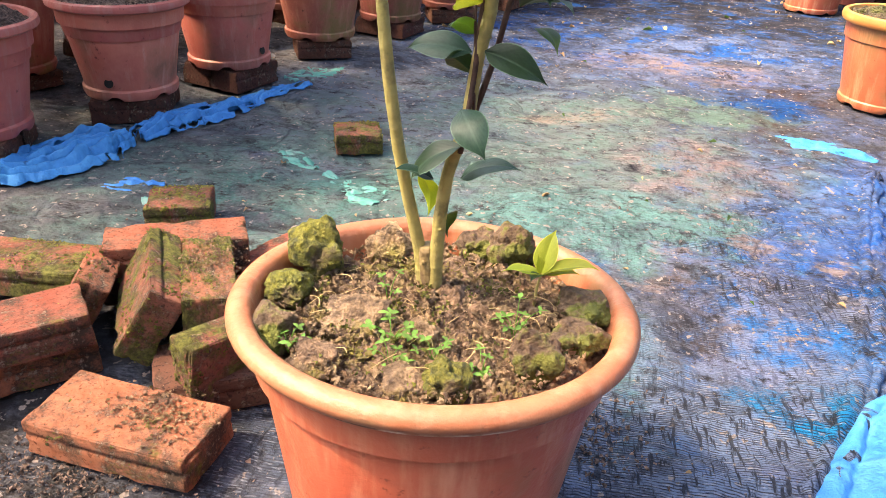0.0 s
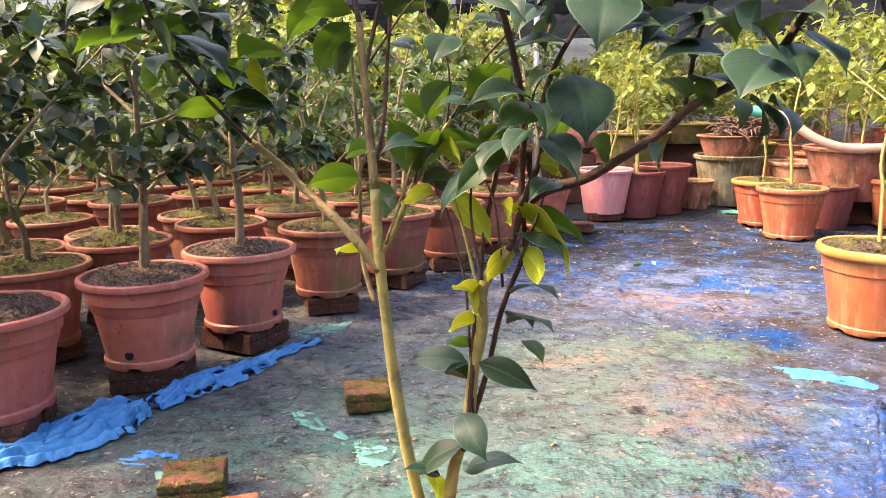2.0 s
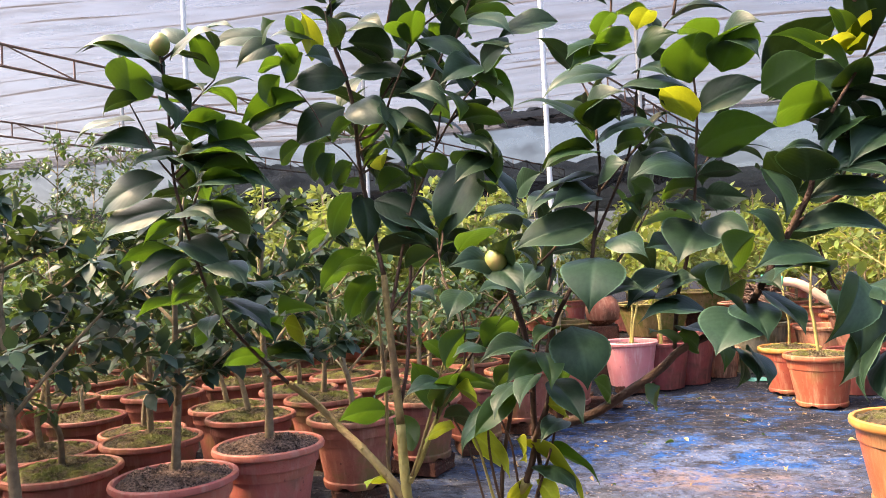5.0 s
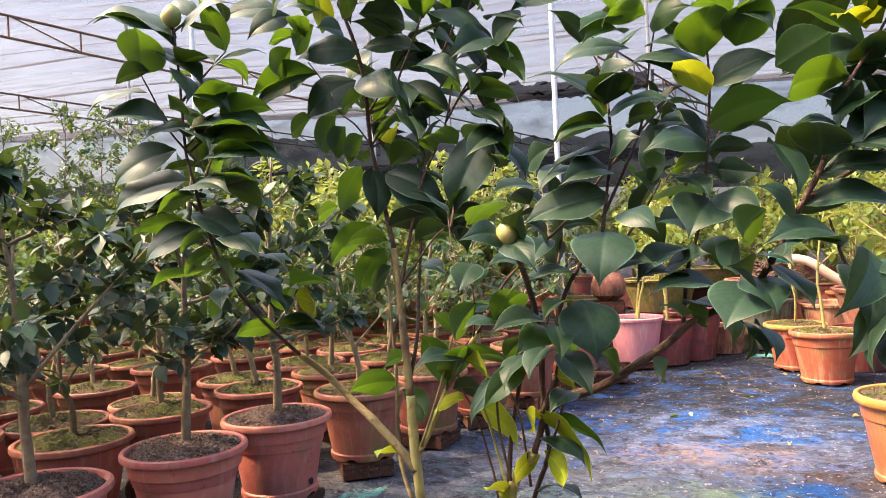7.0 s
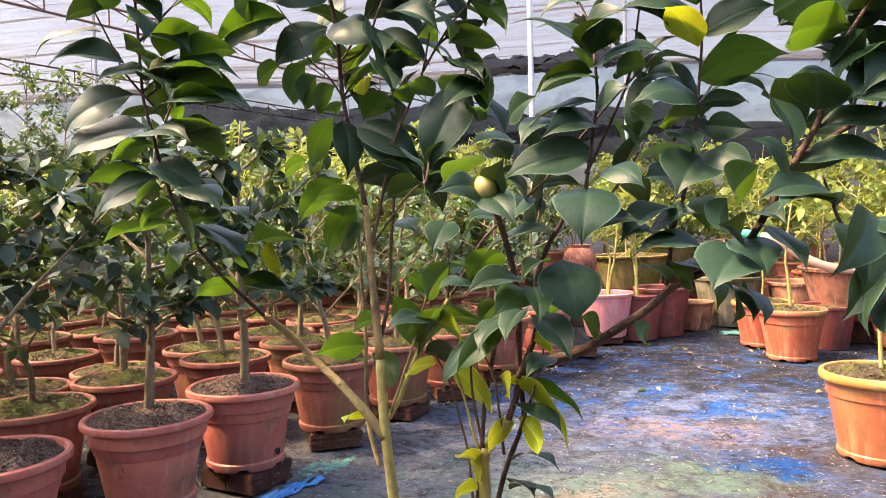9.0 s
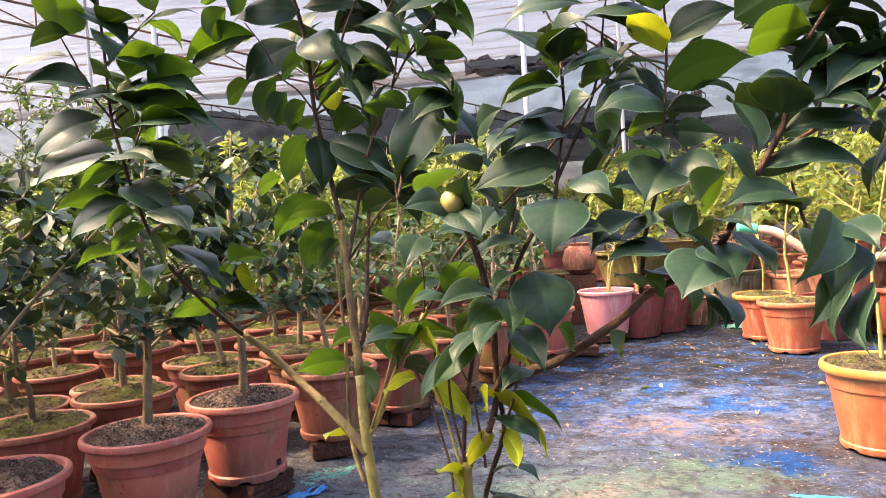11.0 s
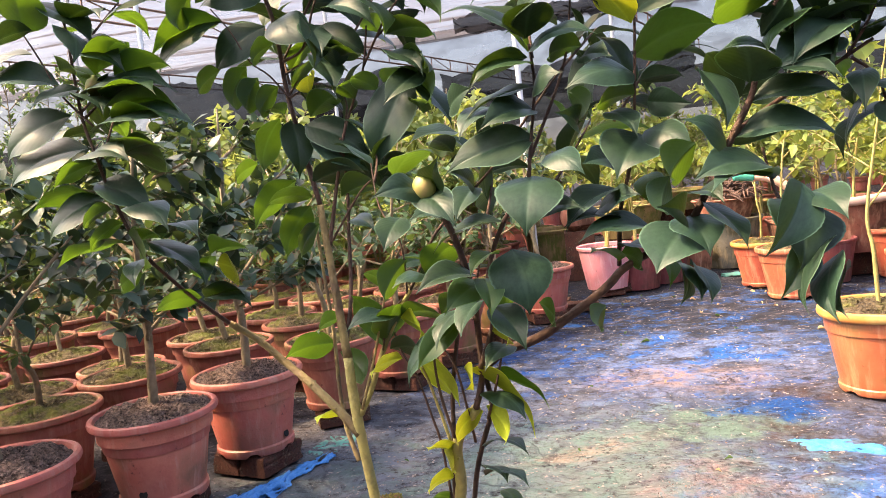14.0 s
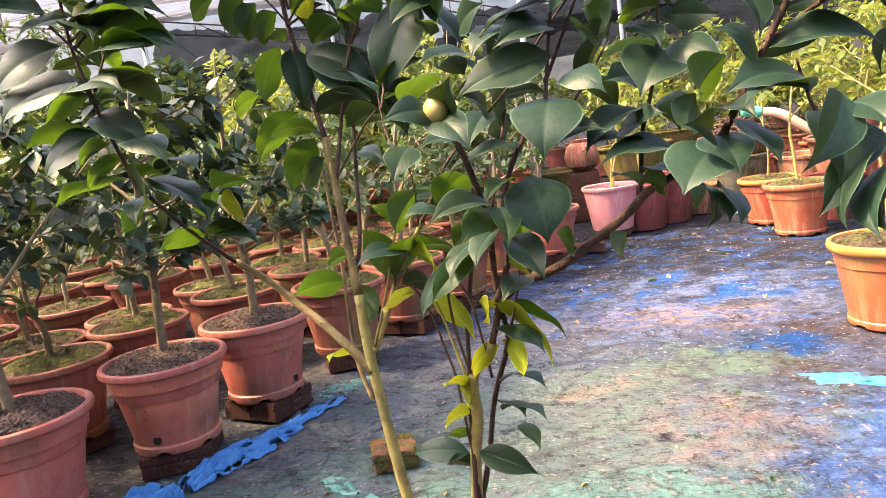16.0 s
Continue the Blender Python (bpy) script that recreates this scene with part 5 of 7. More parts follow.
leaf(-0.325, 0.485, 1.351, -0.249, 0.431, 1.375, 0.056, -3, 'g')
leaf(-0.300, 0.484, 1.339, -0.211, 0.460, 1.346, 0.054, -24, 'g')
leaf(-0.368, 0.479, 1.361, -0.307, 0.425, 1.341, 0.049, -39, 'g')
leaf(-0.362, 0.490, 1.410, -0.316, 0.436, 1.360, 0.050, -30, 'd')
leaf(-0.200, 0.585, 1.417, -0.301, 0.572, 1.384, 0.062, 24, 'g')
leaf(-0.199, 0.586, 1.415, -0.297, 0.573, 1.356, 0.067, -36, 'd')
leaf(-0.235, 0.581, 1.454, -0.236, 0.528, 1.399, 0.045, 105, 'g')
leaf(-0.241, 0.596, 1.506, -0.291, 0.556, 1.467, 0.048, -57, 'd')
leaf(-0.230, 0.581, 1.470, -0.247, 0.528, 1.449, 0.035, 36, 'g')
leaf(-0.180, 0.601, 1.501, -0.258, 0.588, 1.513, 0.046, -30, 'd')
leaf(-0.194, 0.600, 1.476, -0.193, 0.568, 1.540, 0.041, -18, 'y')
leaf(-0.219, 0.601, 1.503, -0.206, 0.548, 1.531, 0.035, -27, 'g')
leaf(-0.213, 0.581, 1.468, -0.217, 0.528, 1.484, 0.033, 6, 'g')
leaf(-0.206, 0.599, 1.489, -0.216, 0.546, 1.433, 0.045, 87, 'g')
leaf(-0.143, 0.611, 1.450, -0.236, 0.598, 1.444, 0.056, -69, 'd')
leaf(-0.151, 0.601, 1.496, -0.150, 0.548, 1.521, 0.041, -123, 'd')
leaf(-0.133, 0.601, 1.514, -0.069, 0.548, 1.496, 0.050, 42, 'd')
leaf(-0.138, 0.602, 1.499, -0.059, 0.567, 1.462, 0.057, -54, 'd')
leaf(-0.139, 0.611, 1.452, -0.047, 0.598, 1.438, 0.055, 42, 'd')
leaf(-0.166, 0.605, 1.478, -0.185, 0.552, 1.471, 0.039, -69, 'd')
leaf(-0.147, 0.619, 1.411, -0.073, 0.577, 1.369, 0.062, 48, 'd')
leaf(-0.042, 0.560, 1.481, -0.061, 0.506, 1.487, 0.033, 9, 'g')
leaf(-0.037, 0.562, 1.471, -0.017, 0.508, 1.503, 0.044, 9, 'g')
leaf(-0.026, 0.560, 1.479, 0.049, 0.547, 1.436, 0.050, 36, 'd')
leaf(-0.089, 0.588, 1.402, -0.063, 0.535, 1.331, 0.054, -36, 'd')
leaf(-0.057, 0.579, 1.411, 0.016, 0.537, 1.374, 0.054, 30, 'd')
leaf(-0.081, 0.592, 1.386, -0.004, 0.579, 1.343, 0.051, 54, 'd')
leaf(-0.074, 0.602, 1.347, -0.023, 0.549, 1.354, 0.044, -18, 'g')
leaf(0.053, 0.560, 1.436, 0.008, 0.506, 1.403, 0.052, -51, 'd')
leaf(0.050, 0.560, 1.459, 0.102, 0.506, 1.435, 0.045, 18, 'd')
leaf(0.033, 0.560, 1.492, 0.105, 0.515, 1.461, 0.052, 33, 'd')
leaf(0.057, 0.560, 1.432, 0.102, 0.506, 1.445, 0.043, 90, 'd')
leaf(0.160, 0.560, 1.482, 0.077, 0.547, 1.463, 0.050, -57, 'd')
leaf(0.053, 0.560, 1.425, 0.085, 0.506, 1.394, 0.040, -57, 'g')
leaf(0.044, 0.561, 1.419, 0.102, 0.521, 1.361, 0.052, -54, 'g')
leaf(0.021, 0.571, 1.366, 0.093, 0.524, 1.346, 0.051, -30, 'g')
leaf(0.000, 0.569, 1.409, 0.033, 0.516, 1.355, 0.049, -21, 'g')
leaf(0.027, 0.575, 1.342, 0.069, 0.522, 1.311, 0.044, 12, 'd')
leaf(0.039, 0.575, 1.338, 0.075, 0.522, 1.311, 0.041, -48, 'g')
leaf(0.061, 0.576, 1.317, 0.017, 0.523, 1.276, 0.046, -36, 'd')
leaf(0.048, 0.579, 1.313, 0.073, 0.526, 1.270, 0.043, -90, 'g')
leaf(-0.002, 0.566, 1.439, -0.016, 0.513, 1.432, 0.033, -60, 'd')
leaf(0.018, 0.560, 1.505, 0.048, 0.506, 1.457, 0.045, -72, 'g')
leaf(0.304, 0.450, 1.361, 0.308, 0.397, 1.407, 0.070, 15, 'g')
leaf(0.309, 0.450, 1.328, 0.377, 0.426, 1.352, 0.049, 63, 'd')
leaf(0.338, 0.450, 1.370, 0.364, 0.399, 1.410, 0.066, -9, 'g')
leaf(0.385, 0.443, 1.333, 0.461, 0.430, 1.419, 0.088, -48, 'd')
leaf(0.458, 0.405, 1.347, 0.368, 0.392, 1.323, 0.055, -54, 'd')
leaf(0.430, 0.380, 1.313, 0.356, 0.327, 1.291, 0.055, 51, 'g')
leaf(0.456, 0.405, 1.365, 0.460, 0.351, 1.397, 0.037, 24, 'y')
leaf(0.450, 0.400, 1.376, 0.420, 0.346, 1.400, 0.038, -36, 'g')
leaf(0.450, 0.401, 1.371, 0.411, 0.347, 1.366, 0.038, -3, 'y')
leaf(0.250, 0.480, 1.410, 0.289, 0.426, 1.414, 0.039, 78, 'g')
leaf(0.246, 0.480, 1.423, 0.191, 0.426, 1.401, 0.046, 33, 'g')
leaf(0.215, 0.480, 1.423, 0.168, 0.426, 1.398, 0.044, -21, 'g')
leaf(0.221, 0.480, 1.403, 0.171, 0.426, 1.385, 0.044, -30, 'g')
leaf(0.206, 0.480, 1.434, 0.226, 0.426, 1.444, 0.034, 6, 'g')
leaf(0.226, 0.480, 1.385, 0.137, 0.467, 1.367, 0.054, -36, 'd')
leaf(0.304, 0.450, 1.354, 0.221, 0.437, 1.360, 0.049, -36, 'd')
leaf(0.229, 0.480, 1.368, 0.273, 0.426, 1.338, 0.044, 21, 'd')
leaf(0.249, 0.480, 1.386, 0.277, 0.426, 1.367, 0.037, 27, 'd')
leaf(0.252, 0.480, 1.436, 0.264, 0.426, 1.442, 0.033, -9, 'y')
leaf(0.334, 0.450, 1.406, 0.285, 0.397, 1.408, 0.043, 9, 'g')
leaf(0.340, 0.450, 1.408, 0.371, 0.397, 1.408, 0.037, 57, 'd')
leaf(0.339, 0.450, 1.401, 0.367, 0.397, 1.372, 0.039, 12, 'd')
leaf(-0.346, 0.482, 1.327, -0.217, 0.469, 1.323, 0.076, 27, 'd')
leaf(-0.335, 0.477, 1.282, -0.194, 0.464, 1.279, 0.083, 24, 'd')
leaf(-0.315, 0.478, 1.311, -0.210, 0.465, 1.295, 0.062, -30, 'g')
leaf(-0.307, 0.478, 1.317, -0.218, 0.424, 1.315, 0.061, 6, 'g')
leaf(-0.361, 0.478, 1.306, -0.452, 0.465, 1.258, 0.060, -63, 'd')
leaf(-0.346, 0.483, 1.336, -0.386, 0.440, 1.317, 0.037, -30, 'd')
leaf(-0.347, 0.482, 1.322, -0.287, 0.430, 1.298, 0.049, -6, 'd')
leaf(-0.344, 0.476, 1.264, -0.453, 0.463, 1.227, 0.068, -45, 'd')
leaf(-0.301, 0.475, 1.287, -0.208, 0.428, 1.278, 0.061, -12, 'g')
leaf(-0.305, 0.475, 1.251, -0.213, 0.421, 1.249, 0.062, -15, 'g')
leaf(-0.347, 0.475, 1.248, -0.259, 0.421, 1.242, 0.060, 27, 'd')
leaf(-0.301, 0.475, 1.254, -0.214, 0.427, 1.223, 0.061, -57, 'g')
leaf(-0.336, 0.475, 1.244, -0.368, 0.428, 1.216, 0.037, 48, 'g')
leaf(-0.336, 0.476, 1.204, -0.423, 0.463, 1.198, 0.051, 30, 'g')
leaf(-0.330, 0.476, 1.202, -0.410, 0.463, 1.155, 0.055, -51, 'd')
leaf(-0.339, 0.475, 1.220, -0.261, 0.462, 1.176, 0.052, 33, 'd')
leaf(-0.326, 0.477, 1.187, -0.333, 0.423, 1.167, 0.034, 54, 'g')
leaf(-0.315, 0.480, 1.169, -0.331, 0.426, 1.136, 0.038, 57, 'g')
leaf(-0.314, 0.482, 1.145, -0.408, 0.469, 1.124, 0.056, 12, 'g')
leaf(-0.313, 0.481, 1.157, -0.263, 0.427, 1.111, 0.050, -81, 'g')
leaf(-0.299, 0.478, 1.188, -0.225, 0.424, 1.160, 0.055, 9, 'd')
leaf(-0.297, 0.485, 1.146, -0.238, 0.431, 1.148, 0.046, -24, 'g')
leaf(-0.291, 0.488, 1.142, -0.212, 0.464, 1.100, 0.054, 3, 'd')
leaf(-0.259, 0.513, 1.109, -0.207, 0.460, 1.087, 0.045, -15, 'd')
leaf(-0.242, 0.537, 1.083, -0.202, 0.483, 1.120, 0.044, 27, 'g')
leaf(-0.227, 0.535, 1.104, -0.179, 0.481, 1.082, 0.044, -81, 'y')
leaf(-0.229, 0.523, 1.118, -0.143, 0.471, 1.115, 0.059, -27, 'g')
leaf(-0.253, 0.549, 1.052, -0.176, 0.495, 1.070, 0.056, -18, 'd')
leaf(-0.252, 0.552, 1.052, -0.171, 0.498, 1.054, 0.057, -3, 'd')
leaf(-0.258, 0.540, 1.061, -0.304, 0.497, 1.052, 0.037, 57, 'g')
leaf(-0.310, 0.497, 1.103, -0.309, 0.444, 1.089, 0.035, 81, 'g')
leaf(-0.304, 0.492, 1.121, -0.288, 0.439, 1.095, 0.035, 15, 'd')
leaf(-0.269, 0.490, 1.148, -0.196, 0.436, 1.148, 0.052, 6, 'd')
leaf(-0.153, 0.619, 1.409, -0.229, 0.605, 1.354, 0.062, -69, 'd')
leaf(-0.180, 0.601, 1.356, -0.182, 0.548, 1.292, 0.049, 102, 'g')
leaf(-0.216, 0.597, 1.356, -0.227, 0.544, 1.321, 0.038, 72, 'g')
leaf(-0.168, 0.607, 1.341, -0.169, 0.554, 1.289, 0.045, 111, 'g')
leaf(-0.144, 0.614, 1.327, -0.153, 0.560, 1.281, 0.041, 90, 'g')
leaf(-0.145, 0.621, 1.386, -0.160, 0.567, 1.350, 0.039, 63, 'g')
leaf(-0.143, 0.623, 1.290, -0.145, 0.569, 1.292, 0.032, 18, 'g')
leaf(-0.151, 0.622, 1.285, -0.173, 0.592, 1.213, 0.048, 81, 'g')
leaf(-0.136, 0.623, 1.281, -0.123, 0.596, 1.201, 0.050, -12, 'd')
leaf(-0.189, 0.618, 1.228, -0.202, 0.565, 1.201, 0.035, 69, 'g')
leaf(-0.116, 0.621, 1.271, -0.024, 0.608, 1.216, 0.062, 48, 'd')
leaf(-0.111, 0.620, 1.255, -0.017, 0.607, 1.193, 0.066, 36, 'd')
leaf(0.043, 0.579, 1.313, -0.013, 0.566, 1.202, 0.073, -63, 'd')
leaf(0.043, 0.580, 1.309, 0.095, 0.555, 1.244, 0.050, 6, 'd')
leaf(0.015, 0.576, 1.344, 0.071, 0.523, 1.307, 0.050, 6, 'd')
leaf(0.044, 0.576, 1.334, 0.080, 0.523, 1.307, 0.040, -51, 'g')
leaf(-0.107, 0.622, 1.282, -0.051, 0.569, 1.298, 0.046, -27, 'g')
leaf(-0.085, 0.602, 1.357, -0.046, 0.549, 1.301, 0.050, -9, 'd')
leaf(-0.002, 0.587, 1.301, -0.023, 0.534, 1.315, 0.034, 27, 'g')
leaf(-0.034, 0.591, 1.294, -0.043, 0.538, 1.307, 0.034, 18, 'g')
leaf(-0.104, 0.623, 1.313, -0.082, 0.569, 1.331, 0.035, 33, 'y')
leaf(0.007, 0.584, 1.310, 0.064, 0.531, 1.311, 0.045, -12, 'g')
leaf(-0.060, 0.588, 1.340, -0.005, 0.535, 1.340, 0.044, -12, 'g')
leaf(-0.051, 0.584, 1.335, -0.042, 0.531, 1.355, 0.041, -6, 'd')
leaf(-0.086, 0.590, 1.395, -0.054, 0.537, 1.347, 0.046, -9, 'd')
leaf(0.015, 0.545, 1.189, 0.078, 0.491, 1.214, 0.050, -9, 'g')
leaf(0.106, 0.491, 1.230, 0.061, 0.438, 1.224, 0.040, -27, 'd')
leaf(0.101, 0.483, 1.208, 0.082, 0.429, 1.219, 0.034, 18, 'd')
leaf(0.102, 0.487, 1.257, 0.134, 0.433, 1.272, 0.038, 87, 'd')
leaf(0.057, 0.567, 1.263, 0.054, 0.514, 1.277, 0.032, -24, 'g')
leaf(-0.135, 0.610, 1.199, -0.199, 0.597, 1.140, 0.051, 42, 'g')
leaf(-0.111, 0.601, 1.174, -0.162, 0.555, 1.171, 0.040, 39, 'g')
leaf(-0.116, 0.601, 1.163, -0.150, 0.575, 1.098, 0.052, 78, 'g')
leaf(-0.111, 0.615, 1.137, -0.125, 0.561, 1.094, 0.040, 84, 'g')
leaf(-0.111, 0.606, 1.193, -0.026, 0.575, 1.202, 0.052, -39, 'd')
leaf(-0.071, 0.600, 1.171, -0.001, 0.547, 1.176, 0.051, -33, 'g')
leaf(0.081, 0.389, 1.166, 0.038, 0.334, 1.170, 0.040, -54, 'd')
leaf(0.076, 0.389, 1.166, 0.116, 0.334, 1.135, 0.043, 24, 'd')
leaf(0.119, 0.498, 1.165, 0.100, 0.445, 1.132, 0.039, -12, 'd')
leaf(0.092, 0.389, 1.174, 0.104, 0.334, 1.198, 0.035, 138, 'd')
leaf(0.119, 0.498, 1.165, 0.099, 0.445, 1.187, 0.035, -75, 'd')
leaf(0.023, 0.515, 1.138, 0.011, 0.462, 1.105, 0.046, -15, 'd')
leaf(0.026, 0.514, 1.088, 0.004, 0.461, 1.045, 0.041, 102, 'g')
leaf(0.052, 0.523, 1.061, 0.015, 0.469, 1.063, 0.038, -21, 'd')
leaf(0.116, 0.447, 1.069, 0.056, 0.399, 1.065, 0.044, -24, 'd')
leaf(0.046, 0.524, 1.065, 0.094, 0.470, 1.104, 0.048, -30, 'g')
leaf(0.096, 0.449, 1.130, 0.059, 0.396, 1.142, 0.039, -27, 'd')
leaf(0.151, 0.455, 1.125, 0.070, 0.442, 1.103, 0.050, -12, 'd')
leaf(-0.023, 0.545, 0.976, -0.049, 0.519, 1.052, 0.049, 39, 'g')
leaf(-0.019, 0.547, 0.980, 0.012, 0.493, 1.040, 0.051, 3, 'g')
leaf(0.000, 0.538, 1.015, -0.054, 0.490, 1.012, 0.041, -18, 'd')
leaf(0.004, 0.537, 1.015, 0.076, 0.486, 1.010, 0.051, -36, 'g')
leaf(-0.112, 0.622, 0.969, -0.180, 0.596, 0.960, 0.052, 66, 'g')
leaf(-0.091, 0.598, 1.008, -0.110, 0.545, 0.999, 0.033, 63, 'g')
leaf(-0.098, 0.595, 0.962, -0.054, 0.540, 0.929, 0.045, -108, 'g')
leaf(-0.001, 0.544, 0.959, -0.032, 0.490, 0.952, 0.037, 51, 'y')
leaf(-0.016, 0.547, 0.972, 0.039, 0.493, 0.966, 0.045, -54, 'd')
leaf(0.017, 0.535, 0.959, 0.073, 0.515, 0.902, 0.048, -72, 'y')
leaf(0.070, 0.508, 0.997, 0.011, 0.495, 0.936, 0.050, -21, 'd')
leaf(0.093, 0.483, 1.027, 0.064, 0.429, 0.995, 0.040, 9, 'd')
leaf(0.120, 0.459, 1.058, 0.084, 0.405, 1.038, 0.043, -33, 'g')
leaf(0.114, 0.470, 1.037, 0.095, 0.416, 1.009, 0.037, 6, 'd')
leaf(0.124, 0.453, 1.064, 0.134, 0.401, 1.031, 0.037, -12, 'g')
leaf(0.158, 0.460, 1.093, 0.173, 0.423, 1.026, 0.078, 6, 'd')
leaf(0.130, 0.461, 1.031, 0.167, 0.409, 0.991, 0.044, 12, 'd')
leaf(0.180, 0.493, 1.025, 0.195, 0.440, 1.006, 0.034, -90, 'g')
leaf(0.122, 0.470, 1.001, 0.147, 0.418, 0.996, 0.034, -69, 'y')
leaf(0.189, 0.440, 1.171, 0.178, 0.387, 1.114, 0.078, -9, 'd')
leaf(0.178, 0.452, 1.119, 0.239, 0.401, 1.136, 0.048, 39, 'd')
leaf(0.280, 0.457, 1.147, 0.217, 0.412, 1.115, 0.049, -12, 'd')
leaf(0.255, 0.460, 1.126, 0.295, 0.406, 1.143, 0.040, 45, 'd')
leaf(0.307, 0.440, 1.104, 0.230, 0.404, 1.103, 0.050, -24, 'd')
leaf(0.277, 0.465, 1.105, 0.218, 0.411, 1.120, 0.048, -15, 'd')
leaf(0.338, 0.409, 1.106, 0.298, 0.355, 1.069, 0.076, -18, 'd')
leaf(0.337, 0.404, 1.115, 0.348, 0.350, 1.083, 0.056, 3, 'd')
leaf(0.335, 0.407, 1.115, 0.306, 0.353, 1.131, 0.040, -84, 'd')
leaf(0.327, 0.424, 1.156, 0.311, 0.370, 1.121, 0.039, 129, 'g')
leaf(0.276, 0.470, 1.077, 0.292, 0.418, 1.065, 0.033, -78, 'g')
leaf(0.273, 0.471, 1.068, 0.241, 0.417, 1.088, 0.038, -9, 'g')
leaf(0.277, 0.470, 1.083, 0.310, 0.418, 1.079, 0.037, 3, 'd')
leaf(0.335, 0.437, 1.064, 0.344, 0.384, 1.035, 0.035, -30, 'd')
leaf(0.340, 0.423, 1.065, 0.351, 0.369, 1.034, 0.037, -36, 'd')
leaf(0.327, 0.440, 1.067, 0.325, 0.387, 1.030, 0.038, -60, 'd')
leaf(0.255, 0.481, 1.018, 0.244, 0.427, 1.002, 0.033, 111, 'g')
leaf(0.410, 0.374, 1.157, 0.334, 0.324, 1.156, 0.054, -36, 'd')
leaf(0.384, 0.385, 1.187, 0.478, 0.372, 1.178, 0.055, 33, 'd')
leaf(0.400, 0.382, 1.218, 0.480, 0.368, 1.219, 0.046, 33, 'd')
leaf(0.400, 0.380, 1.236, 0.380, 0.327, 1.266, 0.065, -15, 'd')
leaf(0.411, 0.380, 1.243, 0.469, 0.339, 1.230, 0.041, 21, 'd')
leaf(0.356, 0.402, 1.257, 0.373, 0.348, 1.197, 0.048, -24, 'd')
leaf(0.376, 0.387, 1.172, 0.332, 0.332, 1.209, 0.045, -75, 'd')
leaf(0.309, 0.450, 1.205, 0.350, 0.397, 1.181, 0.043, 39, 'd')
leaf(0.349, 0.387, 1.186, 0.315, 0.334, 1.153, 0.046, 102, 'g')
leaf(0.306, 0.450, 1.202, 0.273, 0.397, 1.162, 0.074, -24, 'd')
leaf(0.205, 0.446, 1.191, 0.242, 0.393, 1.170, 0.040, 30, 'd')
leaf(0.275, 0.453, 1.179, 0.241, 0.400, 1.179, 0.037, -57, 'd')
leaf(0.195, 0.451, 1.212, 0.094, 0.438, 1.185, 0.061, -51, 'd')
leaf(0.197, 0.467, 1.242, 0.140, 0.413, 1.227, 0.046, -42, 'd')
leaf(0.154, 0.477, 1.251, 0.115, 0.423, 1.220, 0.043, -9, 'd')
leaf(0.199, 0.459, 1.266, 0.123, 0.438, 1.241, 0.048, -15, 'd')
leaf(0.195, 0.460, 1.298, 0.129, 0.420, 1.269, 0.048, 33, 'd')
leaf(0.201, 0.460, 1.290, 0.136, 0.413, 1.274, 0.048, -18, 'g')
leaf(0.193, 0.460, 1.315, 0.110, 0.447, 1.359, 0.056, -24, 'd')
leaf(0.195, 0.460, 1.318, 0.211, 0.406, 1.345, 0.060, 0, 'd')
leaf(0.186, 0.460, 1.334, 0.228, 0.406, 1.351, 0.040, 60, 'd')
leaf(0.197, 0.460, 1.304, 0.267, 0.423, 1.311, 0.046, 36, 'd')
leaf(0.254, 0.478, 1.305, 0.215, 0.424, 1.290, 0.039, 51, 'g')
leaf(0.198, 0.459, 1.261, 0.227, 0.405, 1.273, 0.037, 66, 'd')
leaf(0.304, 0.450, 1.265, 0.232, 0.404, 1.258, 0.050, -48, 'd')
leaf(0.253, 0.477, 1.293, 0.280, 0.423, 1.284, 0.035, 42, 'd')
leaf(0.235, 0.475, 1.258, 0.246, 0.421, 1.222, 0.038, -102, 'g')
leaf(0.303, 0.450, 1.244, 0.257, 0.397, 1.231, 0.041, 39, 'g')
leaf(0.276, 0.450, 1.229, 0.297, 0.397, 1.201, 0.038, 9, 'd')
leaf(0.240, 0.461, 1.219, 0.221, 0.407, 1.233, 0.034, -93, 'd')
leaf(0.305, 0.450, 1.317, 0.264, 0.397, 1.349, 0.044, 6, 'y')
leaf(0.304, 0.450, 1.283, 0.392, 0.437, 1.305, 0.063, -45, 'g')
leaf(0.418, 0.340, 1.125, 0.409, 0.288, 1.071, 0.076, -27, 'd')
leaf(0.435, 0.337, 1.132, 0.445, 0.283, 1.112, 0.041, 15, 'd')
leaf(0.446, 0.322, 1.095, 0.403, 0.277, 1.038, 0.049, 39, 'd')
leaf(0.449, 0.320, 1.078, 0.424, 0.267, 1.030, 0.044, 45, 'd')
leaf(0.457, 0.320, 1.065, 0.430, 0.267, 1.034, 0.039, 54, 'd')
leaf(0.411, 0.363, 1.145, 0.344, 0.309, 1.145, 0.050, -6, 'd')
leaf(0.352, 0.396, 1.128, 0.381, 0.342, 1.087, 0.043, -12, 'd')
leaf(0.347, 0.393, 1.137, 0.361, 0.340, 1.131, 0.033, 21, 'd')
leaf(0.469, 0.410, 1.297, 0.408, 0.356, 1.260, 0.052, 9, 'g')
leaf(0.492, 0.410, 1.270, 0.412, 0.364, 1.243, 0.056, -36, 'd')
leaf(0.498, 0.410, 1.285, 0.431, 0.356, 1.249, 0.055, -27, 'd')
leaf(0.500, 0.410, 1.277, 0.464, 0.356, 1.230, 0.046, 39, 'd')
leaf(0.103, 0.517, 0.899, 0.129, 0.464, 0.868, 0.039, -102, 'y')
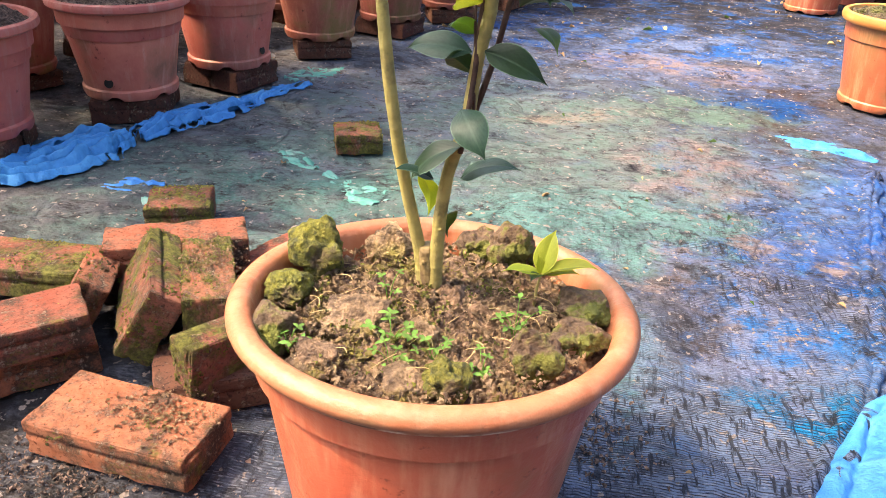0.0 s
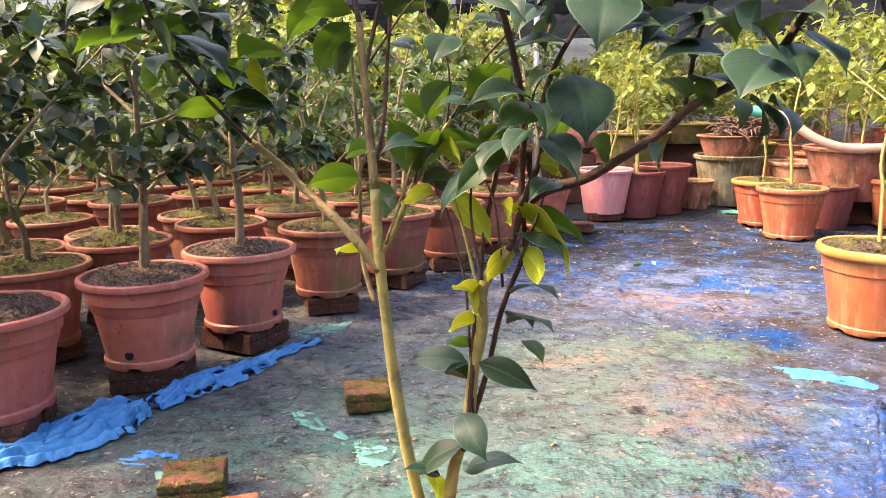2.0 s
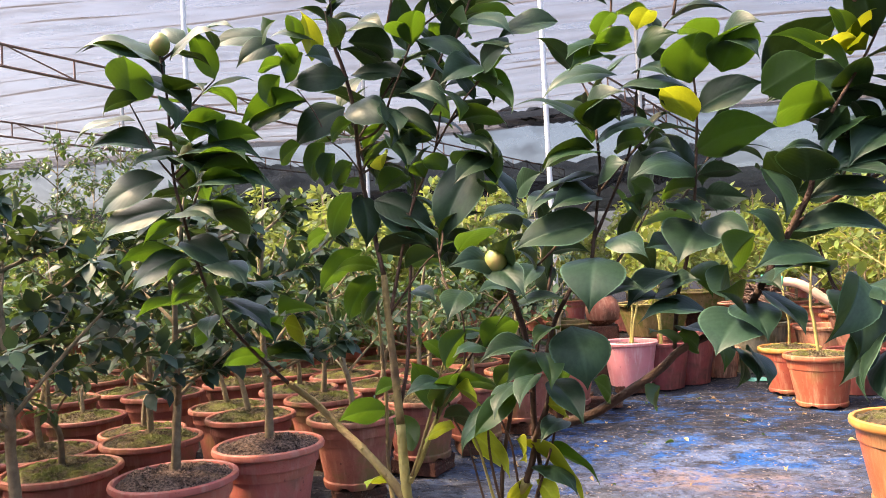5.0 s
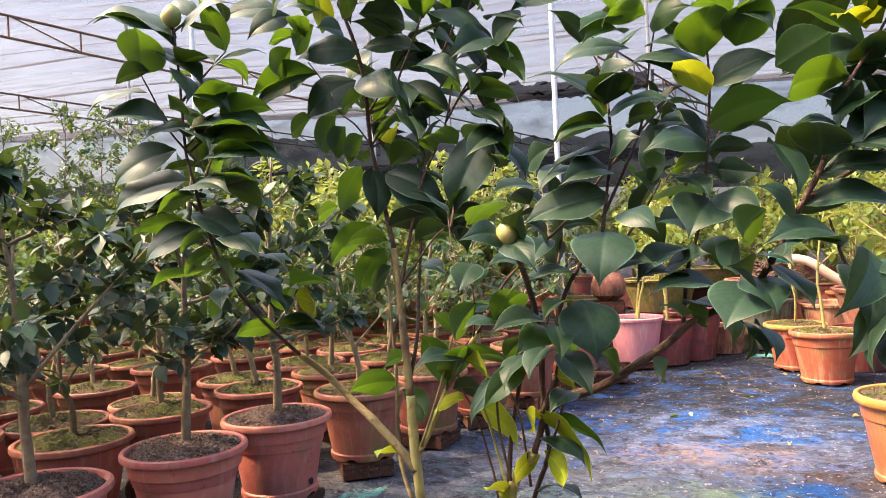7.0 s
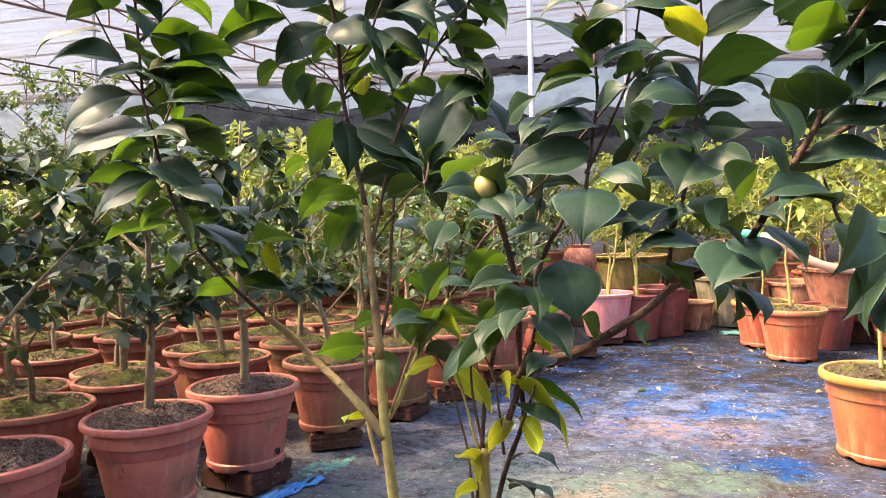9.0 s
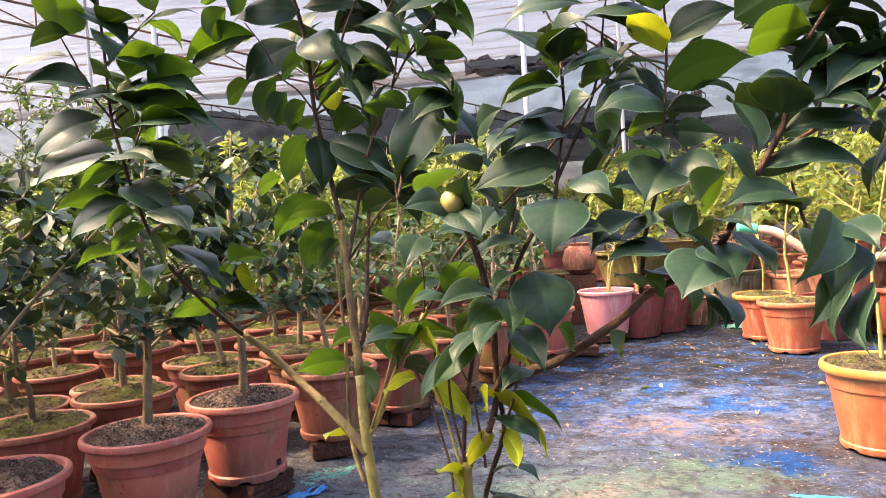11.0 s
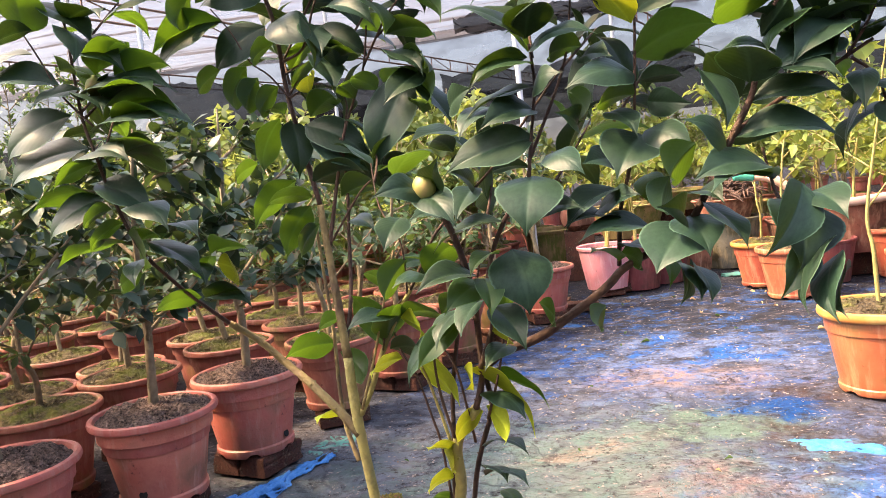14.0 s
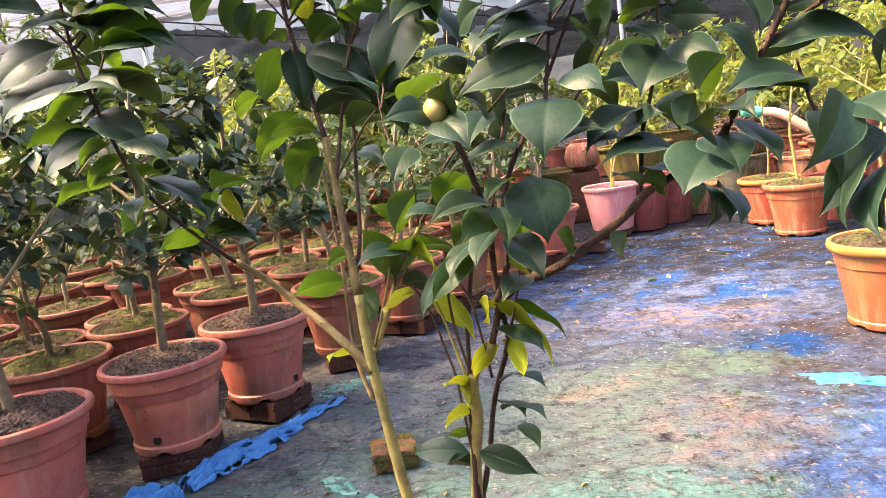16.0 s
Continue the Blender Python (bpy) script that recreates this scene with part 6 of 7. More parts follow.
leaf(0.098, 0.519, 0.892, 0.069, 0.465, 0.870, 0.038, 84, 'y')
leaf(0.085, 0.497, 0.952, 0.166, 0.484, 0.874, 0.066, -36, 'y')
leaf(0.107, 0.501, 0.942, 0.183, 0.488, 0.906, 0.049, -39, 'g')
leaf(0.101, 0.508, 0.919, 0.156, 0.455, 0.902, 0.045, -3, 'd')
leaf(0.144, 0.488, 0.978, 0.116, 0.434, 0.967, 0.035, -15, 'd')
leaf(0.083, 0.501, 0.953, 0.093, 0.448, 0.940, 0.033, -93, 'y')
leaf(0.092, 0.546, 0.837, 0.151, 0.492, 0.848, 0.046, -6, 'd')
leaf(0.050, 0.538, 0.837, 0.031, 0.484, 0.861, 0.035, 21, 'y')
leaf(0.038, 0.545, 0.835, 0.057, 0.491, 0.826, 0.034, -93, 'y')
leaf(0.049, 0.543, 0.799, 0.023, 0.489, 0.805, 0.035, 57, 'y')
leaf(0.088, 0.554, 0.805, 0.122, 0.500, 0.810, 0.037, -15, 'd')
leaf(0.087, 0.555, 0.796, 0.147, 0.502, 0.805, 0.046, -15, 'd')
leaf(0.004, 0.538, 1.012, 0.041, 0.484, 0.997, 0.039, -72, 'y')
leaf(-0.108, 0.587, 0.875, -0.123, 0.534, 0.885, 0.033, 27, 'y')
# leaves deeper in the crown
leaf(-0.062, 0.665, 1.454, -0.087, 0.618, 1.457, 0.034, 64, 'g')
leaf(0.144, 0.445, 1.091, 0.115, 0.395, 1.077, 0.028, -1, 'g')
leaf(0.091, 0.465, 1.015, 0.036, 0.450, 0.967, 0.035, -55, 'g')
leaf(0.052, 0.565, 1.008, 0.084, 0.516, 1.041, 0.032, -34, 'g')
leaf(0.194, 0.545, 1.317, 0.173, 0.496, 1.336, 0.027, -20, 'g')
leaf(0.363, 0.385, 1.330, 0.405, 0.339, 1.350, 0.056, -66, 'g')
leaf(0.309, 0.465, 1.259, 0.352, 0.429, 1.255, 0.026, -52, 'd')
leaf(0.319, 0.485, 1.238, 0.358, 0.439, 1.227, 0.035, 87, 'd')
leaf(0.315, 0.505, 1.159, 0.315, 0.456, 1.121, 0.037, 15, 'g')
leaf(0.402, 0.425, 1.227, 0.361, 0.379, 1.271, 0.038, 37, 'd')
leaf(0.402, 0.425, 1.228, 0.453, 0.401, 1.235, 0.033, -85, 'd')
leaf(0.383, 0.415, 1.184, 0.450, 0.401, 1.196, 0.033, -53, 'd')
leaf(0.324, 0.505, 1.069, 0.324, 0.458, 1.036, 0.027, -26, 'g')
leaf(0.423, 0.325, 1.141, 0.380, 0.278, 1.086, 0.048, -64, 'd')
leaf(0.424, 0.325, 1.090, 0.391, 0.286, 1.048, 0.034, -58, 'd')
leaf(0.414, 0.385, 1.277, 0.431, 0.345, 1.304, 0.028, -51, 'd')
leaf(0.139, 0.515, 1.012, 0.157, 0.470, 1.058, 0.031, 3, 'g')
leaf(-0.009, 0.565, 1.042, -0.036, 0.524, 1.076, 0.028, 28, 'g')
leaf(-0.001, 0.565, 1.071, 0.030, 0.614, 1.077, 0.027, 34, 'g')
leaf(-0.008, 0.595, 1.193, 0.037, 0.552, 1.214, 0.031, -29, 'd')
leaf(-0.010, 0.605, 1.191, -0.004, 0.651, 1.150, 0.029, -5, 'd')
leaf(-0.036, 0.615, 1.175, -0.033, 0.574, 1.219, 0.029, -26, 'd')
leaf(-0.068, 0.625, 1.137, -0.023, 0.576, 1.123, 0.032, 24, 'd')
leaf(0.039, 0.550, 0.744, -0.041, 0.565, 0.740, 0.038, -46, 'd')
leaf(0.054, 0.540, 0.749, 0.128, 0.524, 0.722, 0.038, 52, 'd')
leaf(0.030, 0.550, 0.677, 0.067, 0.504, 0.636, 0.047, 35, 'd')
leaf(0.033, 0.560, 0.629, -0.035, 0.576, 0.565, 0.045, -35, 'd')
leaf(-0.001, 0.570, 0.577, -0.047, 0.540, 0.599, 0.028, -19, 'd')
leaf(-0.020, 0.585, 0.575, -0.011, 0.611, 0.507, 0.034, 4, 'y')
leaf(0.021, 0.600, 0.520, 0.009, 0.644, 0.462, 0.034, -23, 'd')
leaf(0.029, 0.600, 0.569, 0.108, 0.585, 0.597, 0.040, 24, 'd')
leaf(0.043, 0.560, 0.762, 0.017, 0.512, 0.780, 0.027, 42, 'g')
leaf(0.039, 0.570, 0.714, 0.013, 0.522, 0.745, 0.030, 43, 'd')
leaf(0.107, 0.560, 0.773, 0.134, 0.511, 0.761, 0.027, -2, 'g')


def sprig(at, way, count, size, seed, spread=0.8, kind="d"):
    """A short leafy shoot of the camellia, for its fuller inner and upper parts."""
    r = random.Random(seed)
    a, d = Vector(at), Vector(way)
    end = a + d
    stem("shoot", BARK_BROWN, 0.0019, 0.001, [tuple(a), tuple(a.lerp(end, 0.5) + Vector((0.006, 0, 0.006))), tuple(end)])
    axis_ = d.normalized()
    for i in range(count):
        p = a.lerp(end, 0.25 + 0.75 * i / max(1, count - 1))
        side = axis_.orthogonal().normalized()
        side.rotate(Matrix.Rotation(i * 2.4 + r.uniform(-0.4, 0.4), 3, axis_))
        w = (side * spread + axis_ * r.uniform(0.2, 0.7) + Vector((0, 0, r.uniform(-0.35, 0.1)))).normalized()
        ln = size * r.uniform(0.75, 1.15)
        q = p + w * ln
        leaf(p.x, p.y, p.z, q.x, q.y, q.z, ln * r.uniform(0.44, 0.54), r.uniform(-35, 35), kind if r.random() < 0.75 else "g")


# shoots deeper in the crown and above
sprig((-0.14, 0.63, 1.36), (0.06, 0.05, 0.13), 7, 0.08, 1)
sprig((-0.13, 0.62, 1.33), (-0.06, 0.09, 0.10), 6, 0.08, 2)
sprig((-0.10, 0.60, 1.40), (0.05, 0.06, 0.12), 7, 0.08, 3)
sprig((-0.02, 0.58, 1.42), (0.04, 0.05, 0.12), 7, 0.08, 4)
sprig((-0.04, 0.59, 1.36), (0.03, 0.08, 0.08), 6, 0.08, 5)
sprig((-0.16, 0.60, 1.50), (-0.02, 0.0, 0.16), 8, 0.08, 6)
sprig((-0.07, 0.56, 1.50), (0.02, 0.01, 0.15), 8, 0.08, 7)
sprig((0.02, 0.57, 1.47), (0.05, 0.02, 0.15), 8, 0.08, 8)
sprig((0.22, 0.48, 1.42), (0.0, 0.03, 0.15), 8, 0.08, 9)
sprig((0.29, 0.45, 1.44), (0.02, 0.02, 0.15), 7, 0.09, 10)
sprig((0.20, 0.48, 1.30), (-0.02, 0.07, 0.11), 6, 0.08, 11)
sprig((0.28, 0.46, 1.22), (0.06, 0.07, 0.08), 6, 0.08, 12)
sprig((0.21, 0.46, 1.16), (0.05, 0.09, 0.07), 6, 0.08, 13)
sprig((0.13, 0.50, 1.13), (0.0, 0.09, 0.07), 6, 0.075, 14)
sprig((0.10, 0.50, 1.01), (-0.03, 0.08, 0.05), 5, 0.075, 15)
sprig((-0.33, 0.48, 1.25), (-0.02, 0.08, 0.08), 6, 0.075, 16)
sprig((-0.35, 0.48, 1.37), (0.03, 0.07, 0.08), 5, 0.07, 17, 0.8, "g")
sprig((0.42, 0.36, 1.30), (0.06, 0.03, 0.09), 6, 0.09, 18)
sprig((0.44, 0.34, 1.40), (0.03, 0.0, 0.13), 7, 0.1, 19, 0.8, "g")

sprig((0.50, 0.34, 1.33), (0.04, 0.05, 0.12), 8, 0.085, 20)
sprig((0.47, 0.36, 1.42), (0.02, 0.04, 0.14), 8, 0.085, 21)
sprig((0.53, 0.36, 1.25), (0.05, 0.04, 0.10), 8, 0.085, 22)
sprig((0.52, 0.34, 1.48), (0.03, 0.02, 0.12), 8, 0.085, 24)
stem("shoot", BARK_BROWN, 0.003, 0.0016, [(0.383, 0.385, 1.190), (0.425, 0.40, 1.215), (0.465, 0.41, 1.235), (0.52, 0.41, 1.265)])
sprig((0.435, 0.40, 1.22), (0.01, 0.0, 0.09), 8, 0.08, 25)
sprig((0.465, 0.41, 1.235), (0.02, 0.01, 0.07), 8, 0.08, 26)
sprig((0.495, 0.41, 1.25), (0.03, 0.0, 0.05), 7, 0.08, 27)
sprig((0.50, 0.41, 1.25), (0.03, 0.0, -0.05), 7, 0.08, 28)

# small shoots all along the upper twigs, filling the crown from behind
fill = random.Random(23)
for line in list(twig_lines):
    for i in range(len(line) - 1):
        a, b = line[i], line[i + 1]
        p = a.lerp(b, fill.random())
        if p.z > 1.15 and fill.random() < 0.22:
            sprig(tuple(p), (fill.uniform(-0.05, 0.05), fill.uniform(0.02, 0.08), fill.uniform(0.02, 0.06)), fill.choice((3, 4, 5)), fill.uniform(0.055, 0.078), i + int(1000 * p.z), 0.9)


def flower_bud(x, y, z, size, label=""):
    bm = bmesh.new()
    bmesh.ops.create_uvsphere(bm, u_segments=16, v_segments=12, radius=1)
    for w in bm.verts:
        t = (w.co.z + 1) / 2
        a = math.atan2(w.co.y, w.co.x)
        k = (1 - 0.35 * max(0, t - 0.55)) * (1 + 0.05 * math.cos(3 * a + 4 * t))
        w.co = Vector((w.co.x * k, w.co.y * k, w.co.z * 1.18)) * size
    ob = part("flower_bud", bm, BUD, camellia, label or "closed yellow-green flower bud")
    ob.location = Vector((x, y, z)) - Vector((*MAIN, 0))
    return ob


flower_bud(0.083, 0.372, 1.172, 0.0125)
flower_bud(-0.366, 0.49, 1.487, 0.0135)
flower_bud(-0.325, 0.48, 1.337, 0.011)

# ---- on the soil of the large pot ----
def rock(x, y, z, r, material, seed, label, flat=0.85, category="rock", rough=0.3):
    ob = part("rock", lump(r, seed, flat, rough, 4), material)
    ob.location = (x, y, z)
    return tagged(ob, label, category, "stones on the pot soil")


rock(-0.178, 0.640, 0.412, 0.040, MOSS, 1, "moss-covered clod at the pot's rim", 1.0)
rock(-0.195, 0.555, 0.398, 0.030, MOSS, 2, "yellow-green mossy stone in the pot", 0.8)
rock(-0.186, 0.460, 0.395, 0.032, ROCK, 3, "dull mossy stone near the pot's wall", 0.85)
rock(0.150, 0.470, 0.398, 0.032, ROCK, 4, "rounded brown stone with moss", 1.0)
rock(0.214, 0.612, 0.392, 0.036, ROCK, 5, "mossy clod beside the pot's wall", 0.7)
rock(0.205, 0.535, 0.392, 0.032, ROCK, 6, "crumbling mossy clod in the pot", 0.65)
rock(0.051, 0.402, 0.400, 0.028, MOSS, 7, "bright mossy stone at the front of the pot", 0.85)
rock(0.095, 0.748, 0.395, 0.034, ROCK, 8, "brown clod leaning behind the stem", 1.1)
rock(-0.085, 0.715, 0.395, 0.034, SOIL, 9, "loose soil clod behind the stem", 0.9)
rock(0.048, 0.765, 0.385, 0.034, ROCK, 12, "mossy clod behind the stem", 0.7)
rock(0.140, 0.765, 0.380, 0.024, ROCK, 13, "small brown clod near the sprout", 0.8)
rock(-0.080, 0.51, 0.386, 0.050, SOIL, 10, "large flat soil clod in the pot", 0.5)
rock(0.004, 0.49, 0.392, 0.026, SOIL, 11, "soil clod beside the weeds", 0.9)
rock(0.0, 0.39, 0.388, 0.036, SOIL, 14, "soil clod at the front of the pot", 0.6)
rock(-0.11, 0.42, 0.388, 0.036, SOIL, 15, "dark soil clod near the pot's wall", 0.6)
crumbs = []
cr = random.Random(5)
for i in range(3600):
    a, q = cr.uniform(0, 6.283), 0.215 * math.sqrt(cr.random())
    x, y = MAIN[0] + q * math.cos(a), MAIN[1] + q * math.sin(a)
    s = cr.choice((0.0015, 0.002, 0.003, 0.004, 0.0065)) * cr.uniform(0.8, 1.3)
    o = Vector((x, y, 0.388 - 0.07 * (y - MAIN[1]) + 0.022 * math.exp(-((x - MAIN[0] + 0.01) ** 2 + (y - MAIN[1] - 0.04) ** 2) / 0.018)))
    pts = [o + Vector((cr.uniform(-1, 1), cr.uniform(-1, 1), cr.uniform(-1, 1))).normalized() * s for _ in range(6)]
    crumbs.append((pts, [(0, 1, 2), (0, 2, 3), (0, 3, 4), (0, 4, 1), (5, 2, 1), (5, 3, 2), (5, 4, 3), (5, 1, 4)]))
v, f = join(crumbs)
tagged(raw("soil_crumbs", v, f, SOIL, smooth=False), "pale soil crumbs and grit on the pot soil", "soil", kind="stuff")
flecks = []
for i in range(1500):
    x, y = MAIN[0] + cr.gauss(-0.05, 0.085), MAIN[1] + cr.gauss(-0.03, 0.075)
    w = noise.noise(Vector((x * 22, y * 22, 3))) + 0.4 * noise.noise(Vector((x * 60, y * 60, 3)))
    if w < 0.12 or (x - MAIN[0]) ** 2 + (y - MAIN[1]) ** 2 > 0.042:
        continue
    k = cr.uniform(0.0015, 0.0045)
    o = Vector((x, y, 0.392 - 0.07 * (y - MAIN[1]) + 0.022 * math.exp(-((x - MAIN[0] + 0.01) ** 2 + (y - MAIN[1] - 0.04) ** 2) / 0.018)))
    pts = [o + Vector((cr.uniform(-1, 1), cr.uniform(-1, 1), cr.uniform(-1, 1))).normalized() * k for _ in range(6)]
    flecks.append((pts, [(0, 1, 2), (0, 2, 3), (0, 3, 4), (0, 4, 1), (5, 2, 1), (5, 3, 2), (5, 4, 3), (5, 1, 4)]))
v, f = join(flecks)
tagged(raw("moss_flecks", v, f, MOSS, smooth=False), "yellow-green moss flecks on the pot soil", "moss", kind="stuff")
strands = []
for i in range(90):
    a, q = cr.uniform(0, 6.283), 0.17 * math.sqrt(cr.random())
    o = Vector((MAIN[0] + q * math.cos(a), MAIN[1] + q * math.sin(a), 0.398 - 0.07 * q * math.sin(a)))
    d = Vector((cr.uniform(-1, 1), cr.uniform(-1, 1), cr.uniform(-0.15, 0.05))).normalized() * cr.uniform(0.015, 0.05)
    strands.append(tube_data([o, o + d * 0.5 + Vector((0.004, 0.003, 0.003)), o + d], [0.0006, 0.0006, 0.0004], 4))
v, f = join(strands)
tagged(raw("dry_roots", v, f, DEAD), "fine dry root threads on the soil", "roots", kind="stuff")


def weed(x, y, z, height, count, size, seed, label):
    r = random.Random(seed)
    root = tagged(new("weed"), label, "weed", "weeds in the pot")
    root.location = (x, y, z)
    wood, lv, lf = [], [], []
    for i in range(count):
        a = i * 2.4 + r.uniform(-0.4, 0.4)
        e = Vector((math.cos(a) * height * r.uniform(0.2, 0.9), math.sin(a) * height * r.uniform(0.2, 0.9), height * r.uniform(0.3, 1)))
        wood.append(tube_data([(0, 0, -0.01), e * 0.5 + Vector((0, 0, 0.005)), e], [0.0008, 0.0007, 0.0005], 4))
        for k in range(3):
            b = a + (k - 1) * 1.5
            add_leaf(lv, lf, e, Vector((math.cos(b), math.sin(b), 0.15)), Vector((r.uniform(-.4, .4), r.uniform(-.4, .4), 1)), size * r.uniform(0.7, 1.2))
    for w, q in wood:
        raw("stalk", w, q, WEED, root)
    tagged(raw("leaves", lv, lf, WEED, root), kind="stuff")


weed(-0.030, 0.470, 0.395, 0.036, 9, 0.0136, 1, "clover-like green weed growing in the soil")
weed(-0.020, 0.420, 0.395, 0.024, 6, 0.0112, 2, "small green weed growing in the soil")
weed(0.026, 0.452, 0.395, 0.024, 5, 0.0112, 3, "small green weed growing in the soil")
weed(0.088, 0.432, 0.392, 0.026, 5, 0.0104, 4, "small dark green weed near the rim")
weed(0.121, 0.525, 0.392, 0.040, 7, 0.0128, 5, "thin green weed growing in the soil")
weed(-0.153, 0.435, 0.392, 0.024, 5, 0.0112, 6, "small green weed at the pot wall")
weed(-0.055, 0.56, 0.40, 0.040, 4, 0.0104, 7, "thin upright green weed")
# yellow sprout
sprout = tagged(new("sprout"), "yellow-green camellia sprout growing from the soil", "sprout")
sprout.location = (0.142, 0.63, 0.385)
sv, sf = tube_data([(0, 0, -0.02), (0.002, 0, 0.02), (0.006, 0.004, 0.04)], [0.0025, 0.002, 0.0015], 6)
raw("stalk", sv, sf, BARK_YELLOW, sprout)
for az, el, ln, kind in ((-20, 26, 0.088, LEAF_YELLOW), (70, 55, 0.068, LEAF_YELLOW), (200, 12, 0.058, LEAF_YELLOW), (120, 65, 0.03, LEAF_YELLOW), (10, 5, 0.055, LEAF_YELLOW), (250, 15, 0.04, LEAF_GREEN)):
    v, f, uv = arched_leaf(0.2, 0.2, 0.1, 0.03, int(az))
    ob = raw("leaf", v, f, kind, sprout, uv=uv)
    ob.matrix_basis = pose(0.005, 0.003, 0.038, 0, -el, az) @ Matrix.Diagonal((ln, ln * 0.5, ln, 1))

def crumbs_on(name, x, y, z, rx, ry, turn, count, seed, label, material=SOIL):
    r = random.Random(seed)
    out = []
    for i in range(count):
        q = Vector((r.gauss(0, rx), r.gauss(0, ry), 0))
        q.rotate(Euler((0, 0, radians(turn))))
        k = r.uniform(0.0015, 0.005)
        o = Vector((x, y, z + 0.3 * k)) + q
        pts = [o + Vector((r.uniform(-1, 1), r.uniform(-1, 1), r.uniform(-0.7, 0.7))).normalized() * k for _ in range(6)]
        out.append((pts, [(0, 1, 2), (0, 2, 3), (0, 3, 4), (0, 4, 1), (5, 2, 1), (5, 3, 2), (5, 4, 3), (5, 1, 4)]))
    v, f = join(out)
    tagged(raw(name, v, f, material, smooth=False), label, "soil", kind="stuff")


crumbs_on("soil_crumbs", -0.46, 0.615, 0.072, 0.045, 0.028, -7, 420, 3, "dark soil crumbs spilled on a brick")
crumbs_on("soil_crumbs", -0.525, 0.96, 0.166, 0.06, 0.03, -62, 380, 4, "dark soil crumbs and moss on a brick")
crumbs_on("soil_crumbs", -0.62, 0.50, 0.004, 0.12, 0.03, 0, 420, 5, "dark soil crumbs spilled beside the bricks", SOIL_DARK)

# ---- pots and tubs at the far end of the path ----
TUB = [(0.19, 0.0), (0.2, 0.0), (0.27, 0.40), (0.285, 0.405), (0.29, 0.43), (0.28, 0.44), (0.265, 0.43), (0.26, 0.38)]


def plain_pot(name, x, y, z, profile, material, label, flutes=0, scale=(1, 1, 1), plant=None, soil=SOIL_DARK):
    root = tagged(new(name), label, "plant pot")
    root.location = (x, y, z)
    root.scale = scale
    part("pot", lathe(profile, 72, 0, 0, flutes, 0.004 if flutes else 0), material, root)
    s = part("soil", soil_disc(profile[-1][0] + 0.005, int(x * 10), 0.02), soil, root)
    s.location.z = profile[-1][1]
    if plant:
        (wv, wf), (lv, lf) = tree_data(int(10 * x + 90), **plant)
        for nm, vv, ff, mt in (("trunk", wv, wf, BARK_YELLOW), ("crown", lv, lf, LEAF_PALE)):
            raw(nm, vv, ff, mt, root).location.z = profile[-1][1]
    return root


SAPLING = dict(height=1.1, limbs=5, twigs=3, leaves=5, size=0.1, r0=0.011, spread=0.35, clear=0.45, stems=2)
plain_pot("pink_pot", 0.55, 6.40, 0.06, [(a * 0.86, b * 0.88) for a, b in TUB], POT_PINK, "pale pink ribbed plastic pot on bricks", 36, plant=SAPLING)
plain_pot("red_pot", 0.85, 6.60, 0.0, [(a * 0.86, b * 0.94) for a, b in TUB], POT_DARK, "dark red ribbed plastic pot", 36, plant=SAPLING)
plain_pot("red_pot", 1.10, 6.85, 0.0, [(a * 0.92, b * 1.02) for a, b in TUB], POT_DARK, "large dark red ribbed plastic pot", 36)
plain_pot("grey_tub", 1.83, 7.5, 0.0, [(a * 1.2, b * 1.12) for a, b in TUB], POT_GREY, "large weathered grey ribbed tub with moss and stains", 44)
plain_pot("terracotta_tub", 1.83, 7.52, 0.462, [(a * 1.12, b * 0.5) for a, b in TUB], POT_OLD, "weathered terracotta tub stacked on a grey tub", 40)
plain_pot("mossy_tub", 0.92, 8.0, 0.34, [(a * 1.42, b * 0.8) for a, b in TUB], POT_MOSSY, "wide mossy yellow-brown tub holding a sapling", 0, plant=SAPLING, soil=SOIL_MOSSY)
plain_pot("shallow_basin", 1.5, 8.5, 0.55, [(a * 1.5, b * 0.5) for a, b in TUB], POT_MOSSY, "wide shallow mossy basin on a block", soil=SOIL_MOSSY)
plain_pot("round_jar", 0.36, 7.5, 0.5, [(0.08, 0), (0.16, 0.06), (0.18, 0.16), (0.15, 0.26), (0.1, 0.3), (0.11, 0.33), (0.09, 0.3)], POT_OLD, "round brown mossy jar standing on a block")
plain_pot("pink_basin", 2.65, 6.5, 0.2, [(a * 1.5, b * 1.0) for a, b in TUB], POT_OLD, "large faded pink-brown basin with stains", 0, plant=SAPLING)
for x, y, k, mat in ((1.45, 7.15, 0.62, POT_OLD), (2.45, 7.35, 1.0, POT_OLD), (2.32, 6.15, 0.8, POT_DARK), (0.05, 8.3, 1.1, POT_MOSSY), (1.45, 9.2, 1.2, POT_OLD), (2.3, 8.9, 1.2, POT_MOSSY)):
    plain_pot("weathered_pot", x, y, 0.0, [(a * k, b * k) for a, b in TUB], mat, "weathered earth-brown pot among stacked tubs", 30, soil=SOIL_MOSSY)
plain_pot("orange_pot", 2.55, 4.9, 0.0, POT_TALL + POT_TALL_RIM[1:], POT_ORANGE, "orange plastic pot with a thin sapling", 0, plant=SAPLING)
for nm, x, y, w, h in (("block_stand", 0.92, 8.0, 0.5, 0.34), ("block_stand", 1.6, 8.5, 0.6, 0.55), ("block_stand", 0.36, 7.5, 0.3, 0.5), ("block_stand", 2.65, 6.5, 0.6, 0.2)):
    ob = part(nm, rough_block(w, 0.35, h, int(10 * x), 0.006, 2), BRICK_DARK)
    ob.location = (x, y, 0)
    tagged(ob, "rough brick block carrying a basin", "stand")

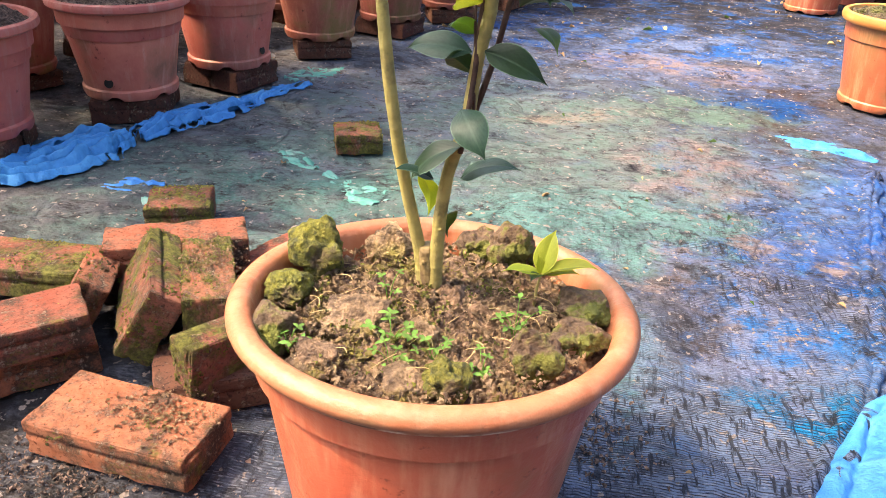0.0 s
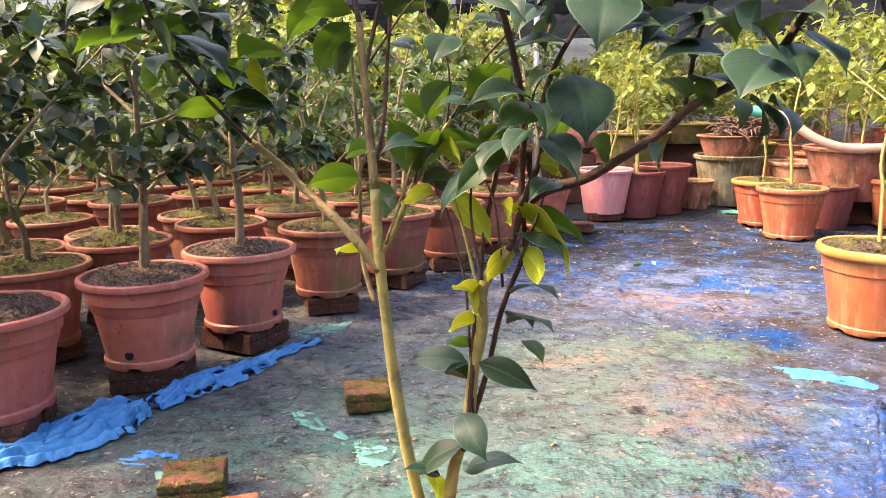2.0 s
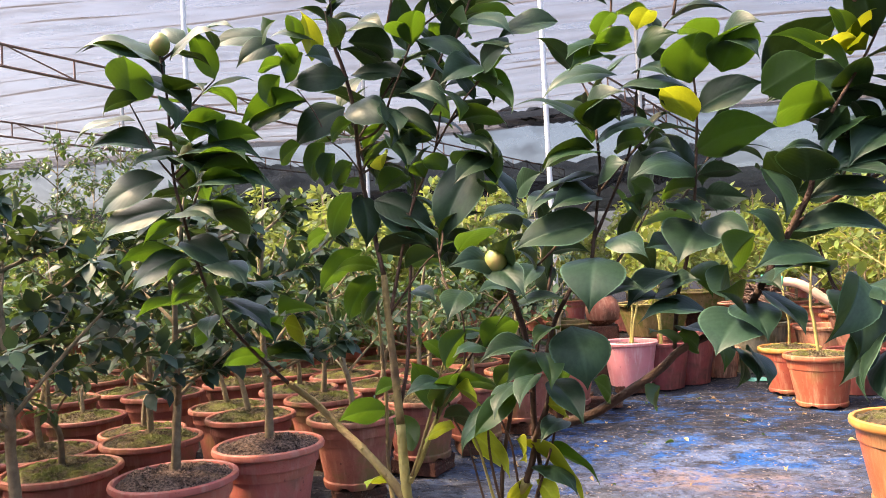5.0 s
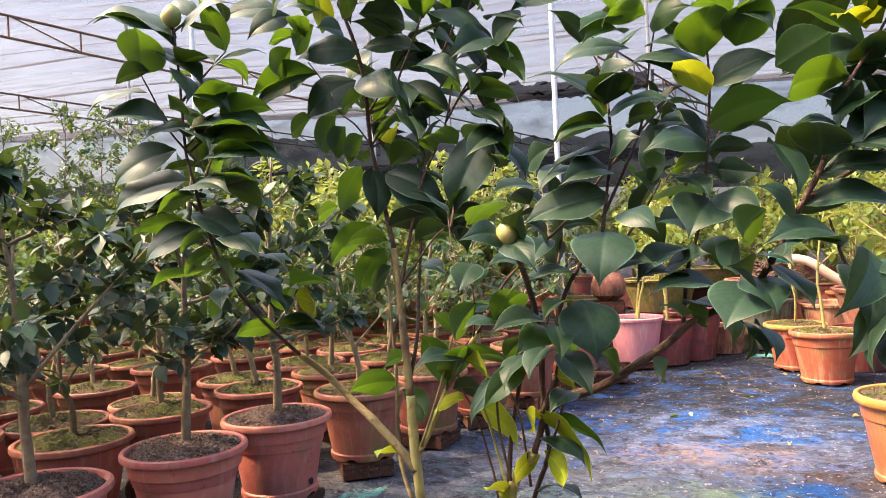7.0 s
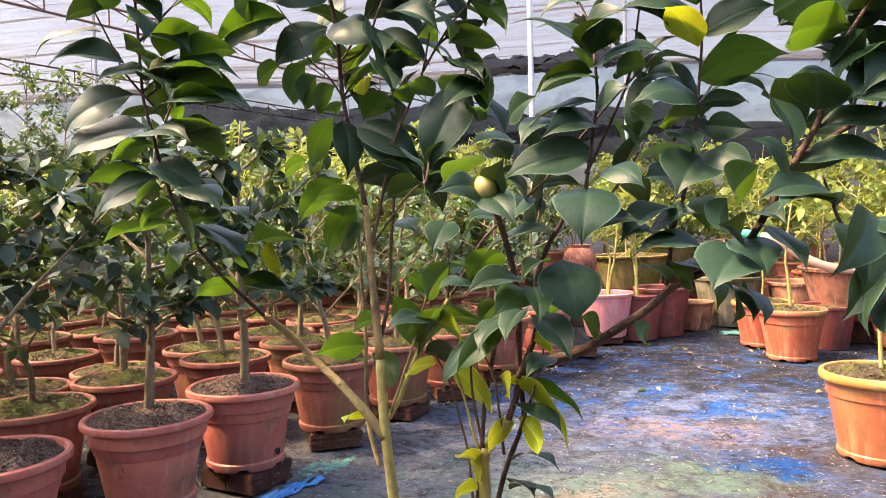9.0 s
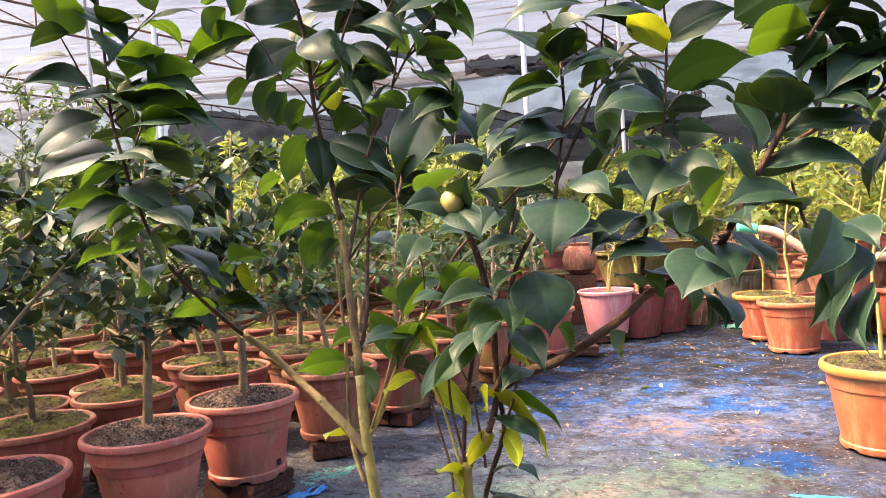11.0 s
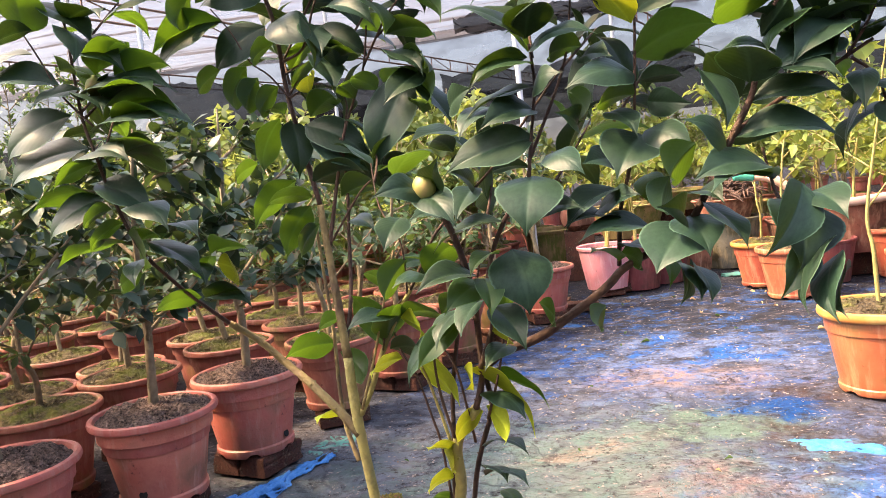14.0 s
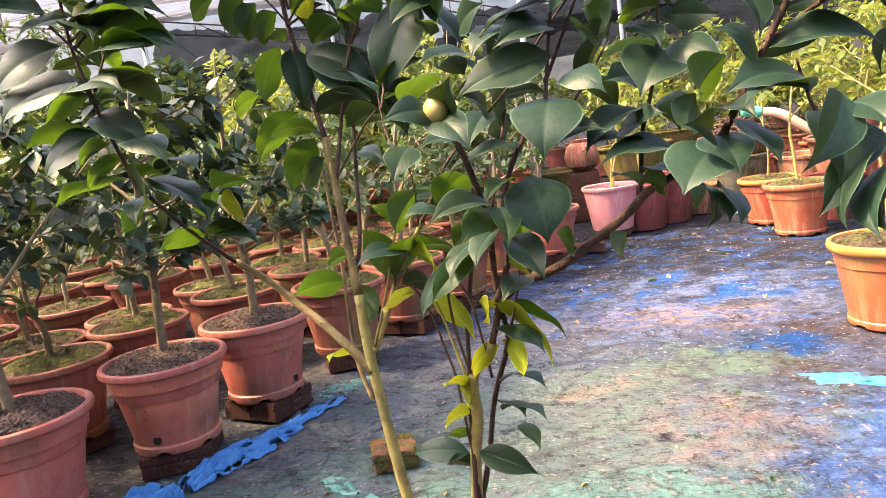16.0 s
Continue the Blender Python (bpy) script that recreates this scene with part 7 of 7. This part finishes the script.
# dark shaggy litter heaped in the terracotta tub
heap = [(lambda bm: ([tuple(v.co + Vector((0, 0, 0.02))) for v in bm.verts], [tuple(v.index for v in fc.verts) for fc in bm.faces]))(lump(0.2, 5, 0.55, 0.4, 3))]
for i in range(150):
    a, r = rng.uniform(0, 6.28), 0.24 * math.sqrt(rng.random())
    o = Vector((r * math.cos(a), r * math.sin(a), 0.14 - 1.6 * r * r))
    d = Vector((rng.uniform(-1, 1), rng.uniform(-1, 1), rng.uniform(-0.3, 0.6)))
    heap.append(tube_data([o, o + 0.06 * d + Vector((0, 0, 0.02)), o + 0.13 * d, o + 0.17 * d - Vector((0, 0, 0.03))], [0.007, 0.012, 0.009, 0.002], 5))
v, f = join(heap)
ob = tagged(raw("litter_heap", v, f, BARK_BROWN), "heap of dark shaggy dry litter in a tub", "plant litter", kind="stuff")
ob.location = (1.90, 7.50, 0.655)

# bag lying beside the orange pots
bm = lump(0.15, 23, 0.85, 0.45, 4)
for q in bm.verts:
    k = noise.noise(q.co * 16) + 0.5 * noise.noise(q.co * 38)
    q.co += q.co.normalized() * 0.03 * k
    q.co.z = max(q.co.z, -0.085)
ob = tagged(part("plastic_bag", bm, BAG), "crumpled white plastic bag on the ground beside pots", "bag")
ob.location = (2.83, 6.72, 0.068)
ob.scale = (0.8, 0.8, 0.8)
crumpled("green_tarp", [(1.62, 6.88), (1.80, 6.84), (2.02, 6.90)], [0.06, 0.14, 0.05], TARP_GREEN, "pale turquoise film scrap at the foot of a tub", 21, 0.05, 20)

# curved tube lying over the basins, standing in for a straight plank
hose = tagged(new("hose"), "pinkish curved tube in place of a plank, with a green end", "hose")
hv, hf = tube_data([(1.72, 5.9, 0.93), (1.86, 5.85, 0.90), (2.08, 5.8, 0.74), (2.35, 5.8, 0.66), (2.8, 5.9, 0.66), (3.4, 6.1, 0.5), (3.8, 6.2, 0.03)], [0.035] * 7, 14)
raw("pipe", hv, hf, TUBE_PINK, hose)
hv, hf = tube_data([(1.58, 5.9, 0.95), (1.65, 5.9, 0.945), (1.73, 5.9, 0.93)], [0.04, 0.042, 0.042], 14)
raw("hose_end", hv, hf, TUBE_GREEN, hose, "bright green end of the tube")

# litter on the ground
for i in range(120):
    x, y = rng.uniform(-1.0, 2.2), rng.uniform(0.7, 3.6) if i % 2 else rng.uniform(3.6, 6.2)
    s = rng.uniform(0.012, 0.035) if i % 2 else rng.uniform(0.03, 0.06)
    v, f, uv = leaf_grid(s, s * 0.5, 0.3, 0.5, 0.4, 0.1, i)
    ob = raw("fallen_leaf", v, f, DEAD if i % 5 else LEAF_GREEN, uv=uv)
    ob.matrix_basis = pose(x, y, ground_height(x, y) + 0.006, rng.uniform(-12, 12), rng.uniform(-12, 12), rng.uniform(0, 360))
    tagged(ob, "small dry fallen leaf on the ground" if i % 5 else "small green fallen leaf on the ground", "leaf", "fallen leaves")
grit = []
for i in range(700):
    if i < 160:
        x, y = rng.gauss(0.30, 0.05), rng.gauss(0.79, 0.06)
    elif i < 330:
        x, y = rng.gauss(-0.62, 0.12), rng.gauss(0.52, 0.05)
    else:
        x, y = rng.uniform(-1.4, 2.0), rng.uniform(0.4, 4.0)
    s = rng.uniform(0.002, 0.007)
    o = Vector((x, y, ground_height(x, y) + s * 0.4))
    pts = [o + Vector((rng.uniform(-1, 1), rng.uniform(-1, 1), rng.uniform(-1, 1))).normalized() * s for _ in range(6)]
    grit.append((pts, [(0, 1, 2), (0, 2, 3), (0, 3, 4), (0, 4, 1), (5, 2, 1), (5, 3, 2), (5, 4, 3), (5, 1, 4)]))
v, f = join(grit)
tagged(raw("grit", v, f, SOIL_DARK, smooth=False), "scattered soil crumbs and grit on the ground cloth", "grit", kind="stuff")

# ---- shade house ----
AXIS = Vector((0.36, 0.933, 0)).normalized()
POSTS = [(-4.48, 8.0), (-0.12, 8.0), (-5.85, 4.4), (4.2, 8.6), (-3.2, 11.4), (1.2, 11.4), (-7.6, 11.4)]
for x, y in POSTS:
    bm = bmesh.new()
    bmesh.ops.create_cone(bm, cap_ends=True, segments=16, radius1=0.03, radius2=0.03, depth=5.4, matrix=Matrix.Translation((x, y, 2.7)))
    tagged(part("post", bm, STEEL), "tall galvanised steel post of the shade house", "post", "shade house posts")


def truss(start, length, z, name="truss"):
    s = Vector((*start, 0))
    root = tagged(new(name), "thin rusty steel lattice truss under the net roof", "truss", "shade house trusses")
    for h in (0.0, -0.22):
        v, f = tube_data([s + Vector((0, 0, z + h)), s + AXIS * length * 0.5 + Vector((0, 0, z + h - 0.02)), s + AXIS * length + Vector((0, 0, z + h))], [0.016] * 3, 6)
        raw("chord", v, f, RUST, root)
    k = int(length / 0.75)
    for i in range(k + 1):
        a = s + AXIS * (length * i / k)
        v, f = tube_data([a + Vector((0, 0, z)), a + Vector((0, 0, z - 0.11)), a + Vector((0, 0, z - 0.22))], [0.011] * 3, 5)
        raw("strut", v, f, RUST, root)
        if i < k and i % 2 == 0:
            b = s + AXIS * (length * (i + 1) / k)
            v, f = tube_data([a + Vector((0, 0, z)), a.lerp(b, 0.5) + Vector((0, 0, z - 0.11)), b + Vector((0, 0, z - 0.22))], [0.009] * 3, 5)
            raw("strut", v, f, RUST, root)


truss((-5.9, 4.6), 16, 3.62)
truss((0.4, 9.4), 9, 3.7)
truss((-9.2, 6.6), 12, 3.7)


def sheet(name, corner, ex, ey, nx_, ny_, shape, material, label):
    v, f = [], []
    for j in range(ny_ + 1):
        for i in range(nx_ + 1):
            a, b = i / nx_, j / ny_
            v.append(tuple(Vector(corner) + Vector(ex) * a + Vector(ey) * b + shape(a, b)))
    for j in range(ny_):
        for i in range(nx_):
            q = j * (nx_ + 1) + i
            f.append((q, q + 1, q + nx_ + 2, q + nx_ + 1))
    return tagged(raw(name, v, f, material), label, "shade net", kind="structure")


def roof_folds(a, b):
    return Vector((0, 0, 0.16 * math.sin(a * 26) * 0.5 + 0.13 * noise.noise(Vector((a * 7, b * 30, 1))) + 0.05 * noise.noise(Vector((a * 30, b * 60, 5)))))


sheet("net_roof", (-26, 8.8, 5.4), (52, 0, 0), (0, 13.7, 0), 90, 130, roof_folds, NET_WHITE, "pale translucent shade net roof with sagging folds")
sheet("net_back", (-26, 21.8, 5.5), (52, 0, 0), (0, 0.6, -5.5), 90, 24, lambda a, b: Vector((0, 0.3 * noise.noise(Vector((a * 40, b * 3, 2))), 0)), NET_WHITE, "pale hanging shade net closing the back")
def sag(seed, drop):
    return lambda a, b: Vector((0, 0.25 * noise.noise(Vector((a * 9, b * 5, seed))), -drop * math.sin(a * math.pi) + 0.10 * noise.noise(Vector((a * 11, b * 3, seed + 5))) + 0.06 * noise.noise(Vector((a * 30, b * 9, seed)))))


sheet("black_net", (-6.6, 12.0, 3.45), (4.6, 0.2, -0.35), (0, 0.1, -0.95), 60, 14, sag(2, 0.18), NET_BLACK, "sagging black shade net hanging under the roof")
sheet("black_net", (-1.25, 12.0, 3.78), (2.6, 0.2, 0.08), (0, 0.1, -0.26), 40, 8, sag(4, 0.05), NET_BLACK, "rolled black shade net strip under the roof")
sheet("black_net", (-1.6, 12.4, 2.95), (4.2, 0.2, 0.1), (0, 0.1, -0.5), 40, 8, sag(6, 0.1), NET_BLACK, "low black shade net strip at the back")
sheet("black_net", (-16, 13.0, 2.75), (40, 0, 0), (0, 0.1, -0.7), 90, 14, sag(8, 0.1), NET_BLACK, "black shade net hanging across the back of the house")

# plain dark netting round the yard, behind and beside the walk
def drape(seed):
    return lambda a, b: Vector((0, 0, 0)) + Vector((0.12, 0.12, 0)) * noise.noise(Vector((a * 40, b * 2, seed)))


sheet("net_front", (-9.5, -4.5, 4.2), (18, 0, 0), (0, 0, -4.25), 80, 12, drape(1), NET_BLACK, "dark shade net closing the yard")
sheet("net_side", (8.5, -4.5, 4.2), (0, 16, 0), (0, 0, -4.25), 80, 12, drape(2), NET_BLACK, "dark shade net closing the side of the yard")
sheet("net_side", (-9.5, -4.5, 4.2), (0, 9, 0), (0, 0, -4.25), 60, 12, drape(3), NET_BLACK, "dark shade net closing the side of the yard")

# ---- to life size ----
for ob in [o for o in scene.objects if o.parent is None and o.type in ("MESH", "EMPTY")]:
    ob.matrix_basis = Matrix.Scale(LIFE, 4) @ ob.matrix_basis
